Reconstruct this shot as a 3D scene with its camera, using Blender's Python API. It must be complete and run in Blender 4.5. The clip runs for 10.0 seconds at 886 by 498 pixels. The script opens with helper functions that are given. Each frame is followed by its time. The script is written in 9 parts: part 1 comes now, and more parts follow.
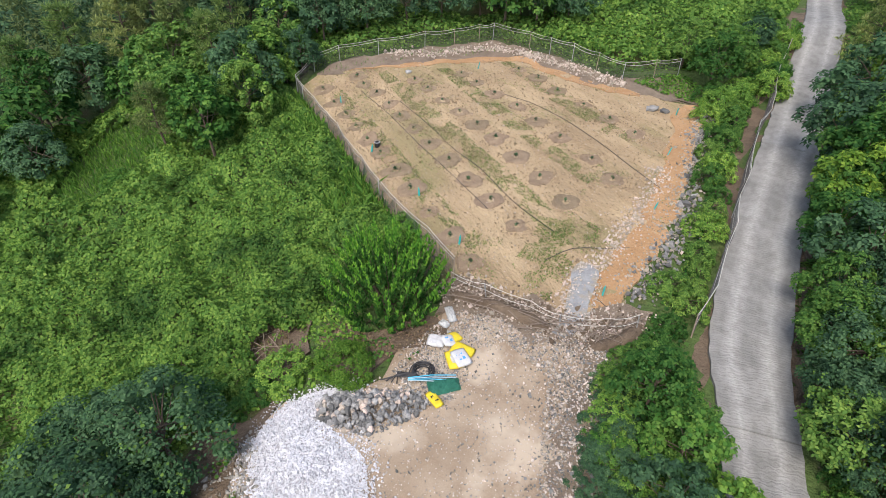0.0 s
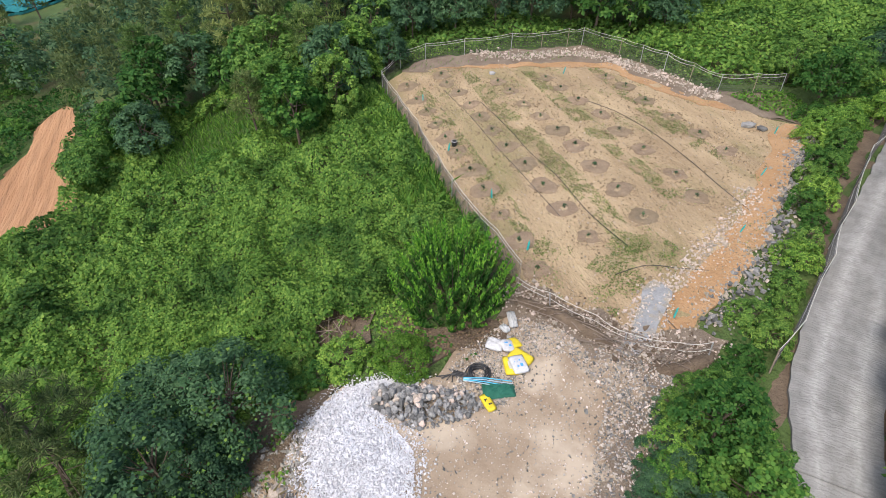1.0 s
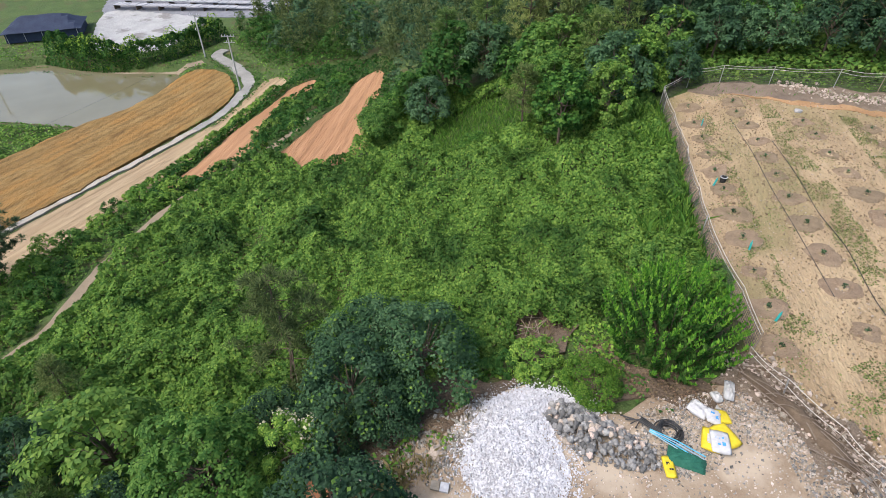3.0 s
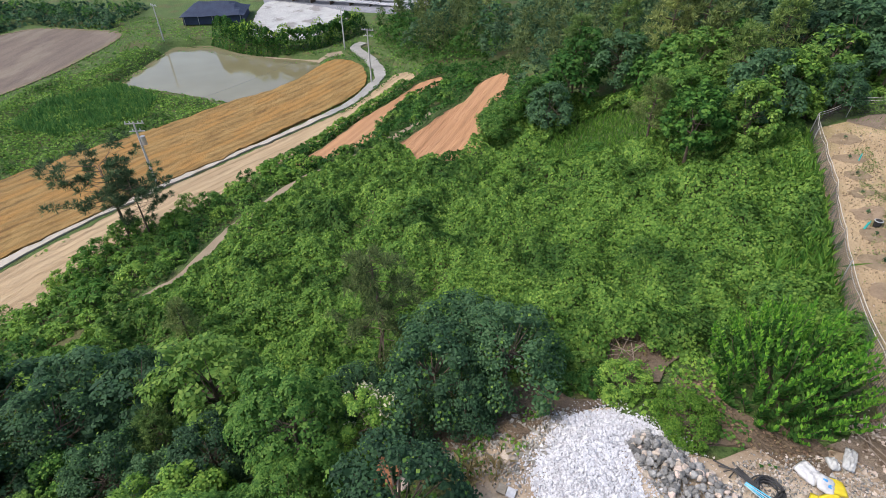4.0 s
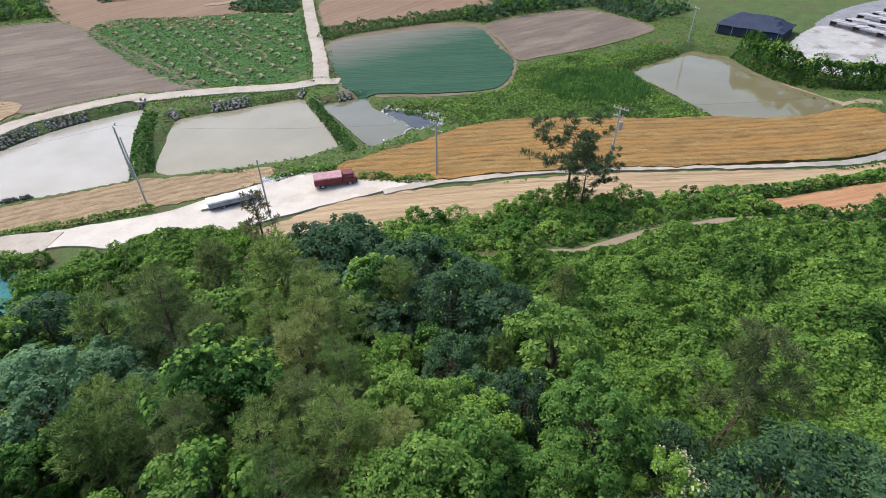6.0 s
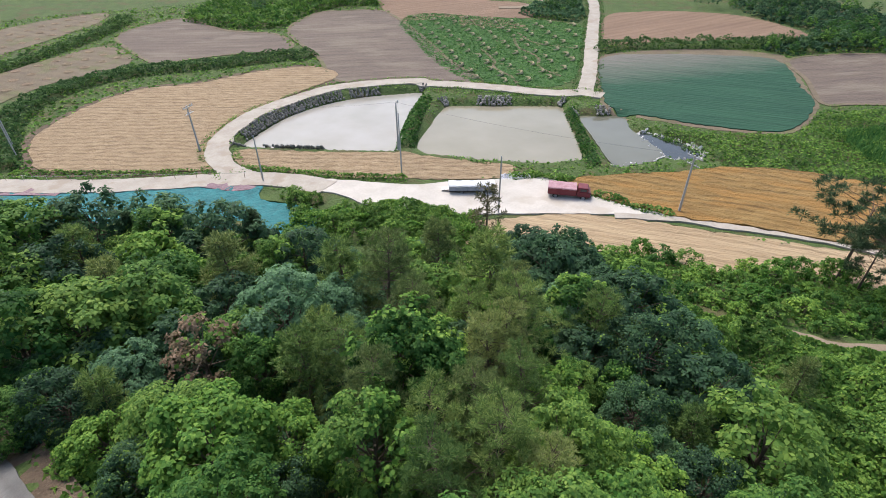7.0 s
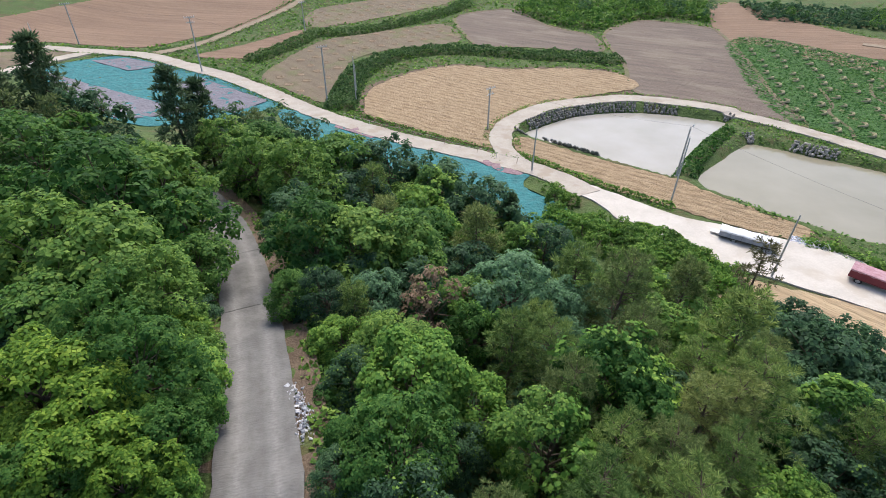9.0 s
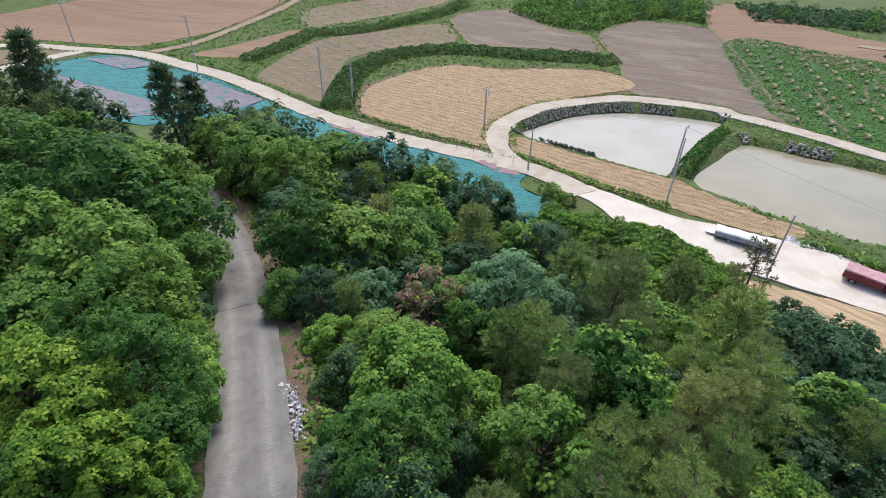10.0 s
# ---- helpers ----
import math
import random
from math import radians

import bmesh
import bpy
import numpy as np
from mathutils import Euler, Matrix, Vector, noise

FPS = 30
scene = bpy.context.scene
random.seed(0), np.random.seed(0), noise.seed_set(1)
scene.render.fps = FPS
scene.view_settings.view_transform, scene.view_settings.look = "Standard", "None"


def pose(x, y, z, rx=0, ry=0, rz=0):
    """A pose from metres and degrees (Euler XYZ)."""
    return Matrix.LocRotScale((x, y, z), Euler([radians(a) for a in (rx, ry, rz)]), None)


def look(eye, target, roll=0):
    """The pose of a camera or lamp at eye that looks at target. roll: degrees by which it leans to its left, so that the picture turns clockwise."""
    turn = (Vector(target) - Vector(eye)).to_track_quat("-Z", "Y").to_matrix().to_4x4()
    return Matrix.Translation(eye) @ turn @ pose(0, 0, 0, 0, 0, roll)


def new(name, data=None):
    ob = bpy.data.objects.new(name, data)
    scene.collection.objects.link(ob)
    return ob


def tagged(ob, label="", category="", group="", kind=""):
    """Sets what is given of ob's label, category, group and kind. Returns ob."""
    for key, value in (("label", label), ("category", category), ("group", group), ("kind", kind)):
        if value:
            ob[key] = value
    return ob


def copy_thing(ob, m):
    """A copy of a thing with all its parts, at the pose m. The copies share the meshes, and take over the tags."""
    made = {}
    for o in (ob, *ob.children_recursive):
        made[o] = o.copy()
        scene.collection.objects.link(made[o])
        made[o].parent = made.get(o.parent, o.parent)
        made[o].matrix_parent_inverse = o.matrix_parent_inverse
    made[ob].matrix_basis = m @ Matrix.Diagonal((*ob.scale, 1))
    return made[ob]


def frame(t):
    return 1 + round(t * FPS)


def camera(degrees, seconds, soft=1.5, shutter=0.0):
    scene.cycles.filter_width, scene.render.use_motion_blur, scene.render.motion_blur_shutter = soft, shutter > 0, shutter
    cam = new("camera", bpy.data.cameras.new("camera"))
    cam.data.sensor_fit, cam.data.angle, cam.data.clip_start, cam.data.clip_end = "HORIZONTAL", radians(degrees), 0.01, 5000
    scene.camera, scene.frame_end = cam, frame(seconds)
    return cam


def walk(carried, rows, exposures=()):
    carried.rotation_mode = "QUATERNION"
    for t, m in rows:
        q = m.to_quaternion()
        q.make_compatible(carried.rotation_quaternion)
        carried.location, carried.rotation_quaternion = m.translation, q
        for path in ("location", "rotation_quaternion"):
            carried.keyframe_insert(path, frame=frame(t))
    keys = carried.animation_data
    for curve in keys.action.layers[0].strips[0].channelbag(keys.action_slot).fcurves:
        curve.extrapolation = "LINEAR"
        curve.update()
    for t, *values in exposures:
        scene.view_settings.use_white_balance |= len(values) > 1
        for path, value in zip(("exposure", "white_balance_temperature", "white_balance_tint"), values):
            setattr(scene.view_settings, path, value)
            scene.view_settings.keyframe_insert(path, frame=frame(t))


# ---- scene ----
# The camera hovers over the hillside and turns almost on the spot: seconds, turn, tilt, lean, drift in x, y and z.
EYE_Z = 28.0
TURNS = [(0, 0.17, -37.44, 0.86, -0.00, 0.12, -0.01), (0.5, 2.55, -37.39, 0.74, -0.03, 0.15, -0.06), (1, 9.46, -37.43, 0.56, -0.03, 0.12, -0.01),
         (1.5, 18.24, -37.53, 0.36, -0.05, 0.08, 0.08), (2, 26.59, -37.48, 0.23, -0.10, 0.08, 0.07), (2.5, 33.91, -37.50, 0.11, -0.14, 0.12, 0.10),
         (3.8, 50.20, -36.98, -0.26, 0.01, 0.01, -0.15), (4, 53.68, -36.93, -0.24, -0.01, -0.01, -0.14), (4.5, 63.78, -36.78, -0.22, -0.01, -0.03, -0.12),
         (5, 76.59, -36.58, -0.18, -0.04, -0.08, -0.14), (5.5, 90.92, -36.47, -0.17, -0.02, -0.09, -0.03), (5.7, 96.76, -36.45, -0.27, 0.00, -0.09, 0.04),
         (6.8, 128.67, -34.99, -0.93, -0.27, -0.13, -0.07), (7, 134.33, -34.91, -0.77, -0.22, -0.11, -0.02), (7.5, 148.33, -34.74, -0.15, -0.08, -0.04, 0.12),
         (8, 159.04, -34.68, 0.37, 0.03, -0.04, 0.15), (8.5, 164.05, -34.68, 0.79, 0.12, 0.03, 0.11), (9, 165.62, -34.67, 1.02, 0.14, 0.09, 0.03),
         (9.5, 165.45, -34.71, 1.23, 0.12, 0.10, 0.02), (10, 165.19, -34.63, 1.36, 0.06, 0.11, -0.04)]
cam = camera(81.15, 10.0, soft=0.75)
walk(cam, [(t, pose(x, y, EYE_Z + z, 90 + tilt, 0, turn) @ pose(0, 0, 0, 0, 0, lean)) for t, turn, tilt, lean, x, y, z in TURNS])

# Hazy summer daylight: a wide soft sun and a bright sky.
SUN_AZ, SUN_EL = 202.0, 54.0        # degrees from +y towards +x, degrees up
world = bpy.data.worlds.new("sky")
scene.world = world
world.use_nodes = True
wt = world.node_tree
wt.nodes.clear()
sky = wt.nodes.new("ShaderNodeTexSky")
sky.sky_type = "NISHITA"
sky.sun_disc = False
sky.sun_elevation, sky.sun_rotation = radians(SUN_EL), radians(SUN_AZ)
sky.dust_density, sky.air_density = 3.0, 1.0
bg = wt.nodes.new("ShaderNodeBackground")
bg.inputs["Strength"].default_value = 0.15
wo = wt.nodes.new("ShaderNodeOutputWorld")
wt.links.new(sky.outputs[0], bg.inputs[0])
wt.links.new(bg.outputs[0], wo.inputs[0])
sun_data = bpy.data.lights.new("sun", "SUN")
sun_data.energy, sun_data.angle, sun_data.color = 1.8, radians(30), (1.0, 0.935, 0.87)
sun = new("sun", sun_data)
sx, sy, sz = (math.sin(radians(SUN_AZ)) * math.cos(radians(SUN_EL)), math.cos(radians(SUN_AZ)) * math.cos(radians(SUN_EL)), math.sin(radians(SUN_EL)))
sun.matrix_world = look((40 * sx, 40 * sy, 40 * sz + 40), (0, 0, 40))
scene.view_settings.exposure = 0.7


# ---- materials ----
def material(name, low, high, rough=0.9, scale=1.0, fine=18.0, bump=0.3, bump_scale=12.0, third=None, patch=0.25, spec=0.3,
             random_tint=0.0, island_tint=0.0, translucent=0.0, metal=0.0, stretch=(1, 1, 1), turn=0.0, transmission=0.0, depth=0.05, lines=None, thin_crop=None):
    """Two colours mixed by coarse and fine noise, a third in patches, and fine relief."""
    m = bpy.data.materials.new(name)
    m.use_nodes = True
    t = m.node_tree
    n, l = t.nodes, t.links
    b = n["Principled BSDF"]
    b.inputs["Roughness"].default_value = rough
    b.inputs["Specular IOR Level"].default_value = spec
    b.inputs["Metallic"].default_value = metal
    b.inputs["Transmission Weight"].default_value = transmission
    geo = n.new("ShaderNodeNewGeometry")
    mp = n.new("ShaderNodeMapping")
    mp.vector_type = "TEXTURE"
    mp.inputs["Scale"].default_value = tuple(1 / s for s in stretch)
    mp.inputs["Rotation"].default_value = (0, 0, radians(turn))
    l.new(geo.outputs["Position"], mp.inputs[0])

    def noise_tex(s, detail=4.0, roughness=0.6):
        x = n.new("ShaderNodeTexNoise")
        x.inputs["Scale"].default_value, x.inputs["Detail"].default_value, x.inputs["Roughness"].default_value = s, detail, roughness
        l.new(mp.outputs[0], x.inputs["Vector"])
        return x.outputs[0]

    def ramp(src, a, c):
        x = n.new("ShaderNodeMapRange")
        x.inputs["From Min"].default_value, x.inputs["From Max"].default_value = a, c
        l.new(src, x.inputs[0])
        return x.outputs[0]

    def mix(f, a, c, mode="MIX"):
        x = n.new("ShaderNodeMix")
        x.data_type, x.blend_type = "RGBA", mode
        for v, k in ((f, 0), (a, 6), (c, 7)):
            if isinstance(v, (int, float)):
                x.inputs[k].default_value = v
            elif isinstance(v, tuple):
                x.inputs[k].default_value = (*v, 1)
            else:
                l.new(v, x.inputs[k])
        return x.outputs[2]

    def shade(src, col, amount):
        h = n.new("ShaderNodeHueSaturation")
        h.inputs["Saturation"].default_value = 1.0
        v = n.new("ShaderNodeMapRange")
        v.inputs["To Min"].default_value, v.inputs["To Max"].default_value = 1 - amount, 1 + amount
        l.new(src, v.inputs[0])
        l.new(v.outputs[0], h.inputs["Value"])
        l.new(col, h.inputs["Color"])
        hu = n.new("ShaderNodeMapRange")
        hu.inputs["To Min"].default_value, hu.inputs["To Max"].default_value = 0.5 + 0.06 * amount, 0.5 - 0.06 * amount
        l.new(src, hu.inputs[0])
        l.new(hu.outputs[0], h.inputs["Hue"])
        return h.outputs[0]

    coarse = ramp(noise_tex(scale), 0.34, 0.66)
    col = mix(coarse, low, high)
    grain = ramp(noise_tex(fine, 3.0), 0.25, 0.75)
    col = mix(0.45, col, mix(grain, low, high), "MIX")
    if third:
        col = mix(ramp(noise_tex(scale * 0.37 + 0.11, 5.0), 0.62 - patch, 0.68 - patch * 0.6), col, third)
    if lines:
        # furrows or drill lines: spacing in metres, strength
        turned = n.new("ShaderNodeMapping")
        turned.vector_type = "TEXTURE"
        turned.inputs["Rotation"].default_value = (0, 0, radians(turn))
        l.new(geo.outputs["Position"], turned.inputs[0])
        wave = n.new("ShaderNodeTexWave")
        wave.bands_direction = "Y"
        for key, v in (("Scale", 0.314 / lines[0]), ("Distortion", lines[2] if len(lines) > 2 else 2.5), ("Detail", 3.0), ("Detail Scale", 0.6)):
            wave.inputs[key].default_value = v
        l.new(turned.outputs[0], wave.inputs["Vector"])
        streak = n.new("ShaderNodeMath")
        streak.operation = "MULTIPLY"
        l.new(ramp(wave.outputs["Fac"], 0.35, 0.9), streak.inputs[0])
        l.new(ramp(noise_tex(scale * 1.7, 3.0), 0.3, 0.7), streak.inputs[1])
        col = mix(streak.outputs[0], col, mix(1.0, col, (lines[1], lines[1], lines[1]), "MULTIPLY"))
    if thin_crop:
        # bare soil showing between the rows where the crop is thin: direction, where it begins and ends, colour
        way = n.new("ShaderNodeVectorMath")
        way.operation = "DOT_PRODUCT"
        way.inputs[1].default_value = (*thin_crop[0], 0)
        l.new(geo.outputs["Position"], way.inputs[0])
        add = n.new("ShaderNodeMath")
        add.operation = "MULTIPLY_ADD"
        add.inputs[1].default_value = 14.0
        l.new(noise_tex(1.1, 4.0), add.inputs[0])
        l.new(way.outputs["Value"], add.inputs[2])
        bare = ramp(add.outputs[0], thin_crop[1] + 7.0, thin_crop[2] + 7.0)
        col = mix(bare, col, thin_crop[3])
    if random_tint:
        info = n.new("ShaderNodeObjectInfo")
        col = shade(info.outputs["Random"], col, random_tint)
    if island_tint:
        col = shade(geo.outputs["Random Per Island"], col, island_tint)
    l.new(col, b.inputs["Base Color"])
    if bump:
        bp = n.new("ShaderNodeBump")
        bp.inputs["Strength"].default_value, bp.inputs["Distance"].default_value = bump, depth
        l.new(noise_tex(bump_scale, 5.0), bp.inputs["Height"])
        l.new(bp.outputs[0], b.inputs["Normal"])
    if translucent:
        tr = n.new("ShaderNodeBsdfTranslucent")
        l.new(col, tr.inputs[0])
        ms = n.new("ShaderNodeMixShader")
        ms.inputs[0].default_value = translucent
        l.new(b.outputs[0], ms.inputs[1])
        l.new(tr.outputs[0], ms.inputs[2])
        l.new(ms.outputs[0], n["Material Output"].inputs[0])
    return m


M_GROUND = material("weedy_ground", (0.05, 0.085, 0.024), (0.095, 0.145, 0.04), scale=0.4, fine=4, bump=1.0, bump_scale=3, third=(0.095, 0.095, 0.038), patch=0.1, depth=0.3)
M_SOIL = material("sandy_soil", (0.26, 0.185, 0.11), (0.51, 0.39, 0.24), scale=0.55, fine=15, bump=1.0, bump_scale=7, third=(0.29, 0.235, 0.125), patch=0.1, turn=117, stretch=(0.4, 1, 1), depth=0.15)
M_DITCH = material("orange_washed_soil", (0.33, 0.185, 0.085), (0.47, 0.3, 0.165), scale=0.7, fine=8, bump=1.0, bump_scale=7, depth=0.12)
M_PIT = material("dug_grey_soil", (0.19, 0.138, 0.092), (0.33, 0.25, 0.165), scale=1.6, fine=14, bump=1.0, bump_scale=14, random_tint=0.1, depth=0.1)
M_LOT = material("trodden_gravel_soil", (0.225, 0.162, 0.108), (0.41, 0.33, 0.245), scale=0.7, fine=22, bump=0.6, bump_scale=26, third=(0.47, 0.39, 0.3), patch=0.14, depth=0.05)
M_STONY = material("stony_rubble_soil", (0.15, 0.112, 0.084), (0.29, 0.232, 0.175), scale=1.2, fine=20, bump=1.0, bump_scale=16, depth=0.12)
M_DARK_SOIL = material("dark_brown_soil", (0.085, 0.06, 0.042), (0.2, 0.15, 0.105), scale=0.9, fine=7, bump=1.0, bump_scale=9, depth=0.12)
M_LANE = material("pale_concrete", (0.33, 0.292, 0.245), (0.46, 0.418, 0.362), scale=0.5, fine=5, rough=0.9, bump=0.4, third=(0.34, 0.292, 0.235), patch=0.08)
M_CONCRETE_PALE = material("grey_lane_concrete", (0.2, 0.195, 0.18), (0.34, 0.33, 0.31), scale=0.5, fine=6, rough=0.88, bump=0.4)
M_GOLD = material("ripe_barley", (0.2, 0.11, 0.032), (0.4, 0.265, 0.1), scale=0.6, fine=5, bump=1.0, bump_scale=4, stretch=(0.35, 1, 1), turn=112, third=(0.36, 0.2, 0.06), patch=0.14, depth=0.5, lines=(1.3, 0.55, 5.0))
M_STRAW = material("straw_stubble", (0.25, 0.17, 0.097), (0.49, 0.37, 0.23), scale=1.3, fine=6, bump=1.0, bump_scale=5, stretch=(0.4, 1, 1), turn=134, depth=0.4, lines=(1.2, 0.62, 6.0))
M_STRIP = material("mown_stubble", (0.3, 0.21, 0.122), (0.49, 0.375, 0.235), scale=0.7, fine=4, bump=1.0, bump_scale=4, stretch=(0.12, 1, 1), turn=112, depth=0.3, lines=(1.1, 0.7, 2.0))
M_BROWN = material("tilled_brown_soil", (0.12, 0.094, 0.077), (0.19, 0.15, 0.12), scale=0.35, fine=3.5, bump=0.8, bump_scale=3, stretch=(0.3, 1, 1), turn=140, depth=0.3, lines=(2.1, 0.84, 3.5), third=(0.2, 0.165, 0.13), patch=0.1)
M_TAN = material("dry_tan_soil", (0.18, 0.114, 0.076), (0.27, 0.184, 0.124), scale=0.3, fine=3, bump=0.8, bump_scale=3, stretch=(0.12, 1, 1), turn=160, depth=0.3, lines=(2.0, 0.82, 3.0))
M_RED = material("red_tilled_soil", (0.32, 0.165, 0.082), (0.46, 0.26, 0.14), scale=0.6, fine=2.5, bump=1.0, bump_scale=3.5, stretch=(0.12, 1, 1), turn=122, depth=0.3, lines=(1.3, 0.74))
M_PALE_BROWN = material("pale_weedy_soil", (0.15, 0.118, 0.08), (0.205, 0.163, 0.11), scale=0.2, fine=2.0, bump=0.6, bump_scale=4, third=(0.15, 0.145, 0.07), patch=0.1, depth=0.3, turn=120, lines=(2.4, 0.8))
M_TEAL = material("teal_crop", (0.012, 0.06, 0.036), (0.03, 0.1, 0.055), scale=0.4, fine=1.6, bump=0.8, bump_scale=2.5, stretch=(0.1, 1, 1), turn=112, depth=0.3, lines=(0.9, 0.7), thin_crop=((-0.56, -0.82), 79.0, 96.0, (0.19, 0.175, 0.155)))
M_LEEK = material("green_crop", (0.03, 0.09, 0.02), (0.065, 0.15, 0.035), scale=0.6, fine=2.0, bump=1.0, bump_scale=2.2, third=(0.18, 0.17, 0.08), patch=0.02, depth=0.3)
M_NET_TEAL = material("teal_netting", (0.006, 0.11, 0.125), (0.02, 0.2, 0.215), scale=0.8, fine=1.6, bump=1.0, bump_scale=1.6, rough=0.7, depth=0.3)
M_NET_GREY = material("grey_violet_netting", (0.11, 0.105, 0.13), (0.2, 0.19, 0.225), scale=0.6, fine=1.8, bump=1.0, bump_scale=1.6, rough=0.7, depth=0.3)
M_NET_MAROON = material("faded_maroon_netting", (0.2, 0.12, 0.14), (0.28, 0.19, 0.21), scale=0.6, fine=2.0, bump=1.0, bump_scale=2.0, rough=0.7, depth=0.3)
M_QUARRY = material("pale_gravel_yard", (0.306, 0.306, 0.306), (0.468, 0.468, 0.459), scale=0.4, fine=2.0, bump=1.0, bump_scale=2, third=(0.23, 0.221, 0.212), patch=0.1, depth=0.3)
M_PATH = material("trodden_path", (0.2, 0.16, 0.11), (0.3, 0.24, 0.17), scale=0.6, fine=8)
M_BARK = material("bark", (0.08, 0.06, 0.045), (0.16, 0.125, 0.095), scale=3, fine=25, bump=0.8, bump_scale=20)
LEAF = dict(rough=0.6, scale=0.5, fine=2.2, bump=0.0, spec=0.14, island_tint=0.4, translucent=0.4)
M_LEAF_MID = material("broad_leaves", (0.06, 0.148, 0.03), (0.124, 0.255, 0.054), random_tint=0.4, **LEAF)
M_LEAF_DARK = material("dark_leaves", (0.04, 0.1, 0.046), (0.082, 0.17, 0.08), random_tint=0.3, **LEAF)
M_LEAF_LIGHT = material("light_leaves", (0.098, 0.218, 0.036), (0.175, 0.335, 0.064), random_tint=0.3, **LEAF)
M_LEAF_YELLOW = material("yellow_green_leaves", (0.11, 0.22, 0.03), (0.18, 0.32, 0.05), random_tint=0.2, **LEAF)
M_NEEDLE = material("pine_needles", (0.13, 0.19, 0.06), (0.24, 0.3, 0.105), random_tint=0.3, **LEAF)
M_DRY_LEAF = material("withered_leaves", (0.19, 0.135, 0.085), (0.31, 0.24, 0.155), **LEAF)
M_KUDZU = material("vine_leaves", (0.092, 0.193, 0.033), (0.185, 0.335, 0.068), third=(0.056, 0.13, 0.027), patch=0.1, **{**LEAF, "scale": 0.22})
M_GRASS = material("tall_grass", (0.085, 0.2, 0.03), (0.15, 0.3, 0.055), **LEAF)
M_DRY_GRASS = material("dry_grass", (0.3, 0.24, 0.12), (0.46, 0.38, 0.2), **LEAF)
M_DULL_GRASS = material("dull_dry_grass", (0.15, 0.125, 0.065), (0.27, 0.22, 0.115), **LEAF)
M_STRAW_HEAP = material("bleached_straw", (0.25, 0.225, 0.125), (0.4, 0.36, 0.22), scale=2, fine=8, bump=0.8, bump_scale=6)
M_FLOWER = material("cream_blossom", (0.5, 0.48, 0.33), (0.7, 0.67, 0.5), **LEAF)
M_REED = material("reeds", (0.06, 0.165, 0.045), (0.105, 0.24, 0.065), **LEAF)
STONE = dict(rough=0.9, scale=2.0, fine=16.0, bump=0.5, bump_scale=14, random_tint=0.3, island_tint=0.3)
M_WHITE_STONE = material("white_gravel", (0.47, 0.47, 0.5), (0.71, 0.71, 0.745), **{**STONE, "island_tint": 0.14})
M_GRAVEL_BED = material("grey_gravel_bed", (0.4, 0.4, 0.43), (0.6, 0.6, 0.635), scale=2.0, fine=20, bump=1.0, bump_scale=18, depth=0.1)
M_GREY_STONE = material("grey_river_stone", (0.09, 0.09, 0.09), (0.22, 0.219, 0.212), **{**STONE, "random_tint": 0.5, "island_tint": 0.45})
M_PALE_STONE = material("pale_field_stone", (0.27, 0.225, 0.18), (0.48, 0.42, 0.35), **STONE)
M_WALL_STONE = material("dark_wall_stone", (0.16, 0.15, 0.132), (0.36, 0.345, 0.31), **STONE)
M_WOOD = material("weathered_wood", (0.22, 0.17, 0.13), (0.36, 0.3, 0.24), scale=3, fine=20)
M_POLE = material("pole_concrete", (0.36, 0.36, 0.35), (0.48, 0.475, 0.465), scale=1, fine=8, bump=0.1)
M_STEEL = material("galvanised_steel", (0.4, 0.41, 0.42), (0.55, 0.56, 0.57), scale=4, fine=20, rough=0.45, metal=0.7, bump=0.05)
M_RUST = material("rusty_sheet", (0.24, 0.1, 0.05), (0.36, 0.17, 0.09), scale=3, fine=18, rough=0.8)
M_ROPE = material("white_rope", (0.46, 0.44, 0.4), (0.62, 0.6, 0.55), scale=6, fine=30, bump=0.2)
M_FENCE_NET = material("grey_fence_net", (0.07, 0.068, 0.065), (0.13, 0.125, 0.12), scale=3, fine=20, bump=0)
M_HOSE = material("black_hose", (0.03, 0.03, 0.032), (0.06, 0.06, 0.062), scale=4, fine=20, rough=0.5, bump=0.1)
M_YELLOW = material("yellow_sack", (0.6, 0.45, 0.02), (0.75, 0.6, 0.05), scale=3, fine=12, rough=0.5, bump=0.5, bump_scale=8)
M_WHITE_BAG = material("white_sack", (0.4, 0.4, 0.42), (0.62, 0.62, 0.63), scale=3, fine=12, rough=0.5, bump=0.5, bump_scale=8)
M_COVER = material("white_sheet_cover", (0.58, 0.59, 0.6), (0.74, 0.75, 0.76), scale=2, fine=10, rough=0.5, bump=0.4, bump_scale=6)
M_BLUE_PRINT = material("blue_print", (0.05, 0.25, 0.6), (0.1, 0.4, 0.7), scale=4, fine=12, rough=0.5, bump=0)
M_BLUE_PIPE = material("blue_pipe", (0.05, 0.4, 0.6), (0.15, 0.55, 0.75), scale=4, fine=12, rough=0.35, bump=0)
M_GREEN_NET = material("dark_green_net", (0.01, 0.09, 0.06), (0.03, 0.15, 0.1), scale=4, fine=20, rough=0.7, bump=0.8, bump_scale=18)
M_STAKE = material("teal_stake", (0.02, 0.3, 0.3), (0.05, 0.42, 0.4), scale=4, fine=12, rough=0.5, bump=0)
M_TARP_RED = material("faded_red_tarpaulin", (0.3, 0.13, 0.16), (0.5, 0.32, 0.35), scale=2.5, fine=6, rough=0.6, bump=0.5, bump_scale=5)
M_TRUCK_RED = material("dark_red_paint", (0.13, 0.02, 0.03), (0.2, 0.035, 0.045), scale=2, fine=12, rough=0.4, bump=0.05)
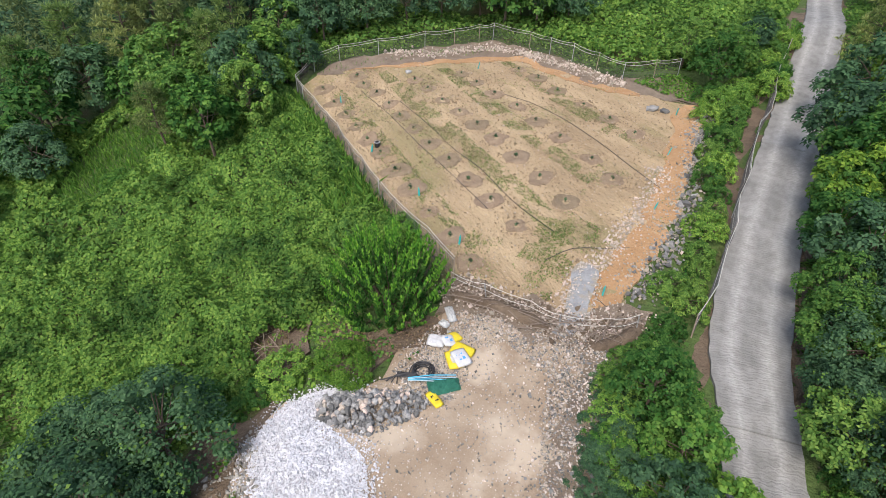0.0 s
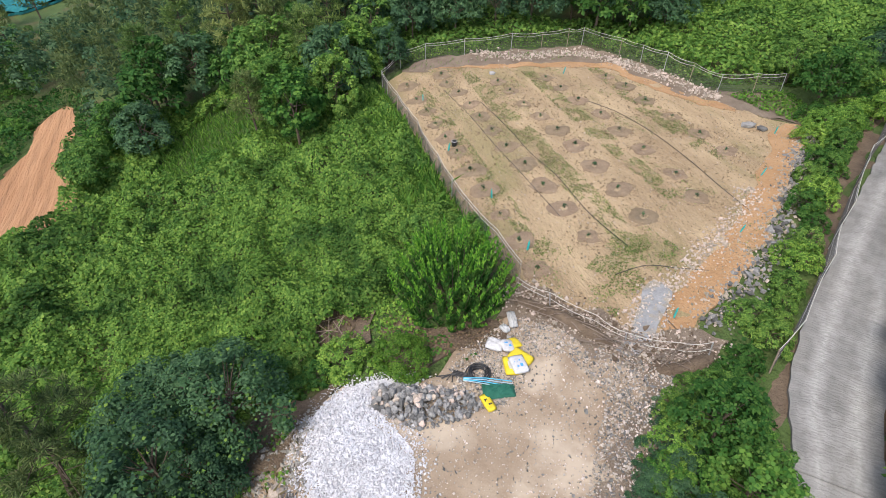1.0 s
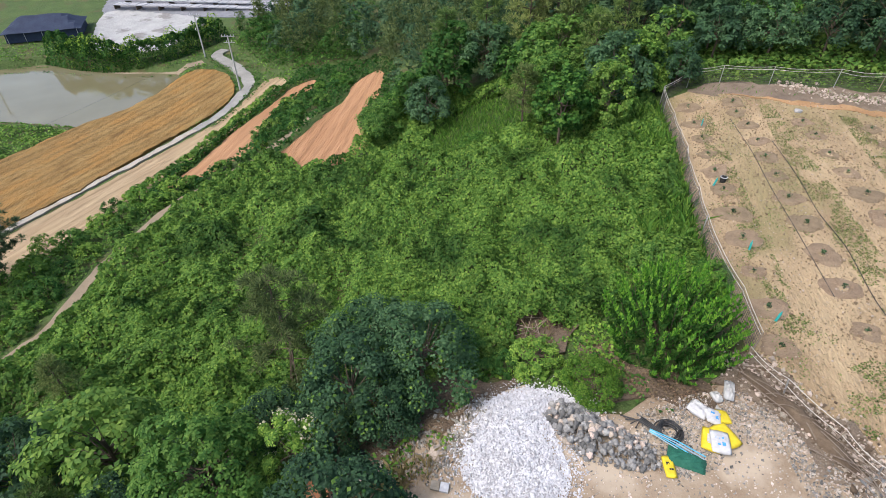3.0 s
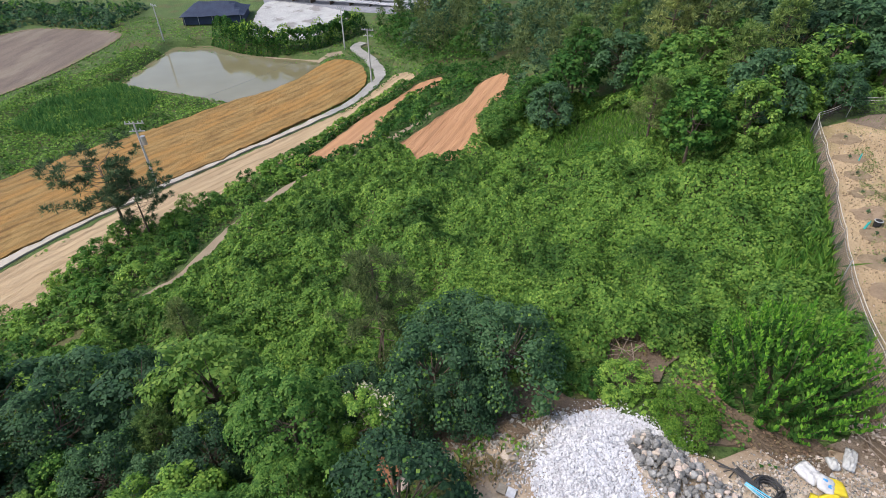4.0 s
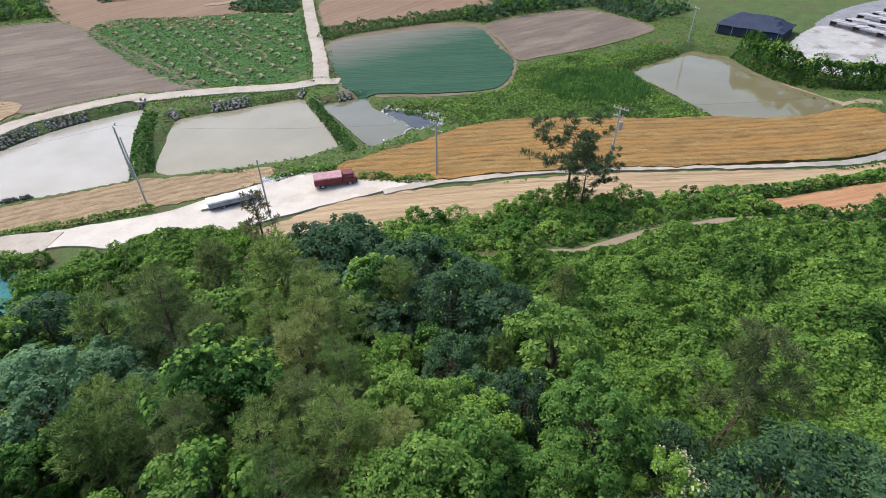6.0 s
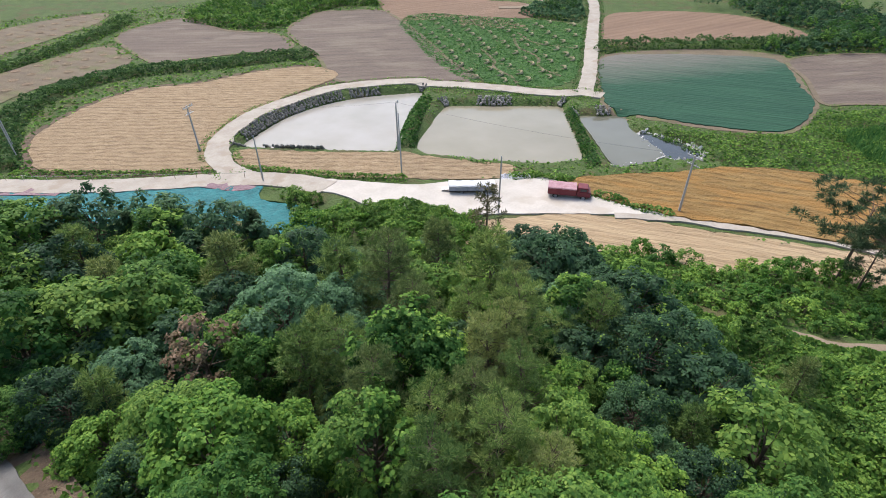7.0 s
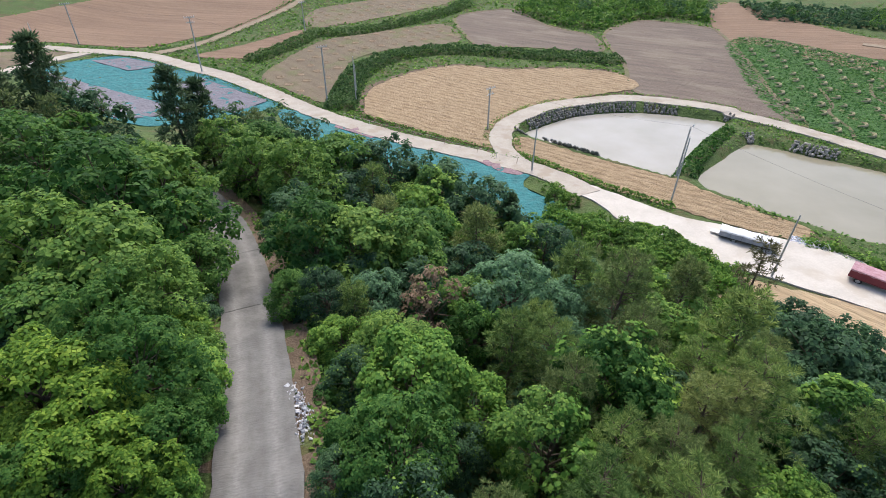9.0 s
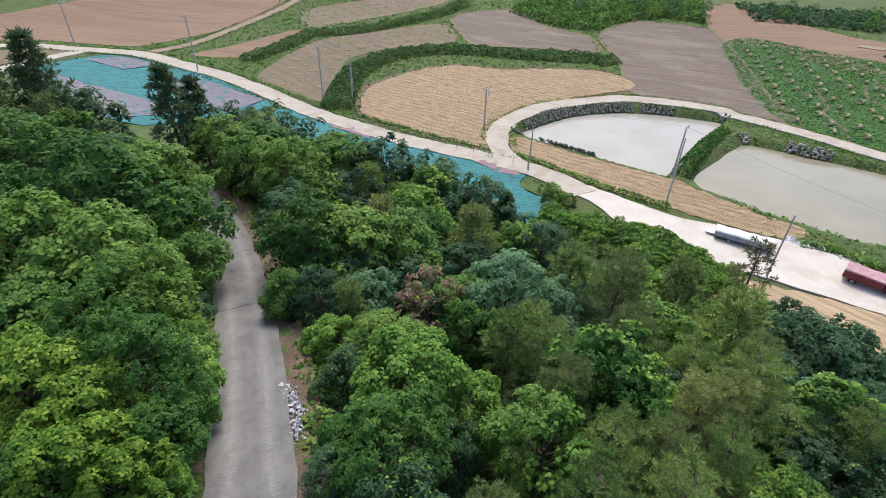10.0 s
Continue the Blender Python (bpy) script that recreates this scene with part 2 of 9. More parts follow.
M_BLUE_GREY = material("blue_grey_panel", (0.2, 0.22, 0.26), (0.32, 0.35, 0.4), scale=2, fine=10, rough=0.5, bump=0.2)
M_RUBBER = material("tyre_rubber", (0.02, 0.02, 0.02), (0.04, 0.04, 0.04), scale=4, fine=20, rough=0.85)
M_DARK_GLASS = material("dark_cab_glass", (0.02, 0.025, 0.03), (0.03, 0.035, 0.04), scale=2, fine=8, rough=0.1, spec=0.6, bump=0)
M_DRY_NEEDLE = material("brownish_needles", (0.1, 0.105, 0.05), (0.17, 0.16, 0.085), **LEAF)
M_RACK_GROUND = material("grey_work_ground", (0.15, 0.155, 0.175), (0.27, 0.275, 0.3), scale=0.6, fine=3)
M_BLACK_NET = material("black_shade_net", (0.018, 0.026, 0.055), (0.035, 0.05, 0.09), scale=0.6, fine=4, rough=0.8)
M_RACK = material("weathered_racks", (0.3, 0.3, 0.33), (0.5, 0.5, 0.52), scale=0.6, fine=3)
M_BLUE_ROOF = material("blue_sheet", (0.04, 0.25, 0.5), (0.08, 0.38, 0.65), scale=1, fine=5, rough=0.5)


def water(name, colour, rough):
    m = bpy.data.materials.new(name)
    m.use_nodes = True
    t = m.node_tree
    b = t.nodes["Principled BSDF"]
    b.inputs["Roughness"].default_value = rough
    b.inputs["IOR"].default_value = 1.45
    geo = t.nodes.new("ShaderNodeNewGeometry")
    x = t.nodes.new("ShaderNodeTexNoise")
    x.inputs["Scale"].default_value = 0.7
    x.inputs["Detail"].default_value = 5
    t.links.new(geo.outputs["Position"], x.inputs["Vector"])
    silt = t.nodes.new("ShaderNodeTexNoise")
    silt.inputs["Scale"].default_value, silt.inputs["Detail"].default_value = 0.16, 6
    t.links.new(geo.outputs["Position"], silt.inputs["Vector"])
    mud = t.nodes.new("ShaderNodeMix")
    mud.data_type = "RGBA"
    mud.inputs[6].default_value = (colour[0] * 0.72, colour[1] * 0.7, colour[2] * 0.62, 1)
    mud.inputs[7].default_value = (colour[0] * 1.15, colour[1] * 1.15, colour[2] * 1.2, 1)
    t.links.new(silt.outputs[0], mud.inputs[0])
    t.links.new(mud.outputs[2], b.inputs["Base Color"])
    bp = t.nodes.new("ShaderNodeBump")
    bp.inputs["Strength"].default_value, bp.inputs["Distance"].default_value = 0.04, 0.05
    t.links.new(x.outputs[0], bp.inputs["Height"])
    t.links.new(bp.outputs[0], b.inputs["Normal"])
    return m


# Muddy water whitened in its base colour to carry the bright sky's reflection.
M_PADDY_WHITE = water("sky_pale_paddy_water", (0.34, 0.325, 0.285), 0.16)
M_PADDY = water("muddy_paddy_water", (0.265, 0.245, 0.175), 0.1)
M_PADDY_DARK = water("grey_paddy_water", (0.155, 0.155, 0.115), 0.06)
M_POOL = water("dark_pool_water", (0.045, 0.055, 0.06), 0.03)
# Bluish pine green for the deep wood, with distance haze mixed into the colour.
M_LEAF_FAR = material("hazy_bluish_leaves", (0.062, 0.128, 0.06), (0.125, 0.21, 0.1), random_tint=0.3, **LEAF)
# Darker far-bank leaves; some bluish air haze is painted into their colour.
M_LEAF_BANK = material("hazy_dull_bank_leaves", (0.05, 0.115, 0.036), (0.1, 0.19, 0.06), random_tint=0.2, **LEAF)
M_POND = water("grey_pond_water", (0.185, 0.168, 0.1), 0.015)


def road_concrete(name, low, high, pale, rib):
    """Ribbed concrete worn pale in two wheel tracks; the coordinates run across (-1 to 1) and along the road in metres."""
    m = material(name, low, high, scale=0.8, fine=26, rough=0.88, bump=0)
    t = m.node_tree
    n, l = t.nodes, t.links
    b = n["Principled BSDF"]
    base = b.inputs["Base Color"].links[0].from_socket
    uv = n.new("ShaderNodeUVMap")
    uv.uv_map = "along"
    sep = n.new("ShaderNodeSeparateXYZ")
    l.new(uv.outputs[0], sep.inputs[0])

    def calc(op, a, c, clamp=False):
        x = n.new("ShaderNodeMath")
        x.operation, x.use_clamp = op, clamp
        for v, k in ((a, 0), (c, 1)):
            if isinstance(v, (int, float)):
                x.inputs[k].default_value = v
            else:
                l.new(v, x.inputs[k])
        return x.outputs[0]

    def grain(sx, sy, s):
        mp = n.new("ShaderNodeMapping")
        mp.inputs["Scale"].default_value = (sx, sy, 1)
        l.new(uv.outputs[0], mp.inputs[0])
        x = n.new("ShaderNodeTexNoise")
        x.inputs["Scale"].default_value, x.inputs["Detail"].default_value = s, 5
        l.new(mp.outputs[0], x.inputs["Vector"])
        return x.outputs[0]

    track = calc("ABSOLUTE", calc("SUBTRACT", calc("ABSOLUTE", sep.outputs[0], 0), 0.45), 0)
    track = calc("SUBTRACT", 1.0, calc("MULTIPLY", track, 3.6), True)
    wave = n.new("ShaderNodeTexWave")
    wave.bands_direction = "Y"
    for key, v in (("Scale", 2.0), ("Distortion", 9.0), ("Detail", 4.0), ("Detail Scale", 2.2)):
        wave.inputs[key].default_value = v
    l.new(uv.outputs[0], wave.inputs["Vector"])
    worn = calc("MULTIPLY", track, calc("MULTIPLY", grain(1.6, 1.3, 7.0), calc("ADD", calc("MULTIPLY", wave.outputs["Fac"], 0.35), 0.6)))
    stain = calc("MULTIPLY", calc("SUBTRACT", grain(2.2, 0.9, 2.2), 0.44, True), 2.4, True)
    for fac, col in ((worn, (*pale, 1)), (stain, (0.1, 0.094, 0.085, 1))):
        x = n.new("ShaderNodeMix")
        x.data_type = "RGBA"
        l.new(calc("MULTIPLY", fac, 1.1 if fac is worn else 0.5, True), x.inputs[0])
        l.new(base, x.inputs[6])
        x.inputs[7].default_value = col
        base = x.outputs[2]
    l.new(base, b.inputs["Base Color"])
    bp = n.new("ShaderNodeBump")
    bp.inputs["Strength"].default_value, bp.inputs["Distance"].default_value = rib, 0.03
    l.new(calc("ADD", wave.outputs["Fac"], calc("MULTIPLY", grain(1.5, 1, 9.0), 0.8)), bp.inputs["Height"])
    l.new(bp.outputs[0], b.inputs["Normal"])
    return m


M_ROAD = road_concrete("ribbed_road_concrete", (0.155, 0.153, 0.147), (0.3, 0.296, 0.285), (0.47, 0.462, 0.445), 0.4)
# Darker concrete with fainter ribs, for the bays centred below y = 4.
M_ROAD_LOWER = road_concrete("darker_smooth_road_concrete", (0.105, 0.103, 0.1), (0.205, 0.202, 0.195), (0.3, 0.296, 0.285), 0.25)
M_YARD = material("bright_yard_concrete", (0.43, 0.395, 0.35), (0.6, 0.562, 0.51), scale=0.35, fine=5, rough=0.88, bump=0.4, third=(0.45, 0.4, 0.34), patch=0.08)
M_LIGHT_STONE = material("pinkish_white_stone", (0.34, 0.3, 0.26), (0.55, 0.5, 0.45), **STONE)
M_OLD_NEEDLE = material("dull_old_needles", (0.1, 0.145, 0.05), (0.18, 0.23, 0.088), random_tint=0.2, **LEAF)
M_LITTER = material("dull_straw_bits", (0.27, 0.21, 0.13), (0.42, 0.335, 0.21), **LEAF)
M_GREY_PLASTIC = material("grey_plastic", (0.36, 0.37, 0.38), (0.52, 0.53, 0.54), scale=3, fine=12, rough=0.4, bump=0.6, bump_scale=8)

# ---- plan, metres ----
PLATEAU = [(0.4, 11.2, 13), (-3.9, 9.1, 12.8), (-6.1, 7.8, 12.4), (0.4, 16.2, 13.2), (-5.5, 31.5, 13.5), (-10.7, 41, 13.9), (2.9, 45.3, 14.6), (15.5, 34.1, 14.4), (6.8, 17.4, 13.6), (11.6, 23.1, 13.9), (36.6, 55.9, 15.9), (27.2, 39.2, 15.2), (17.6, 24.1, 14.1), (13.9, 17.7, 13.3), (11.6, 12.8, 12.8), (10.2, 8.7, 12.3), (3.6, -10.7, 11.5), (3.9, -14.9, 10.7), (4.6, -20, 9.8), (5.7, -28, 8.2), (10.4, -44.1, 5.5)]
SLOPE = [(-8.9, 26.3, 11.5), (-17.6, 27.2, 9), (-23.1, 20.9, 7), (-32.3, 17.9, 5.2), (-41.7, 13.3, 3), (-37, 4.2, 3), (-39.5, 5.9, 2.8), (-46.2, 28.1, 3.6), (-39.9, 29.7, 4.6), (-48.2, 44.4, 5.5), (-28.3, 36.9, 8), (-48.1, 59.3, 8), (-21.3, 54.5, 13), (-26.7, 50.5, 12), (-4.7, 50.2, 16.5), (19.9, 47.8, 17), (-25.2, -6.8, 5), (-14.2, -0.6, 8), (-16.2, 0.2, 7), (-23.7, -18.3, 3), (-13.1, -14.9, 7), (-33.5, -16, 1.5), (-6.9, -18.4, 6.5), (-17.3, -8, 6), (-10.1, -43.8, 1.5), (18.8, 19.9, 14.5), (33.2, 43.2, 17.5), (12.5, -22.1, 9.5), (24.1, -49.6, 5), (-2.1, -17.2, 7)]
SLOPE_B = [(-5, -35.7, 2.5), (23.1, -73.5, 1), (-18, 9.4, 6.5)]
VALLEY = [(-64.4, 7.9, 0), (-51.8, -18.7, 0), (-64.5, 30.3, 0), (-36.1, -29.7, 0), (-78.7, 42.1, 0.3), (-53.2, 19.7, 0.8), (-55.8, 25.6, 1), (-90.7, 20.1, 0), (-90.7, -28.8, 0), (-115.8, -1.7, 0.5), (-128.6, -45.1, 1.2), (-86.6, -61, 0.3), (-115.8, 42.4, 0.5), (-40.2, -59.4, 0), (-52.2, -43.3, 0), (-16.6, -79.2, 0), (-69.5, -88.8, 0.6), (-11.9, -64.9, 0), (-46.9, -126.5, 1), (-9.1, -121.7, 0.8), (39.6, -155.8, 1), (20.2, -92.9, 0), (54.7, -141.3, 1), (-9.3, -61.7, 0), (23.8, -96.9, 0), (-69.1, -140.3, 1.5), (-94.2, 58, 1.5), (-109.6, 41.9, 0.8)]
BEYOND = [(120, 60, 24), (90, -40, 14), (60, 140, 28), (-60, 150, 16), (-150, 110, 8), (-230, 0, 5), (-200, -150, 6), (-60, -230, 6), (60, -200, 8), (30, -60, 9), (40, 0, 13), (20, -5, 12.5)]
AREAS = {
    "planted_field": [(-11.4, 39.3), (-10.2, 40.5), (-7.6, 41.0), (-3.1, 41.5), (0.5, 42.7), (6.0, 43.1), (7.5, 40.8), (10.8, 37.8), (13.7, 36.0), (16.2, 34.1), (17.4, 33.8), (14.8, 28.5), (12.7, 24.2), (10.5, 20.0), (8.3, 17.2), (7.0, 15.0), (4.6, 14.0), (4.4, 15.2), (2.8, 16.1), (0.4, 17.3), (-0.6, 19.1), (-2.5, 22.1), (-4.8, 26.5), (-7.4, 31.8)],
    "lot": [(0.4, 15.4), (2.2, 14.9), (4.3, 14.0), (5.9, 13.8), (6.3, 13.2), (5.1, 11.8), (4.2, 10.0), (3.9, 7.8), (-1.0, 4.7), (-6.9, 6.2), (-8.1, 8.1), (-7.1, 9.2), (-6.6, 10.2), (-5.7, 11.3), (-2.8, 11.7), (-1.9, 12.4), (-1.7, 13.3), (-0.3, 14.5)],
    "golden_field": [(-48.8, -26.3), (-53.5, -23.1), (-57.9, -19.0), (-64.0, -14.5), (-68.4, -8.9), (-70.9, -1.1), (-73.3, 8.8), (-76.2, 17.6), (-79.1, 26.8), (-82.3, 34.8), (-83.6, 39.3), (-78.9, 40.1), (-72.5, 37.7), (-68.8, 34.8), (-66.5, 29.5), (-63.5, 21.1), (-59.0, 10.9), (-56.6, 3.8), (-54.1, -2.2), (-51.8, -9.1), (-49.6, -13.2), (-48.4, -19.0), (-48.0, -22.6)],
    "straw_strip": [(-67.6, 42.0), (-64.7, 36.0), (-61.4, 27.7), (-59.1, 20.0), (-55.6, 10.4), (-53.2, 3.6), (-49.2, -5.7), (-46.5, -11.3), (-44.9, -15.7), (-41.5, -21.5), (-37.3, -25.2), (-31.2, -29.2), (-30.6, -26.9), (-32.7, -23.9), (-36.7, -19.7), (-38.9, -14.1), (-40.3, -9.1), (-44.1, -5.2), (-46.2, -1.9), (-47.3, 4.5), (-50.5, 12.7), (-53.6, 17.9), (-57.7, 26.3), (-61.0, 33.0), (-63.6, 40.3)],
    "yard": [(-25.3, -54.1), (-30.6, -46.6), (-35.3, -40.0), (-38.4, -37.6), (-44.6, -32.5), (-47.7, -29.1), (-47.8, -23.2), (-49.1, -19.1), (-50.0, -14.6), (-50.0, -12.0), (-48.0, -13.8), (-45.3, -18.5), (-41.7, -22.9), (-37.9, -27.3), (-33.8, -31.5), (-30.6, -35.0), (-28.6, -39.9), (-28.3, -43.6), (-24.2, -52.1)],
    "paddy_west": [(-28.7, -66.1), (-31.5, -68.0), (-35.4, -70.0), (-40.3, -71.5), (-46.9, -71.7), (-53.5, -69.6), (-61.1, -64.3), (-55.7, -60.0), (-48.7, -55.2), (-41.9, -49.4), (-36.9, -55.3), (-32.1, -61.5)],
    "paddy_mid": [(-44.9, -48.4), (-51.3, -52.4), (-59.1, -56.3), (-64.1, -51.0), (-71.1, -42.8), (-64.8, -36.7), (-56.7, -30.0), (-52.3, -32.9), (-47.7, -39.4), (-44.4, -45.5)],
    "paddy_small": [(-69.6, -38.3), (-71.7, -36.0), (-73.8, -33.4), (-70.1, -30.1), (-67.5, -26.2), (-65.2, -23.0), (-61.8, -23.1), (-57.5, -25.5), (-58.2, -26.8), (-63.7, -32.5)],
    "dark_pool": [(-69.7, -28.7), (-70.6, -27.3), (-70.4, -23.1), (-69.4, -19.6), (-66.5, -19.1), (-64.5, -21.3), (-65.3, -23.5), (-66.7, -25.8)],
    "pond": [(-97.5, 6.4), (-104.2, 12.1), (-113.5, 19.4), (-110.3, 25.6), (-103.3, 28.7), (-96.4, 31.5), (-91.7, 35.4), (-88.5, 37.9), (-85.4, 36.1), (-81.6, 30.3), (-79.3, 24.5), (-78.8, 18.8), (-85.0, 15.0), (-91.4, 10.8)],
    "straw_wedge": [(-26.8, -63.0), (-30.4, -58.5), (-35.0, -52.6), (-41.0, -46.2), (-41.4, -44.5), (-45.2, -37.4), (-47.1, -34.5), (-45.1, -33.7), (-40.7, -37.9), (-36.9, -41.8), (-31.7, -48.1), (-27.8, -54.3), (-25.8, -58.9)],
    "straw_field": [(-9.2, -87.8), (-13.2, -92.6), (-20.1, -97.2), (-27.8, -98.8), (-35.8, -94.6), (-45.9, -93.0), (-54.3, -88.9), (-56.1, -84.2), (-53.9, -79.4), (-42.0, -77.2), (-32.6, -73.0), (-26.5, -69.5), (-23.1, -64.5), (-21.8, -60.9), (-18.1, -64.3), (-10.9, -71.9), (-7.3, -77.1)],
    "brown_field_a": [(-36.8, -136.5), (-41.8, -142.0), (-49.3, -144.5), (-56.1, -143.8), (-57.7, -126.5), (-63.9, -114.5), (-59.1, -101.9), (-48.0, -107.9), (-39.9, -110.8), (-35.4, -113.2)],
    "brown_field_b": [(-67.7, -115.7), (-82.3, -125.2), (-90.1, -120.9), (-95.1, -113.0), (-86.1, -90.9), (-76.4, -72.7), (-69.3, -57.9), (-61.0, -70.6), (-53.6, -77.4), (-60.1, -93.5)],
    "leek_field": [(-88.4, -100.1), (-81.3, -87.7), (-74.1, -75.2), (-69.4, -62.5), (-70.4, -56.0), (-73.6, -50.4), (-78.7, -47.2), (-85.0, -48.6), (-96.4, -54.8), (-110.4, -62.9), (-115.9, -66.6), (-115.3, -72.2), (-112.3, -80.1), (-106.8, -91.8), (-101.5, -102.7), (-95.6, -104.9)],
    "teal_field": [(-96.2, -49.8), (-105.1, -43.6), (-112.0, -34.3), (-115.7, -24.4), (-102.4, -16.7), (-95.8, -13.2), (-82.9, -13.1), (-77.7, -20.3), (-75.2, -28.3), (-73.9, -35.0), (-79.6, -40.2)],
    "teal_margin": [(-96.7, -50.9), (-108.4, -44.7), (-116.6, -35.5), (-120.0, -25.8), (-117.8, -23.2), (-103.5, -16.3), (-95.5, -12.5), (-82.3, -12.6), (-76.6, -20.1), (-74.1, -28.0), (-72.8, -35.2), (-79.6, -41.1)],
    "brown_field_c": [(-117.8, -23.0), (-128.7, -15.0), (-136.1, -2.0), (-129.9, 7.3), (-122.8, 12.0), (-108.1, 0.7), (-99.1, -9.9), (-97.4, -12.6), (-107.8, -17.4)],
    "tan_field_d": [(-127.1, -66.6), (-135.2, -63.4), (-143.4, -53.7), (-146.6, -40.1), (-137.3, -24.8), (-124.1, -37.4), (-112.6, -48.5), (-106.3, -55.2)],
    "tan_field_e": [(-110.9, -98.7), (-110.7, -91.6), (-108.2, -83.1), (-106.8, -75.6), (-101.9, -78.1), (-100.0, -84.3), (-98.6, -89.7)],
    "cut_bank": [(-108.9, -132.8), (-119.9, -137.1), (-119.6, -119.5), (-122.2, -101.3), (-125.9, -90.4), (-114.2, -80.3), (-105.8, -92.4), (-91.4, -103.6)],
    "pit_field_a": [(8.8, -101.7), (-1.8, -120.7), (-13.5, -126.3), (-32.3, -132.2), (-32.6, -116.5), (-17.9, -113.1), (-8.3, -107.1), (-4.4, -95.5), (-1.5, -83.7), (5.2, -92.7)],
    "pit_field_b": [(-1.8, -134.5), (-3.3, -153.8), (-26.3, -163.7), (-43.3, -163.6), (-39.3, -154.6), (-23.0, -143.9)],
    "tan_small": [(22.3, -116.3), (14.7, -122.3), (1.5, -133.1), (1.1, -126.8), (11.9, -113.7), (18.3, -113.5)],
    "tan_big": [(60.8, -122.8), (68.2, -141.5), (54.7, -164.3), (36.5, -177.7), (3.1, -169.8), (14.7, -141.1), (25.8, -129.8), (33.5, -123.1), (43.2, -124.7), (51.8, -126.5)],
    "grass_wedge": [(55.9, -113.0), (44.3, -118.4), (47.1, -107.7), (50.3, -99.6)],
    "net_far": [(44.5, -102.8), (37.7, -115.0), (31.4, -112.9), (22.4, -106.1), (15.0, -99.3), (6.0, -85.1), (9.9, -79.9), (16.5, -76.4), (26.7, -75.7), (37.9, -88.0)],
    "net_near": [(5.5, -81.5), (0.1, -77.5), (-6.6, -69.7), (-15.3, -61.8), (-21.3, -56.4), (-24.0, -52.6), (-21.9, -49.0), (-24.4, -43.2), (-21.2, -38.3), (-17.7, -42.4), (-11.5, -51.7), (-5.3, -58.3), (0.5, -65.6), (4.9, -74.9)],
    "net_west": [(0.1, -76.6), (-2.7, -74.2), (-7.3, -69.5), (-14.1, -62.5), (-20.4, -57.0), (-22.0, -54.6), (-13.4, -52.6), (-8.9, -55.5), (-1.0, -63.8), (1.4, -66.3)],
    "red_field_a": [(-43.3, 26.2), (-40.8, 25.2), (-38.1, 24.9), (-36.4, 25.7), (-34.7, 26.4), (-34.6, 28.9), (-34.6, 30.1), (-36.6, 32.0), (-39.7, 34.0), (-42.2, 36.5), (-43.2, 40.3), (-45.5, 42.8), (-47.0, 44.8), (-49.9, 46.9), (-50.5, 45.4), (-50.3, 42.7), (-47.5, 38.5), (-46.9, 35.3), (-44.8, 30.1)],
    "red_field_b": [(-50.0, 16.2), (-52.6, 21.1), (-57.3, 29.5), (-59.6, 36.8), (-61.2, 41.0), (-59.5, 43.6), (-57.0, 41.5), (-57.6, 36.5), (-53.5, 30.3), (-48.6, 26.2), (-48.2, 22.7), (-48.6, 18.8)],
    "quarry": [(-110.8, 33.4), (-128.7, 43.6), (-125.6, 49.0), (-110.6, 54.7), (-103.1, 49.5), (-99.4, 40.4), (-104.3, 35.6)],
}
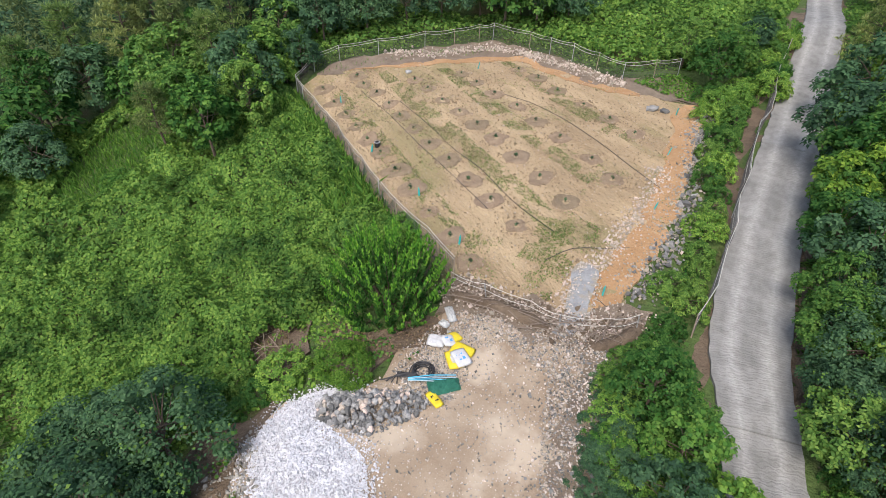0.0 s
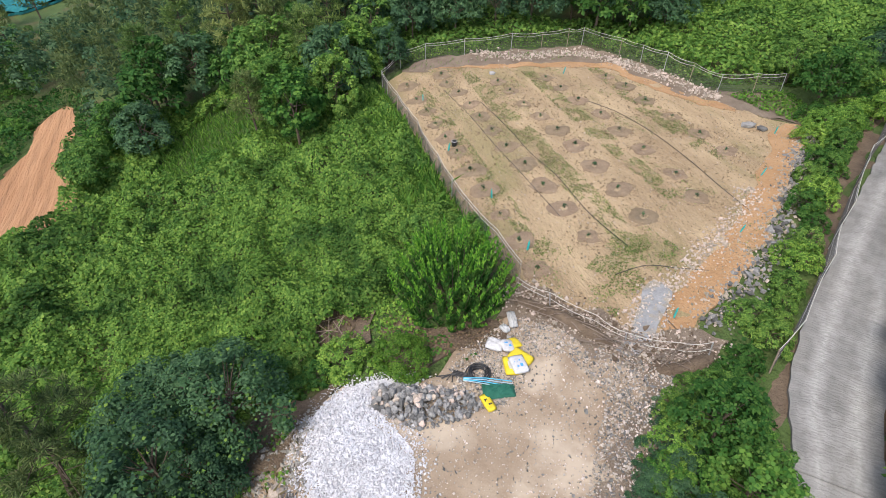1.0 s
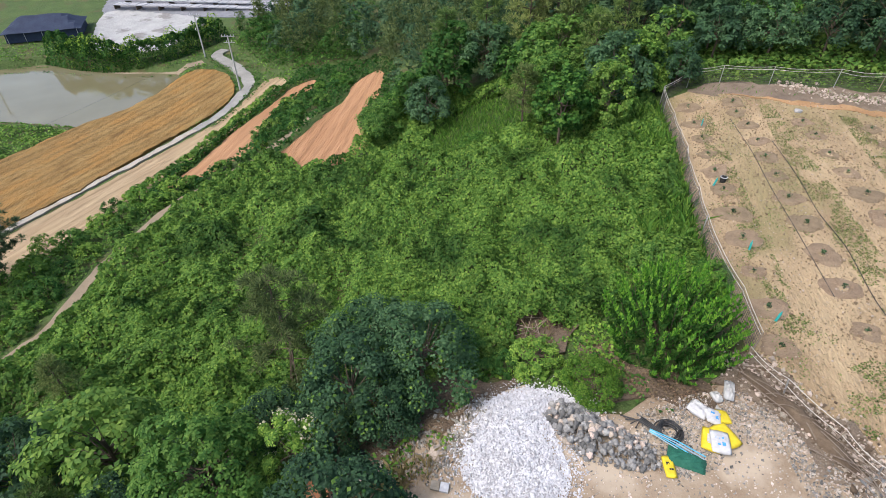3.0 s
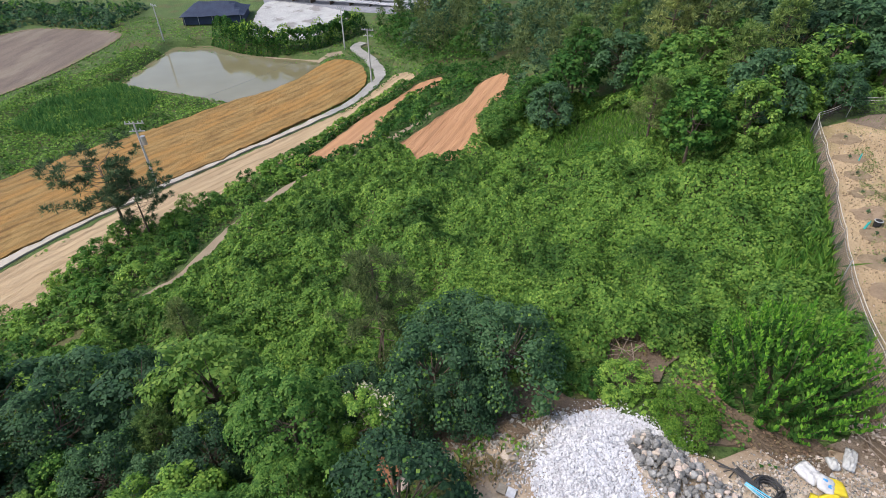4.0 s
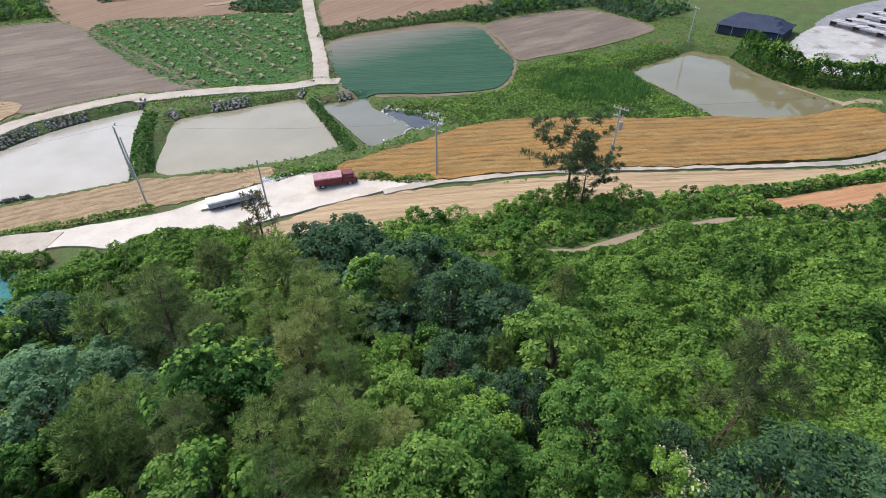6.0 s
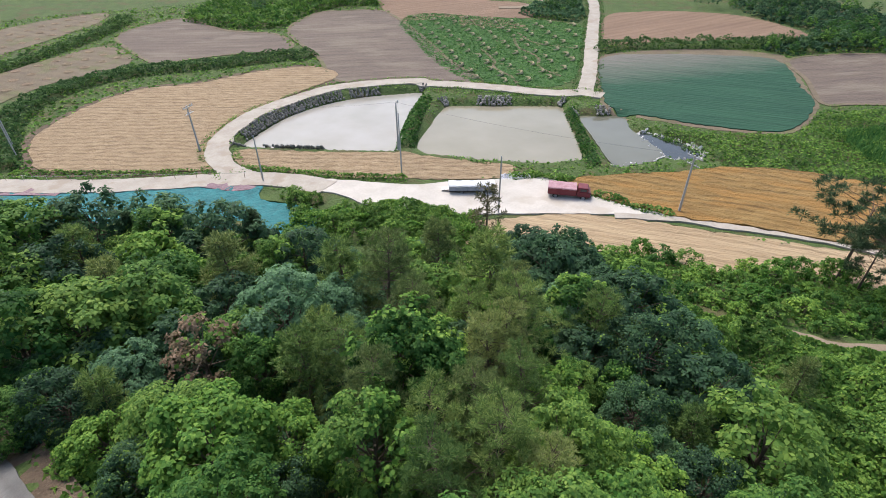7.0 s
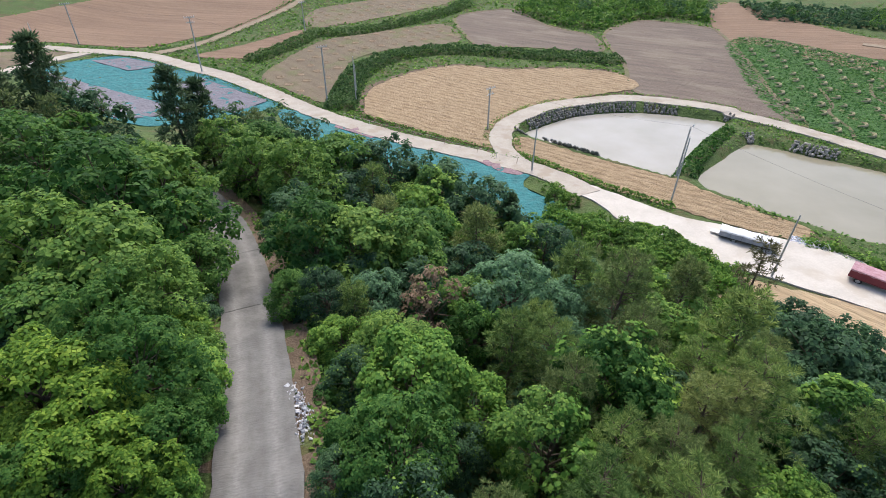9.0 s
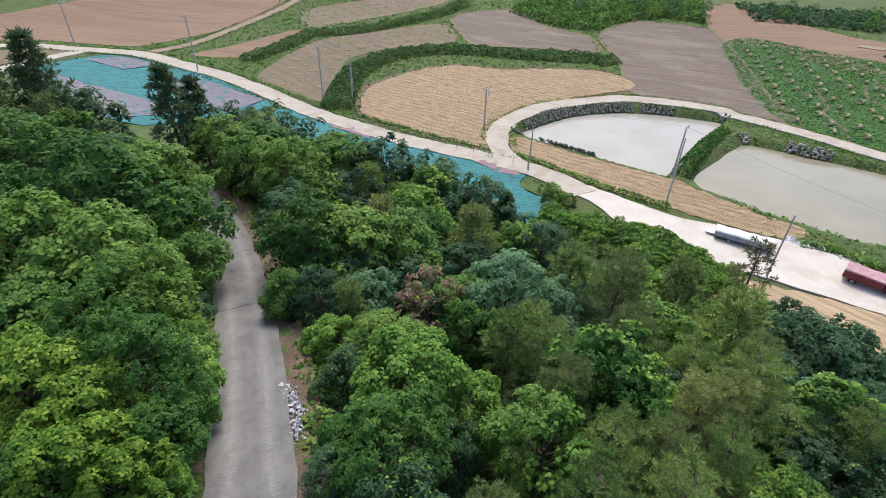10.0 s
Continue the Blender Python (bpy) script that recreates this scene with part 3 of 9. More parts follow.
LINES = {
    "hill_road": [(43.2, 67.6), (37.7, 56.7), (28.6, 41.6), (24.7, 35.4), (20.0, 27.8), (16.0, 21.5), (14.0, 18.0), (12.5, 15.2), (11.5, 13.1), (10.8, 10.7), (10.0, 8.3), (9.6, 6.6), (8.6, 3.2), (6.4, -1.5), (4.5, -6.0), (3.7, -9.0), (3.6, -10.5), (3.9, -13.7), (4.3, -17.9), (5.2, -23.9), (6.2, -29.3), (7.9, -36.3), (9.7, -41.1), (12.0, -45.4), (15.0, -49.6)],
    "lane": [(60.8, -116.7), (56.2, -118.1), (51.6, -120.4), (43.6, -119.1), (37.4, -117.9), (30.9, -115.6), (22.8, -108.3), (15.1, -101.0), (7.9, -91.0), (3.4, -83.5), (-1.5, -75.9), (-6.6, -70.1), (-11.4, -65.3), (-16.6, -60.8), (-20.8, -57.0), (-24.7, -53.4), (-27.3, -49.2), (-28.4, -45.8)],
    "lane_fork": [(41.5, -118.4), (45.3, -109.8), (47.0, -102.9), (49.2, -95.3)],
    "ring_road": [(-24.3, -53.4), (-23.1, -57.2), (-23.5, -61.3), (-24.6, -64.7), (-26.3, -67.6), (-29.9, -71.0), (-35.8, -74.1), (-43.3, -75.2), (-50.4, -75.0), (-57.4, -71.3), (-62.7, -67.0), (-63.3, -64.4), (-68.2, -56.9), (-71.1, -50.8), (-73.8, -45.8), (-77.0, -42.4), (-78.0, -39.3)],
    "north_road": [(-76.5, -41.7), (-87.4, -47.4), (-98.5, -53.7), (-111.9, -61.4), (-125.5, -69.1), (-136.3, -75.6), (-146.4, -83.2), (-154.7, -90.9), (-166, -104)],
    "spur": [(-141.6, -80.5), (-144.6, -86.2), (-139.2, -87.1), (-130.8, -87.8), (-122.0, -88.4), (-117.5, -92.9)],
    "dirt_track": [(30.4, -117.9), (23.0, -125.4), (14.6, -139.4), (5.5, -154.8), (-0.8, -167.9)],
    "channel": [(-44.6, -19.0), (-46.4, -16.4), (-47.8, -14.4), (-48.9, -12.0), (-50.0, -9.8), (-51.4, -7.0), (-53.1, -2.8), (-55.5, 4.1), (-58.5, 12.1), (-61.9, 22.2), (-64.4, 29.0)],
    "lane_edge": [(-3.7, -75.3), (-9.0, -69.6), (-14.2, -64.6), (-19.4, -59.3), (-24.6, -53.5)],
    "far_lane": [(-63.6, 27.0), (-66.1, 33.7), (-69.0, 38.2), (-73.1, 41.3), (-80.6, 43.7), (-87.5, 44.8), (-89.0, 47.3)],
    "path": [(-33.6, -2.3), (-34.1, -1.2), (-35.6, 1.8), (-39.0, 5.8), (-41.6, 9.6), (-44.0, 13.8), (-45.6, 19.5), (-45.3, 24.8), (-46.8, 29.9), (-49.5, 35.5)],
    "pond_lane": [(-112.1, 19.3), (-108.0, 24.3), (-101.2, 28.4), (-94.4, 32.8), (-88.8, 37.9), (-87.3, 42.0)],
    "fence_field": [(0.4, 17.3), (-0.8, 19.5), (-2.5, 22.3), (-4.9, 27.0), (-8.0, 33.0), (-11.5, 39.0), (-10.6, 41.5), (-8.7, 42.6), (-5.6, 43.2), (-1.9, 44.5), (2.7, 46.6), (3.9, 46.8), (6.8, 44.6), (9.8, 41.6), (12.9, 38.2), (17.0, 38.4)],
    "fence_road": [(9.8, 14.3), (11.0, 16.1), (12.3, 18.1), (14.1, 21.4), (16.6, 25.8), (19.7, 30.8), (23.3, 36.8), (26.1, 41.3)],
}
ZONES = {
    "grass_clearing": [(-28.8, 31.6), (-29.7, 37.0), (-27.9, 40.1), (-25.3, 40.2), (-22.4, 38.4), (-20.6, 35.4), (-22.4, 32.4), (-25.8, 30.8)],
    "meadow": [(-69.8, -31.5), (-69.8, -29.1), (-75.4, -19.8), (-81.6, -12.5), (-93.7, -11.5), (-101.6, -3.7), (-106.3, 7.3), (-112.1, 10.0), (-110.1, 17.8), (-95.3, 7.2), (-85.1, 12.6), (-76.7, 17.6), (-74.0, 8.8), (-71.6, -1.1), (-69.1, -9.0), (-64.5, -14.6), (-66.5, -17.2), (-69.9, -27.5)],
    "reeds": [(-85.6, -8.3), (-92.9, -3.4), (-94.4, 6.7), (-85.7, 10.4), (-79.2, 7.6), (-78.4, -3.0)],
    "far_thicket": [(-54.3, -142.3), (-68.1, -154.0), (-114.6, -142.6), (-98.5, -119.2), (-91.8, -127.4), (-77.4, -124.9), (-67.8, -118.4), (-61.5, -123.7), (-57.5, -132.2)],
    "mound_thicket": [(-115.6, -85.1), (-123.9, -86.8), (-130.0, -85.6), (-136.6, -81.8), (-133.4, -77.2), (-122.6, -69.5), (-117.4, -68.9), (-116.2, -73.7), (-114.6, -80.0)],
    "vine_bank": [(-27.4, -39.4), (-31.6, -38.3), (-33.5, -32.8), (-34.0, -28.1), (-31.3, -25.7), (-28.9, -27.6), (-27.0, -31.3), (-25.8, -35.6)],
}
BANKS = {
    "bank_terrace": [(-3.4, -79.1), (-5.3, -88.9), (-9.2, -99.6), (-16.9, -107.3), (-26.8, -109.5), (-34.7, -107.1), (-45.2, -101.7), (-56.5, -96.8), (-58.2, -92.8)],
    "bank_upper": [(11.7, -110.2), (3.0, -120.7), (-2.1, -127.9), (-9.7, -127.0), (-21.1, -132.8), (-36.6, -143.6), (-45.7, -153.7)],
    "hedge_teal": [(-100.0, -52.5), (-105.0, -51.3), (-110.7, -45.5), (-118.7, -36.0), (-128.4, -25.4), (-139.3, -13.2)],
    "hedge_pond": [(-111.1, 27.7), (-102.2, 30.7), (-96.1, 35.3), (-94.5, 40.8), (-96.6, 51.5)],
    "hedge_strip": [(-63.6, 40.3), (-60.3, 32.7), (-57.2, 26.1), (-53.0, 18.3), (-49.7, 12.6)],
    "paddy_bund": [(-58.2, -60.6), (-52.3, -56.4), (-46.9, -52.3), (-42.2, -48.3)],
    "paddy_bund_east": [(-70.2, -40.9), (-62.7, -34.1), (-56.5, -28.6), (-54.2, -26.9)],
    "verge_straw": [(-25.1, -57.7), (-28.2, -52.4), (-32.1, -46.4), (-36.3, -41.1)],
    "verge_field": [(-4.6, -78.2), (-10.7, -71.2), (-17.9, -63.8), (-21.1, -60.7)],
    "verge_golden": [(-47.7, -23.7), (-47.9, -20.7), (-47.9, -17.7), (-48.6, -14.2)],
    "verge_yard": [(-44.8, -32.7), (-47.1, -30.8), (-48.2, -28.2), (-49.5, -26.2)],
}

# ---- the lie of the land ----
HEIGHTS = np.array(PLATEAU + SLOPE + SLOPE_B + VALLEY + BEYOND, float)


def fit_heights(p, smooth):
    d = np.hypot(p[:, None, 0] - p[None, :, 0], p[:, None, 1] - p[None, :, 1])
    k = len(p)
    a = np.zeros((k + 3, k + 3))
    a[:k, :k] = d - smooth * np.eye(k)
    a[:k, k], a[:k, k + 1], a[:k, k + 2] = 1, p[:, 0], p[:, 1]
    a[k:, :k] = a[:k, k:].T
    return np.linalg.solve(a, np.concatenate([p[:, 2], np.zeros(3)]))


WEIGHTS = fit_heights(HEIGHTS, 1.0)


def inside(poly, x, y):
    """Which of the points lie in the polygon, and how far each is from its outline."""
    x, y = np.asarray(x, float), np.asarray(y, float)
    p = np.asarray(poly, float)
    odd = np.zeros(x.shape, bool)
    far = np.full(x.shape, 1e9)
    for (ax, ay), (bx, by) in zip(p, np.roll(p, -1, 0)):
        ex, ey = bx - ax, by - ay
        f = np.clip(((x - ax) * ex + (y - ay) * ey) / (ex * ex + ey * ey + 1e-9), 0, 1)
        far = np.minimum(far, np.hypot(x - ax - f * ex, y - ay - f * ey))
        cross = (ay > y) != (by > y)
        odd ^= cross & (x < ex * (y - ay) / (ey if ey else 1e-9) + ax)
    return odd, far


def spline(pts, step, closed=False):
    """A smooth line through the points, at even steps."""
    p = [Vector((*q[:2], 0)) for q in pts]
    k = len(p)
    out = []
    for i in range(k if closed else k - 1):
        a, b = p[i], p[(i + 1) % k]
        pa = p[i - 1] if closed or i else a
        pb = p[(i + 2) % k] if closed or i + 2 < k else b
        cuts = max(1, round((b - a).length / step))
        for j in range(cuts):
            u = j / cuts
            out.append(tuple(0.5 * ((2 * a) + (b - pa) * u + (2 * pa - 5 * a + 4 * b - pb) * u * u + (3 * a - pa - 3 * b + pb) * u ** 3))[:2])
    if not closed:
        out.append(tuple(p[-1])[:2])
    return out


SUNK = {"paddy_west": -0.9, "paddy_mid": -0.9, "paddy_small": -0.9, "dark_pool": -1.0, "pond": -0.8}
OUTLINE = {key: spline(pts, 1.5, True) for key, pts in AREAS.items()}


ROAD_BED = None


def land(x, y):
    """Height of the ground."""
    x, y = np.asarray(x, float), np.asarray(y, float)
    k = len(HEIGHTS)
    z = WEIGHTS[k] + WEIGHTS[k + 1] * x + WEIGHTS[k + 2] * y
    for (px, py, _), w in zip(HEIGHTS, WEIGHTS):
        z = z + w * np.hypot(x - px, y - py)
    r = np.hypot(x, y)
    z = z + (6.0 - z) * np.clip((r - 260) / 300, 0, 1)
    if ROAD_BED is not None:
        d = np.hypot(x[..., None] - ROAD_BED[:, 0], y[..., None] - ROAD_BED[:, 1]) if x.size < 4000 else None
        if d is None:
            near = np.full(x.shape, 1e9)
            bed = np.zeros(x.shape)
            for px, py, pz in ROAD_BED:
                q = np.hypot(x - px, y - py)
                bed = np.where(q < near, pz, bed)
                near = np.minimum(near, q)
        else:
            near, bed = d.min(-1), ROAD_BED[d.argmin(-1), 2]
        s = np.clip((3.6 - near) / 1.6, 0, 1)
        z = z * (1 - s) + bed * s
    for key, low in SUNK.items():
        inn, far = inside(AREAS[key], x, y)
        s = np.where(inn, 1.0, np.clip(1 - far / 1.3, 0, 1))
        z = z * (1 - s) + (low - 0.25) * s
    return z


# The hill road lies on a level bed across the slope.
bed_line = np.array(spline(LINES["hill_road"], 0.5))
ROAD_BED = np.column_stack([bed_line, land(bed_line[:, 0], bed_line[:, 1])])


def land1(x, y):
    return float(land(np.array([x]), np.array([y]))[0])


def link(name, verts, faces, mat, parent=None, smooth=False, label="", category="", group="", kind=""):
    me = bpy.data.meshes.new(name)
    verts = np.asarray(verts, np.float32).reshape(-1, 3)
    me.from_pydata(verts, [], faces)
    if smooth:
        me.polygons.foreach_set("use_smooth", np.ones(len(me.polygons), bool))
    for m in (mat if isinstance(mat, (list, tuple)) else [mat]):
        me.materials.append(m)
    ob = new(name, me)
    ob.parent = parent
    return tagged(ob, label, category, group, kind)


def part(name, bm, mat, parent, label=""):
    me = bpy.data.meshes.new(name)
    bm.to_mesh(me)
    bm.free()
    me.materials.append(mat)
    ob = new(name, me)
    ob.parent = parent
    return tagged(ob, label)


# One sheet of ground to the horizon, finer near the middle.
def axis(lo, hi, fine):
    core = np.arange(lo, hi, fine)
    out = [fine * 1.25 ** i for i in range(1, 40)]
    ends = np.cumsum(out)
    ends = ends[ends < 3500]
    return np.concatenate([lo - ends[::-1], core, core[-1] + ends])


gx, gy = axis(-135, 62, 0.8), axis(-165, 70, 0.8)
X, Y = np.meshgrid(gx, gy)
Z = land(X.ravel(), Y.ravel())
nx = len(gx)
a = (np.arange(len(gy) - 1)[:, None] * nx + np.arange(nx - 1)[None, :]).ravel()
faces = np.stack([a, a + 1, a + nx + 1, a + nx], 1)
ground = link("ground", np.stack([X.ravel(), Y.ravel(), Z], 1), faces.tolist(), M_GROUND, smooth=True,
              label="weedy green and earthy hillside ground falling to the valley floor", category="ground", kind="structure")


def sheet(key, name, mat, label, category="field", step=1.2, lift=0.07, relief=0.0, level=None, outline=None, kind="structure", ragged=0.3, grow=0.0):
    """A patch of ground with a turned-down edge that follows the land."""
    from mathutils.geometry import delaunay_2d_cdt
    rim = outline or OUTLINE[key]
    if grow:
        turnway = 1 if sum(a[0] * b[1] - b[0] * a[1] for a, b in zip(rim, rim[1:] + rim[:1])) > 0 else -1
        wide = []
        for a, p, b in zip(rim[-1:] + rim[:-1], rim, rim[1:] + rim[:1]):
            d = Vector((b[0] - a[0], b[1] - a[1])).normalized() * turnway * grow
            wide.append((p[0] + d.y, p[1] - d.x))
        rim = wide
    if ragged:
        rim = [(x + ragged * noise.noise((x * 0.9, y * 0.9, 3.0)) * 1.6, y + ragged * noise.noise((x * 0.9, y * 0.9, 9.0)) * 1.6) for x, y in spline(rim, 0.7, True)]
    xs, ys = [p[0] for p in rim], [p[1] for p in rim]
    gx, gy = np.meshgrid(np.arange(min(xs), max(xs), step), np.arange(min(ys), max(ys), step))
    gx, gy = gx.ravel() + np.random.uniform(-.2, .2, gx.size) * step, gy.ravel() + np.random.uniform(-.2, .2, gy.size) * step
    inn, far = inside(rim, gx, gy)
    keep = inn & (far > step * 0.45)
    pts = [Vector(p) for p in rim] + [Vector(p) for p in zip(gx[keep], gy[keep])]
    k = len(rim)
    vs, _, fs, *_ = delaunay_2d_cdt(pts, [], [list(range(k))], 1, 1e-4)
    v = np.array([(p[0], p[1]) for p in vs])
    z = (land(v[:, 0], v[:, 1]) + lift) if level is None else np.full(len(v), level)
    if relief:
        z = z + relief * np.random.uniform(-1, 1, len(v))
    verts = np.column_stack([v, z])
    base = len(verts)
    rimz = [land1(*p) + lift if level is None else level for p in rim]
    extra = [(p[0], p[1], h) for p, h in zip(rim, rimz)] + [(p[0], p[1], h - 0.4) for p, h in zip(rim, rimz)]
    fs = [list(f) for f in fs] + [[base + i, base + k + i, base + k + (i + 1) % k, base + (i + 1) % k] for i in range(k)]
    return link(name, np.vstack([verts, extra]), fs, mat, smooth=True, label=label, category=category, kind=kind)


def strip(pts, width, thick=0.16, step=1.0, lift=0.06, level=False, worn=0.0):
    """Vertices and faces of a slab of road along a line. width: metres, or a function of the way along (0 to 1)."""
    line = [Vector((*p, 0)) for p in spline(pts, step)]
    verts, faces = [], []
    for i, p in enumerate(line):
        d = (line[min(i + 1, len(line) - 1)] - line[max(i - 1, 0)]).normalized()
        side = Vector((d.y, -d.x, 0))
        w = width(i / (len(line) - 1)) if callable(width) else width
        h = land1(p.x, p.y)
        hs = [h, h] if level else [land1(*(p + side * w * s)[:2]) for s in (-0.5, 0.5)]
        rag = [worn * (noise.noise((p.x * 0.45, p.y * 0.45, s * 7)) + 0.6 * noise.noise((p.x * 1.7, p.y * 1.7, s * 9))) for s in (-0.5, 0.5)]
        for s, hh, g in zip((-0.5, 0.5), hs, rag):
            q = p + side * (w * s + g)
            verts.append((q.x, q.y, 0.5 * (h + hh) + lift))
        for s, hh, g in zip((-0.5, 0.5), hs, rag):
            q = p + side * (w * s + g)
            verts.append((q.x, q.y, 0.5 * (h + hh) + lift - thick - 0.25))
    for i in range(len(line) - 1):
        o = 4 * i
        faces += [[o, o + 1, o + 5, o + 4], [o + 2, o, o + 4, o + 6], [o + 1, o + 3, o + 7, o + 5]]
    faces += [[0, 2, 3, 1], [4 * len(line) - 4, 4 * len(line) - 3, 4 * len(line) - 1, 4 * len(line) - 2]]
    return verts, faces


def road(name, key, width, mat, label, category="road", **kw):
    v, f = strip(LINES[key], width, **{"step": 0.7, "worn": 0.28, **kw})
    return link(name, v, f, mat, label=label, category=category, kind="structure")
# ---- fields, water and roads ----
sheet("planted_field", "planted_field", M_SOIL, "sandy orchard plot with rows of planting pits and weeds", step=0.5, relief=0.02)
sheet("lot", "dirt_yard", M_LOT, "bare trodden dirt yard scattered with gravel", "yard", step=0.5, relief=0.02)
sheet("golden_field", "barley_field", M_GOLD, "ripe golden barley field", relief=0.07, lift=0.3, grow=0.7, step=0.9)
sheet("straw_strip", "stubble_strip", M_STRIP, "long strip of pale mown stubble below the bank", step=0.8, relief=0.06, grow=1.1)
sheet("straw_wedge", "stubble_wedge", M_STRAW, "narrow stubble field between paddy and lane", step=0.8, relief=0.06, grow=0.8)
sheet("straw_field", "cut_earth", M_DARK_SOIL, "bare brown earth cut round the stubble field", "ground", step=1.5, lift=0.03, grow=1.5)
sheet("straw_field", "stubble_field", M_STRAW, "broad pale field covered with cut straw", step=0.8, relief=0.05, grow=0.2, lift=0.13)
sheet("brown_field_a", "tilled_field", M_BROWN, "tilled grey-brown field inside a green bank")
sheet("brown_field_b", "tilled_field", M_BROWN, "tilled grey-brown field above the paddy lane")
sheet("brown_field_c", "tilled_field", M_BROWN, "tilled grey-brown field behind the pond meadow")
sheet("leek_field", "vegetable_field", M_LEEK, "dark green vegetable field dotted with pale straw heaps")
sheet("teal_margin", "sandy_margin", M_PALE_BROWN, "sandy bare margin round a green crop", lift=0.04)
sheet("teal_field", "crop_field", M_TEAL, "deep bluish-green crop field in faint rows", lift=0.16)
sheet("tan_field_d", "bare_field", M_TAN, "bare tan field beside the valley road")
sheet("tan_field_e", "bare_field", M_TAN, "bare tan field above the vegetable plot")
sheet("cut_bank", "bare_field", M_TAN, "bare orange earth cut into the slope")
sheet("pit_field_a", "pitted_field", M_PALE_BROWN, "pale terrace with rows of planting pits")
sheet("pit_field_b", "pitted_field", M_PALE_BROWN, "pale upper terrace with rows of planting pits")
sheet("tan_small", "bare_field", M_TAN, "small bare tan field below the dirt track")
sheet("tan_big", "bare_field", M_TAN, "wide bare tan field ploughed in long lines")
sheet("grass_wedge", "grass_wedge", M_PALE_BROWN, "dull grassy wedge between two lanes")
sheet("red_field_a", "red_field", M_RED, "freshly tilled orange-red field on the slope", step=0.8)
sheet("red_field_b", "red_field", M_RED, "freshly tilled orange-red field below the path", step=0.8)
sheet("quarry", "work_yard", M_RACK_GROUND, "grey bare ground of a work yard under drying racks", "yard", lift=0.06, outline=spline([(-130, 44), (-113, 54), (-98, 64), (-106, 80), (-124, 86), (-150, 66)], 2, True))
sheet("quarry", "gravel_yard", M_QUARRY, "pale grey gravel work yard", "yard")
sheet("net_far", "net_ground", M_NET_TEAL, "teal and grey netting spread out to dry on open ground", "netting", step=0.9, relief=0.09, ragged=0.1)
sheet("net_near", "net_ground", M_NET_TEAL, "teal netting spread beside the lane", "netting", step=0.9, relief=0.09, ragged=0.1)
sheet("net_west", "net_ground", M_NET_TEAL, "teal netting spread below the lane", "netting", step=0.9, relief=0.09, lift=0.06, ragged=0.1)
for key, low in SUNK.items():
    clear = key in ("pond", "dark_pool")
    sheet(key, "pond_water" if clear else "paddy_water", M_POOL if key == "dark_pool" else M_POND if clear else M_PADDY_DARK if key == "paddy_small" else M_PADDY_WHITE if key == "paddy_west" else M_PADDY,
          "still brown water mirroring the sky" if clear else "flooded muddy rice paddy mirroring the bright sky", "water", level=low, step=3, ragged=0.15)
sheet("yard", "concrete_yard", M_YARD, "bright pale concrete parking bay along the lane", "yard", lift=0.16, ragged=0.12)
road("valley_lane", "lane", 3.4, M_LANE, "pale concrete farm lane along the valley", lift=0.2)
road("lane_fork", "lane_fork", 2.8, M_LANE, "pale concrete lane forking off", lift=0.2)
road("ring_lane", "ring_road", 3.0, M_LANE, "pale concrete lane curving round the paddy", lift=0.2)
road("earth_spur", "spur", 2.6, M_PATH, "pale earth track branching off the lane", lift=0.16)
road("north_lane", "north_road", 2.7, M_LANE, "pale concrete lane climbing past the fields", lift=0.2)
road("dirt_track", "dirt_track", 2.4, M_PATH, "pale dirt track beside the bare field")
road("channel_lane", "channel", 1.0, M_LANE, "narrow concrete channel edge along the barley", lift=0.2)
road("far_lane", "far_lane", lambda u: 0.9 + 1.0 * min(1, 2 * u), M_CONCRETE_PALE, "grey concrete lane bending behind the barley", lift=0.2)
road("footpath", "path", 0.9, M_PATH, "trodden footpath below the vine slope")
road("pond_lane", "pond_lane", 2.0, M_PATH, "earth lane round the pond")
sheet("planted_field", "ditch_soil", M_DITCH, "orange washed soil along the plot's drain", "ground", step=0.5, lift=0.1, relief=0.03,
      outline=spline([(17.2, 33.6), (14.6, 28.4), (12.5, 24), (10.3, 19.8), (8.2, 17), (6.8, 15.2), (6.2, 16.4), (8, 19.2), (10.4, 22.8), (12.4, 26.6), (14.4, 31), (15.6, 33.6)], 0.6, True))
sheet("planted_field", "ditch_soil", M_DITCH, "narrow orange washed soil along the plot's upper edge", "ground", step=0.5, lift=0.1, relief=0.03,
      outline=spline([(-7.6, 40.9), (-3.1, 41.4), (0.5, 42.6), (6, 43), (7.5, 40.7), (10.8, 37.7), (13.7, 35.9), (13.4, 35.4), (10.4, 37), (7.2, 40), (5.6, 42.1), (0.6, 41.8), (-3, 40.9)], 0.6, True))
# Bare soil whose dark colour also holds the shade beneath the shrubs.
sheet("lot", "bare_soil", M_DARK_SOIL, "dark brown bare soil under the shrubs, their shade in its colour", "ground", step=0.5, lift=0.1, relief=0.05, ragged=0.5,
      outline=spline([(-4.6, 15.2), (-2.5, 14.6), (-0.4, 15.2), (0.2, 14.2), (-1.5, 13.3), (-2.6, 12.6), (-4.6, 12.6)], 0.5, True))
sheet("lot", "bare_soil", M_DARK_SOIL, "dark brown bare soil with dry sticks", "ground", step=0.5, lift=0.12, relief=0.05, ragged=0.5,
      outline=spline([(-8.2, 15.6), (-6.2, 16.2), (-5.4, 14.6), (-6, 13), (-7.6, 13.2), (-8.8, 14.2)], 0.5, True))
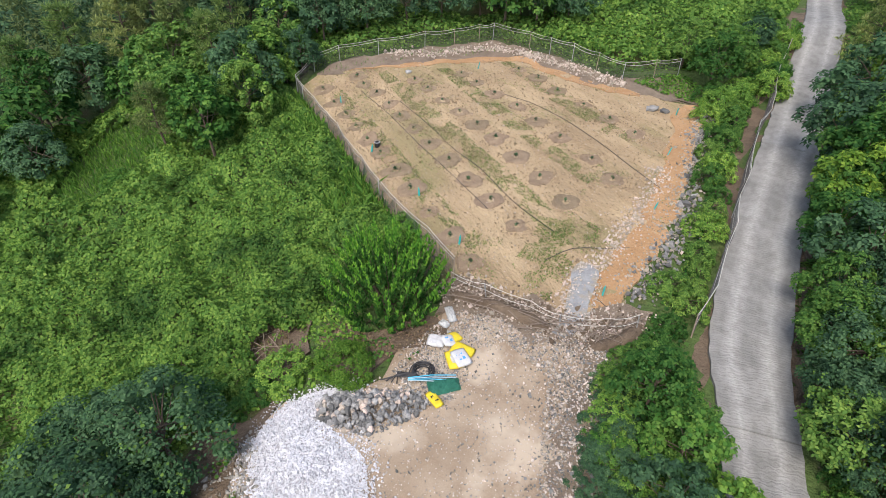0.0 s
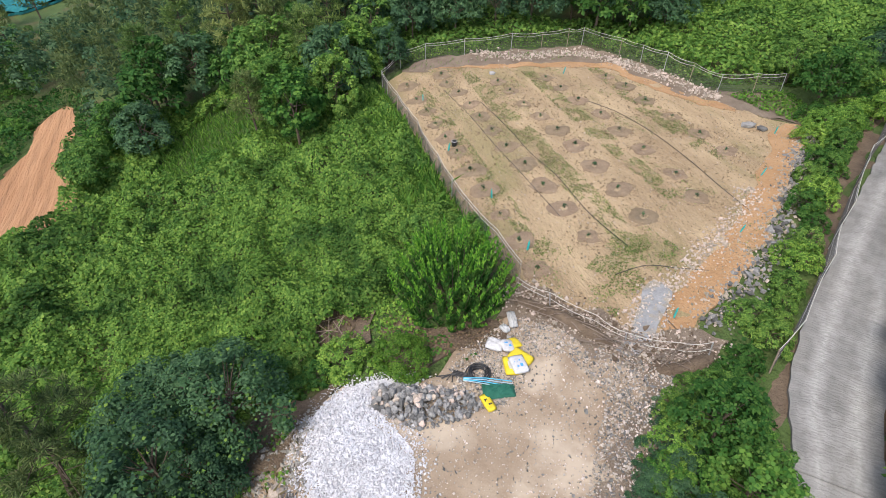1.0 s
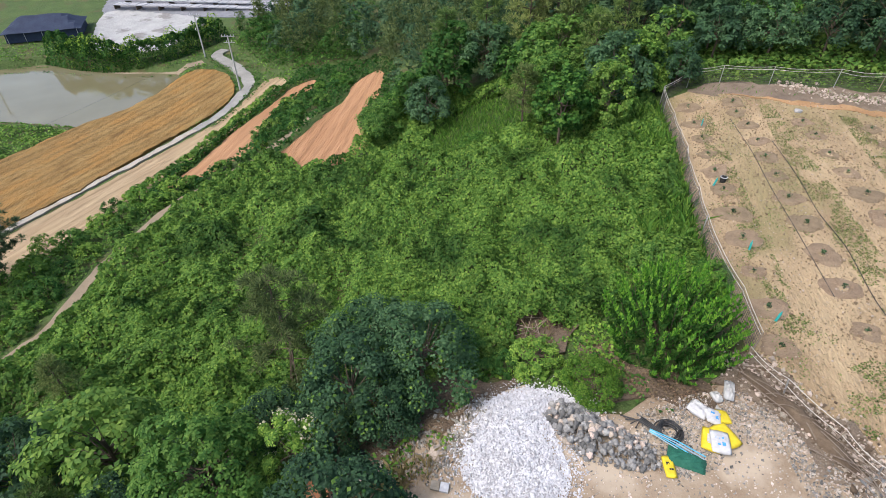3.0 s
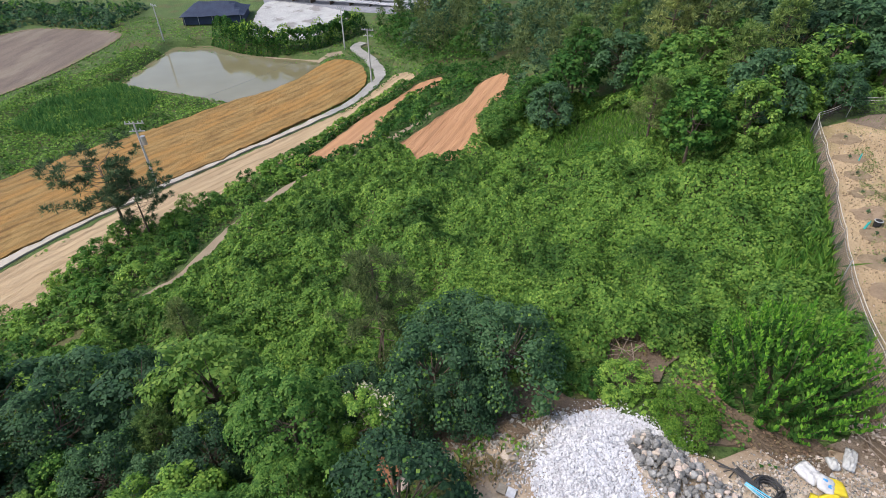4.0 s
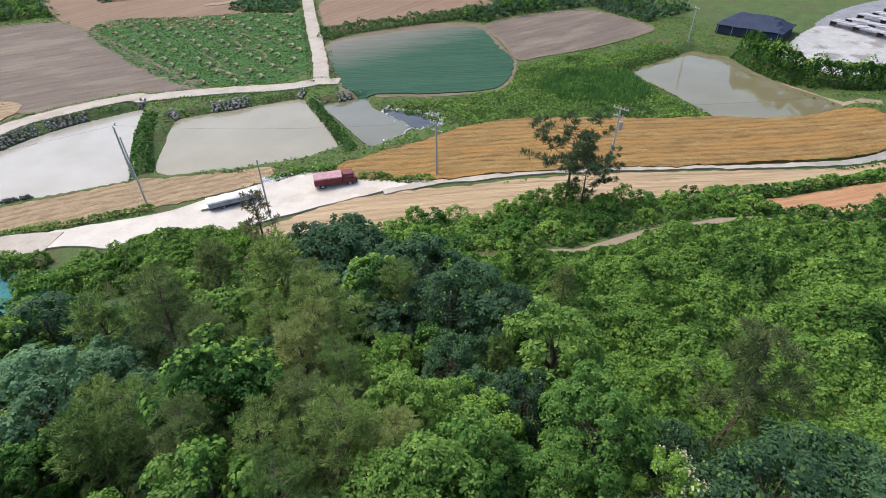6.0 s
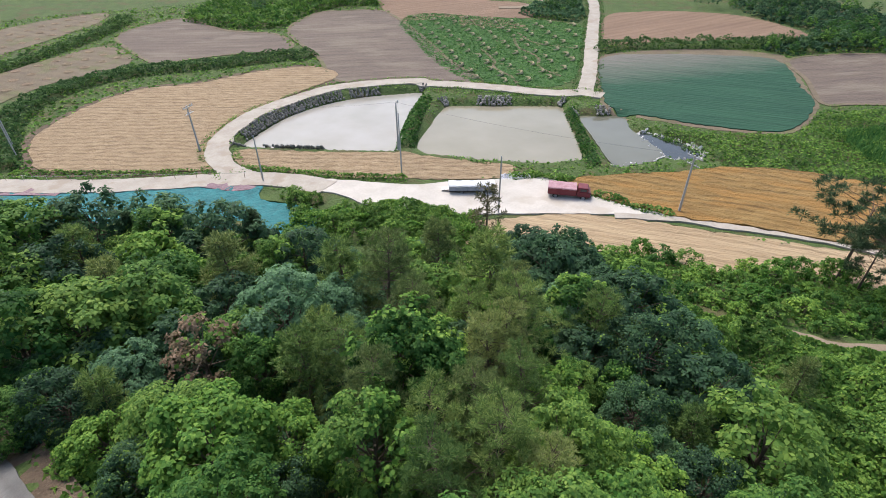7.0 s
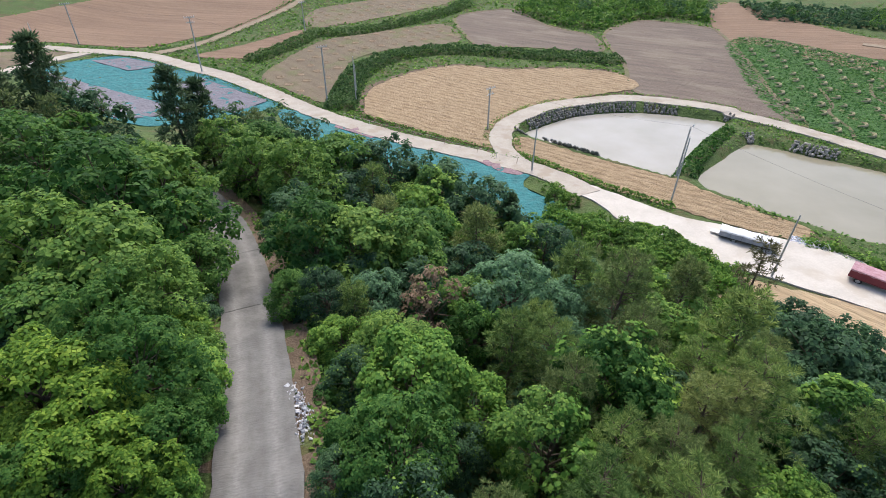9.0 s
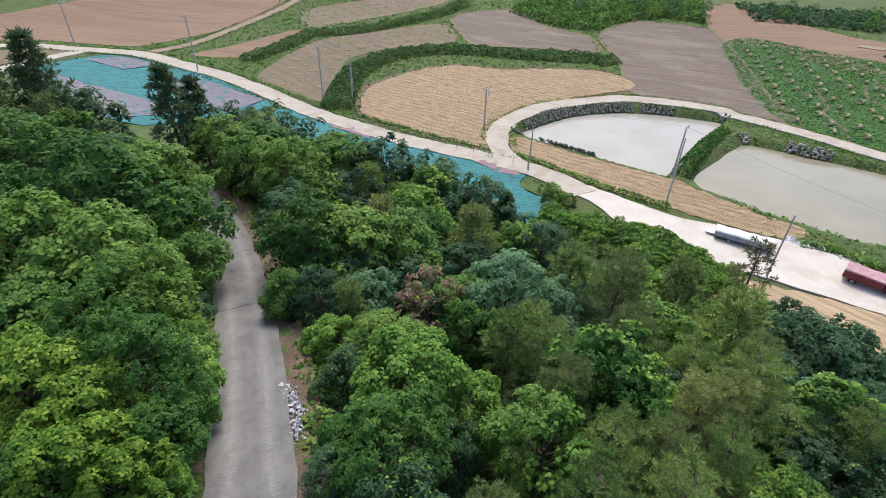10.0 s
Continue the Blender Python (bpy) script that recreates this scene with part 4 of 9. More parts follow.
sheet("lot", "bare_soil", M_DARK_SOIL, "dark brown bare soil at the yard's edge", "ground", step=0.5, lift=0.12, relief=0.05, ragged=0.5,
      outline=spline([(-8.6, 10.6), (-6.8, 11), (-5.8, 11.4), (-6.4, 10), (-6.8, 8.6), (-8, 6.4), (-9.4, 4), (-10.4, 5), (-9.6, 8)], 0.5, True))
sheet("lot", "bare_soil", M_STONY, "stony brown soil along the plot's front edge", "ground", step=0.5, lift=0.12, relief=0.04, ragged=0.5,
      outline=spline([(0.2, 17.4), (2, 16.5), (3.8, 15.7), (5, 15), (7.4, 15.6), (8.2, 14.6), (6.6, 12.6), (5.6, 10.6), (5.6, 7.6), (3.5, 7.6), (3.9, 10.2), (4.7, 12), (5.0, 13.2), (3.8, 13.8), (1.8, 14.8), (0, 15.2)], 0.5, True))
sheet("lot", "bare_soil", M_STONY, "stony tan soil along the plot's upper fence", "ground", step=0.6, lift=0.06, relief=0.06,
      outline=spline([(-10.4, 40.6), (-9, 42.6), (-5, 43.4), (-1, 44.8), (3.6, 46.6), (6.6, 44.6), (9.6, 41.6), (12.8, 38.4), (17, 38.2), (17.4, 34.2), (13.6, 35.8), (10.6, 37.4), (7.4, 40.4), (5.8, 42.6), (0.4, 42.2), (-3.2, 41.2), (-7.6, 40.7)], 0.6, True))
for key in ("brown_field_a", "brown_field_b", "brown_field_c"):
    rim = OUTLINE[key] + OUTLINE[key][:1]
    link("field_margin", *strip(rim[::2] + rim[-1:], 0.8, lift=0.1, thick=0.05), M_PALE_BROWN, label="pale worn margin round a tilled field", category="path", kind="structure")
verge = strip(LINES["hill_road"], 5.4, lift=0.0, thick=0.1, step=0.5, level=True)
link("road_verge", *verge, M_DARK_SOIL, label="brown litter-strewn soil beside the hill road", category="verge", kind="structure")


def hill_slabs():
    """The hill road, cast in bays with open joints."""
    root = tagged(new("hill_road"), "grey weathered concrete hill road cast in bays with open joints", "road", kind="structure")
    line = spline(LINES["hill_road"], 0.5)
    cuts = [0]
    r = random.Random(5)
    while cuts[-1] < len(line) - 1:
        cuts.append(min(len(line) - 1, cuts[-1] + r.randint(16, 26)))
    for a, b in zip(cuts, cuts[1:]):
        if b - a < 3:
            continue
        pts = [Vector((*p, 0)) for p in line[a:b + 1]]
        pts[0] = pts[0].lerp(pts[1], 0.07)
        ways = [(Vector(line[min(i + 2, len(line) - 1)]) - Vector(line[max(i - 2, 0)])).normalized() for i in range(a, b + 1)]
        verts, faces, ways_uv = [], [], []
        drop = r.uniform(-0.006, 0.006)
        for i, p in enumerate(pts):
            side = Vector((ways[i].y, -ways[i].x, 0))
            w = 3.0 - 0.55 * math.exp(-((p.y - 9) / 4) ** 2)
            jag = [r.uniform(-0.05, 0.05) for _ in range(2)]
            h = land1(p.x, p.y) + 0.14 + drop
            for s, j in ((-1, jag[0]), (-0.5, 0), (0, 0), (0.5, 0), (1, jag[1])):
                q = p + side * (s * w / 2 + j)
                verts.append((q.x, q.y, h + 0.03 * (1 - s * s) + r.uniform(-0.006, 0.006)))
                ways_uv.append((s, 0.5 * (a + i)))
            for s, j in ((-1, jag[0]), (1, jag[1])):
                q = p + side * (s * w / 2 + j)
                verts.append((q.x, q.y, h - 0.35))
                ways_uv.append((s, 0.5 * (a + i)))
        for i in range(len(pts) - 1):
            o = 7 * i
            faces += [[o + k, o + k + 1, o + k + 8, o + k + 7] for k in range(4)] + [[o + 5, o, o + 7, o + 12], [o + 4, o + 6, o + 13, o + 11]]
        for o in (0, 7 * (len(pts) - 1)):
            faces.append([o, o + 1, o + 2, o + 3, o + 4, o + 6, o + 5])
        slab = link("slab", verts, faces, M_ROAD if pts[len(pts) // 2].y > 4 else M_ROAD_LOWER, root)
        uv = slab.data.uv_layers.new(name="along")
        for loop in slab.data.loops:
            uv.data[loop.index].uv = ways_uv[loop.vertex_index]


hill_slabs()


def edges(pts, step=1.2):
    """A straight-sided outline cut into short steps."""
    out = []
    for (ax, ay), (bx, by) in zip(pts, pts[1:] + pts[:1]):
        k = max(1, round(math.hypot(bx - ax, by - ay) / step))
        out += [(ax + (bx - ax) * i / k, ay + (by - ay) * i / k) for i in range(k)]
    return out


# netting laid in lengths of several colours
for pts, mat, label in (
        ([(39.5, -111), (34, -114), (27, -108.6), (32, -104.6)], M_NET_GREY, "grey netting spread over the teal"),
        ([(20, -101.6), (7.4, -86), (12.4, -80.4), (24.4, -95.6)], M_NET_GREY, "grey netting spread over the teal"),
        ([(43.4, -101), (36, -95), (18, -82), (27, -76.4), (37, -88)], M_NET_GREY, "grey netting spread over the teal"),
        ([(-3, -74), (-6.4, -70.4), (-8.4, -68), (-6.6, -66.6), (-2, -71.6)], M_NET_MAROON, "faded maroon netting by the lane"),
        ([(-20, -57.4), (-23.2, -54), (-23, -51.4), (-20.6, -53), (-18.6, -57)], M_NET_MAROON, "faded maroon netting by the lane"),
        ([(-24, -51), (-27, -46), (-26, -43), (-24.4, -43.6), (-22, -48)], M_GROUND, "grassy ground beside the netting")):
    sheet("net_far", "net_ground", mat, label, "netting", step=0.8, lift=0.14, relief=0.07, ragged=0.0, outline=edges(pts))
# ---- leaves, trees and undergrowth ----
rng = np.random.default_rng(7)


def unit(v):
    return v / (np.linalg.norm(v, axis=1, keepdims=True) + 1e-9)


def leaf_quads(pos, nrm, size, aspect=0.62):
    """Folded pointed leaves at pos, facing nrm. Returns vertices and faces."""
    k = len(pos)
    nrm = unit(nrm)
    t = unit(np.cross(nrm, rng.normal(size=(k, 3))))
    b = np.cross(nrm, t)
    s = (size * rng.uniform(0.65, 1.3, k))[:, None]
    fold = nrm * s * 0.18
    v = np.stack([pos - t * s * 0.5, pos + b * s * aspect * 0.5 + fold, pos + t * s * 0.5 - fold * 0.6, pos - b * s * aspect * 0.5 + fold], 1)
    return v.reshape(-1, 3), np.arange(4 * k).reshape(-1, 4)


def leaf_stars(pos, nrm, size, rays=4):
    """Rosettes of drooping leaves round twig tips at pos, facing nrm."""
    k = len(pos)
    nrm = unit(nrm)
    t = unit(np.cross(nrm, rng.normal(size=(k, 3))))
    b = np.cross(nrm, t)
    quads = []
    for j in range(rays):
        a = 6.2832 * j / rays + rng.uniform(-0.35, 0.35, (k, 1))
        d = t * np.cos(a) + b * np.sin(a)
        w = np.cross(nrm, d)
        s = (size * rng.uniform(0.7, 1.25, k))[:, None]
        lift = nrm * s * rng.uniform(-0.15, 0.25, (k, 1))
        quads.append(np.stack([pos + d * s * 0.06, pos + d * s * 0.5 + w * s * 0.29 + lift, pos + d * s - nrm * s * 0.22 + lift, pos + d * s * 0.5 - w * s * 0.29 + lift], 1))
    v = np.concatenate(quads).reshape(-1, 3)
    return v, np.arange(len(v)).reshape(-1, 4)


def quick_mesh(name, verts, quads, mat):
    me = bpy.data.meshes.new(name)
    k = len(quads)
    me.vertices.add(len(verts))
    me.vertices.foreach_set("co", np.asarray(verts, np.float32).ravel())
    me.loops.add(4 * k)
    me.loops.foreach_set("vertex_index", np.asarray(quads, np.int32).ravel())
    me.polygons.add(k)
    me.polygons.foreach_set("loop_start", np.arange(0, 4 * k, 4, dtype=np.int32))
    me.update(calc_edges=True)
    me.materials.append(mat)
    return me


def limb(bm, a, b, ra, rb, sides=6):
    """A tapered limb from a to b."""
    a, b = Vector(a), Vector(b)
    q = (b - a).to_track_quat("Z", "Y")
    rings = []
    for p, r in ((a, ra), (b, rb)):
        rings.append([bm.verts.new(p + q @ Vector((r * math.cos(6.2832 * i / sides), r * math.sin(6.2832 * i / sides), 0))) for i in range(sides)])
    for i in range(sides):
        bm.faces.new((rings[0][i], rings[0][(i + 1) % sides], rings[1][(i + 1) % sides], rings[1][i]))
    bm.faces.new(rings[1])


def broadleaf(name, height, spread, lobes, tips, size, mat, label, low=0.3, star=True, category="tree", up=0.7, vine=None, lobe_size=(0.1, 0.19), aspect=0.62, vine_share=0.5, vine_size=1.15):
    """A domed tree: trunk with limbs, leafy clumps bulging from a dome, and a dense shaded inside."""
    root = tagged(new(name), label, category)
    bm = bmesh.new()
    k = height / 5
    top = Vector((rng.normal() * 0.15, rng.normal() * 0.15, height * 0.62))
    limb(bm, (0, 0, -0.4), top * 0.5, 0.11 * k, 0.08 * k)
    limb(bm, top * 0.5, top, 0.08 * k, 0.05 * k)
    centre = np.array([0, 0, height * (low + 0.25 * (1 - low))])
    rise = height - centre[2]
    pos, nrm, fill, fill_n = [], [], [], []
    sway = rng.uniform(0, 6.28, 4)
    for i in range(lobes):
        f = (i + 0.5) / lobes
        ang = 2.39996 * i + rng.uniform(-0.4, 0.4)
        zc = 1.0 - 1.45 * f
        rho = math.sqrt(max(0.0, 1 - zc * zc)) if zc > 0 else 1.0 - 0.25 * abs(zc)
        lobe = spread * rng.uniform(*lobe_size)
        girth = 1 + 0.16 * math.sin(2 * ang + sway[0]) + 0.12 * math.sin(3 * ang + sway[1])
        rad = (spread * 0.5 * girth - lobe * 0.7) * rho * rng.uniform(0.78, 1.08)
        c = np.array([rad * math.cos(ang), rad * math.sin(ang), centre[2] + (rise - lobe * 0.6) * zc * (1 if zc > 0 else 0.5) + rng.uniform(-0.06, 0.06) * height])
        if i % 2 == 0:
            limb(bm, top * rng.uniform(0.45, 0.95), Vector(c) * 0.97, 0.04 * k, 0.012, 5)
        out = c - centre
        out = out / (np.linalg.norm(out) + 1e-6) + np.array([0, 0, 0.35])
        m = max(6, int(tips * (lobe / (spread * 0.145)) ** 2 / lobes))
        d = unit(rng.normal(size=(m, 3)) * 0.8 + out * 0.75)
        pos.append(c + d * lobe * rng.uniform(0.7, 1.06, (m, 1)) * np.array([1, 1, 0.8]))
        nrm.append(d * 0.8 + np.array([0, 0, up]) + rng.normal(scale=0.28, size=(m, 3)))
        m = 10
        d = unit(rng.normal(size=(m, 3)) + out * 0.3)
        fill.append(c + d * lobe * 0.42)
        fill_n.append(d)
    part("trunk", bm, M_BARK, root, "grey-brown bark and branches")
    pos, nrm, fill, fill_n = np.vstack(pos), np.vstack(nrm), np.vstack(fill), np.vstack(fill_n)
    inner = leaf_quads(fill, fill_n, np.full(len(fill), spread * 0.075), 0.8)[0]
    outer = leaf_stars(pos, nrm, np.full(len(pos), size))[0] if star else leaf_quads(pos, nrm, np.full(len(pos), size), aspect)[0]
    v = np.vstack([outer, inner])
    crown = new("crown", quick_mesh("crown", v, np.arange(len(v)).reshape(-1, 4), mat))
    crown.parent = root
    if vine:
        side = np.cos(np.arctan2(pos[:, 1], pos[:, 0]) - sway[2]) + 0.5 * np.sin(3 * pos[:, 2] + sway[3])
        keep = (nrm[:, 2] > 0.2) & (rng.random(len(pos)) < vine_share) & (side > -0.35)
        v, f = leaf_quads(pos[keep] * 1.04, nrm[keep], np.full(int(keep.sum()), size * vine_size), 0.85)
        extra = new("climbing_vine", quick_mesh("climbing_vine", v, f, vine))
        extra.parent = root
        tagged(extra, "lighter green vine over the crown")
    return root


def pine(name, height, spread, tiers, tufts, mat, label, bare=0.3, per=9, size=0.3, taper=0.8, lean=0.25, rise=0.2, steps=(0.35, 0.55, 0.75, 0.95, 1.08), reach_var=0.3, wide=0.14, tight=0.25):
    """A pine: bare lower trunk, whorled limbs, tufts of needles along them."""
    root = tagged(new(name), label, "tree")
    bm = bmesh.new()
    bend = Vector((rng.normal() * lean, rng.normal() * lean, 0))
    pts = [Vector((0, 0, -0.4)), Vector((0, 0, height * 0.45)) + bend, Vector((0, 0, height)) + bend * 0.4]
    limb(bm, pts[0], pts[1], 0.019 * height, 0.013 * height)
    limb(bm, pts[1], pts[2], 0.013 * height, 0.02)
    pos, nrm = [], []
    for i in range(tiers):
        f = bare + (1 - bare) * (i + 0.6) / tiers
        base = pts[0].lerp(pts[1], f / 0.45) if f < 0.45 else pts[1].lerp(pts[2], (f - 0.45) / 0.55)
        for j in range(tufts):
            ang = i * 1.9 + j * 6.2832 / tufts + rng.uniform(-0.5, 0.5)
            reach = spread * 0.5 * (1.05 - f * taper) * rng.uniform(1 - reach_var, 1 + reach_var * 0.7)
            tip = base + Vector((reach * math.cos(ang), reach * math.sin(ang), reach * (rise + rng.uniform(-0.15, 0.25))))
            limb(bm, base, tip, 0.028, 0.008, 4)
            for u in steps:
                side = Vector((-math.sin(ang), math.cos(ang), 0)) * reach * rng.uniform(-0.3, 0.3)
                c = np.array(base.lerp(tip, u) + side * u)
                d = unit(rng.normal(size=(per, 3)) * np.array([1, 1, 0.5]) + np.array([0.5 * math.cos(ang), 0.5 * math.sin(ang), 0.7]))
                pos.append(c + d * rng.uniform(0.02, tight, (per, 1)))
                nrm.append(d)
    part("trunk", bm, M_BARK, root, "dark scaly bark and bare limbs")
    pos, nrm = np.vstack(pos), np.vstack(nrm)
    v, f = needle_tufts(pos, nrm, size, wide)
    crown = new("crown", quick_mesh("crown", v, f, mat))
    crown.parent = root
    return root


def needle_tufts(pos, nrm, size, wide):
    """Sprays of three narrow blades along nrm."""
    out = []
    for _ in range(3):
        d = unit(nrm + rng.normal(scale=0.55, size=nrm.shape))
        w = unit(np.cross(d, np.array([0, 0, 1.0]) + rng.normal(scale=0.45, size=d.shape))) * size * wide
        s = size * rng.uniform(0.7, 1.3, (len(pos), 1))
        out.append(np.stack([pos - w, pos + d * s * 0.6 - w * 0.8, pos + d * s, pos + d * s * 0.4 + w], 1))
    v = np.concatenate(out).reshape(-1, 3)
    return v, np.arange(len(v)).reshape(-1, 4)


def put(root, x, y, turn, scale, sink=0.1, tall=1.0):
    """A copy of a tree on the ground at x, y."""
    t = copy_thing(root, pose(x, y, land1(x, y) - sink, 0, 0, turn))
    t.scale = (scale, scale, scale * tall)
    return t


def scatter(poly, gap, seed, keep_out=(), margin=0.0):
    """Uneven spots in a polygon, no two closer than gap."""
    r = np.random.default_rng(seed)
    p = np.asarray(poly)
    lo, hi = p.min(0), p.max(0)
    k = int(9 * (hi[0] - lo[0]) * (hi[1] - lo[1]) / (gap * gap))
    xs, ys = r.uniform(lo[0], hi[0], k), r.uniform(lo[1], hi[1], k)
    ok, _ = inside(poly, xs, ys)
    for q, m in keep_out:
        if isinstance(q, np.ndarray):
            ok &= np.min(np.hypot(xs[:, None] - q[None, :, 0], ys[:, None] - q[None, :, 1]), 1) > m
        else:
            inn, far = inside(q, xs, ys)
            ok &= ~inn & (far > m)
    out = []
    for x, y in zip(xs[ok], ys[ok]):
        if all((x - a) ** 2 + (y - b) ** 2 > gap * gap for a, b in out):
            out.append((x, y))
    return out


ROAD_LINE = np.array(spline(LINES["hill_road"], 1.0))
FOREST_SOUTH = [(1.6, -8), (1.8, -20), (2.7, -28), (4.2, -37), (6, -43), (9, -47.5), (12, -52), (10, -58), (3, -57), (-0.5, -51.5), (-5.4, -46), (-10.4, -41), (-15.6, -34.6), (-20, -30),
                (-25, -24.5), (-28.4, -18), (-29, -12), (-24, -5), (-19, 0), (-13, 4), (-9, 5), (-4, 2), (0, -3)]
VINE_FRONT = [(-22.4, -36.4), (-24, -31), (-26.4, -25.8), (-30, -21), (-36, -21), (-38, -29), (-31, -38), (-26, -41)]
FOREST_EAST = [(9, -5), (12.4, 4), (13.6, 10), (16.4, 16), (21.6, 24), (29.6, 36), (42, 56), (55, 62), (52, 35), (38, 12), (32, -10), (31, -38), (36, -54), (27, -60), (19, -54),
               (14, -47), (11, -40), (8.8, -32), (7.2, -24), (6.4, -14), (6.6, -8)]
FOREST_NORTH = [(-13.4, 40.6), (-11, 44), (-3, 48), (3, 50), (9, 50), (12, 55), (24, 70), (20, 85), (-20, 88), (-52, 84), (-57, 68), (-74, 58.5), (-85, 54.5), (-88, 50.5), (-82, 49), (-70, 47.5),
                (-62, 49), (-54, 49), (-51, 51), (-45, 46), (-38, 36), (-35, 33), (-31, 35), (-30, 38.6), (-26, 41), (-21, 34.6), (-17, 33.6), (-15, 37)]

NORTH_EDGE = [(4, 49), (9, 48.5), (12, 49.5), (17, 55), (24, 66), (28, 76), (22, 92), (-4, 92), (-2, 60)]

# ---- trees ----
M_NEEDLE_GREEN = material("green_needles", (0.1, 0.18, 0.048), (0.19, 0.285, 0.085), random_tint=0.25, **LEAF)
M_LEAF_GLAUCOUS = material("bluish_pale_leaves", (0.085, 0.19, 0.09), (0.165, 0.31, 0.16), random_tint=0.15, **LEAF)
M_LEAF_OLIVE = material("olive_feathery_leaves", (0.1, 0.2, 0.026), (0.19, 0.33, 0.048), random_tint=0.15, **LEAF)
PINE = dict(size=0.25, wide=0.048, rise=0.35, steps=(0.55, 0.82, 1.04), tight=0.12)
near_trees = {
    "maple": broadleaf("broadleaf_tree", 6.0, 5.2, 46, 1700, 0.175, M_LEAF_MID, "full green broadleaf tree with starry leaf clusters"),
    "maple_b": broadleaf("broadleaf_tree", 5.6, 5.4, 40, 1600, 0.185, M_LEAF_MID, "spreading green broadleaf tree with layered clumps", lobe_size=(0.12, 0.22)),
    # The sparse light vine leaves here also imitate glints on the dark crown.
    "dark": broadleaf("broadleaf_tree", 5.4, 5.0, 52, 6400, 0.15, M_LEAF_DARK, "dark bluish-green broadleaf tree in dense woodland", star=False, vine=M_KUDZU, vine_share=0.09, vine_size=0.95, lobe_size=(0.08, 0.17)),
    "grey": broadleaf("broadleaf_tree", 5.4, 5.0, 38, 1500, 0.18, M_LEAF_GLAUCOUS, "pale bluish-green tree with clustered leaves"),
    "light": broadleaf("broadleaf_tree", 5.0, 4.6, 38, 5200, 0.19, M_LEAF_LIGHT, "fresh light green tree with broad leaves", star=False, aspect=0.8),
    "feather": broadleaf("broadleaf_tree", 5.2, 4.6, 40, 1700, 0.21, M_LEAF_OLIVE, "yellowish olive-green tree with feathery sprays", lobe_size=(0.09, 0.16)),
    "vine": broadleaf("vine_draped_tree", 6.0, 4.4, 40, 1600, 0.17, M_LEAF_MID, "green tree draped in lighter climbing vine", vine=M_LEAF_LIGHT, vine_share=0.9, vine_size=1.35),
    "pine": pine("pine_tree", 6.8, 5.0, 9, 6, M_NEEDLE, "olive-green pine with tufted whorled branches", bare=0.25, per=20, **PINE),
    "pine_b": pine("pine_tree", 6.2, 4.6, 8, 6, M_NEEDLE_GREEN, "green pine with dense tufted branches", bare=0.2, per=20, lean=0.4, **PINE)}
mid_trees = {
    "maple": broadleaf("broadleaf_tree", 6.0, 5.2, 34, 560, 0.29, M_LEAF_MID, "leafy green broadleaf tree on the slope"),
    "maple_b": broadleaf("broadleaf_tree", 5.6, 5.4, 30, 540, 0.3, M_LEAF_MID, "spreading green tree on the wooded slope", lobe_size=(0.12, 0.22)),
    "dark": broadleaf("broadleaf_tree", 5.4, 5.0, 34, 560, 0.28, M_LEAF_DARK, "dark bluish-green tree on the wooded slope"),
    "grey": broadleaf("broadleaf_tree", 5.4, 5.0, 30, 760, 0.26, M_LEAF_GLAUCOUS, "pale bluish-green tree on the wooded slope"),
    "light": broadleaf("broadleaf_tree", 5.0, 4.6, 28, 1900, 0.31, M_LEAF_LIGHT, "light green tree on the wooded slope", star=False, aspect=0.8),
    "feather": broadleaf("broadleaf_tree", 5.2, 4.6, 30, 640, 0.3, M_LEAF_OLIVE, "yellowish olive-green tree on the slope"),
    "vine": broadleaf("vine_draped_tree", 6.0, 4.4, 30, 720, 0.27, M_LEAF_MID, "tree on the slope smothered in light vine", vine=M_LEAF_LIGHT, vine_share=0.9, vine_size=1.3),
    "pine": pine("pine_tree", 6.8, 4.8, 9, 5, M_NEEDLE, "olive pine on the wooded slope", per=10, size=0.36, wide=0.085, rise=0.3, steps=(0.55, 0.82, 1.04), tight=0.16),
    "pine_b": pine("pine_tree", 6.4, 4.6, 8, 5, M_NEEDLE_GREEN, "green pine on the wooded slope", per=10, size=0.36, wide=0.085, rise=0.3, steps=(0.55, 0.82, 1.04), tight=0.16)}
far_kinds = [broadleaf("broadleaf_tree", 6.4, 5.4, 22, 190, 0.5, M_LEAF_MID, "green broadleaf tree at the wood's edge"),
             broadleaf("broadleaf_tree", 6.6, 5.0, 22, 190, 0.48, M_LEAF_DARK, "dark green broadleaf tree deep in the wood"),
             broadleaf("broadleaf_tree", 5.2, 4.8, 20, 220, 0.44, M_LEAF_LIGHT, "fresh light green tree in the wood"),
             pine("pine_tree", 7.6, 4.8, 8, 5, M_NEEDLE, "dark olive pine standing in the wood", per=4, size=0.52, steps=(0.5, 0.8, 1.05))]
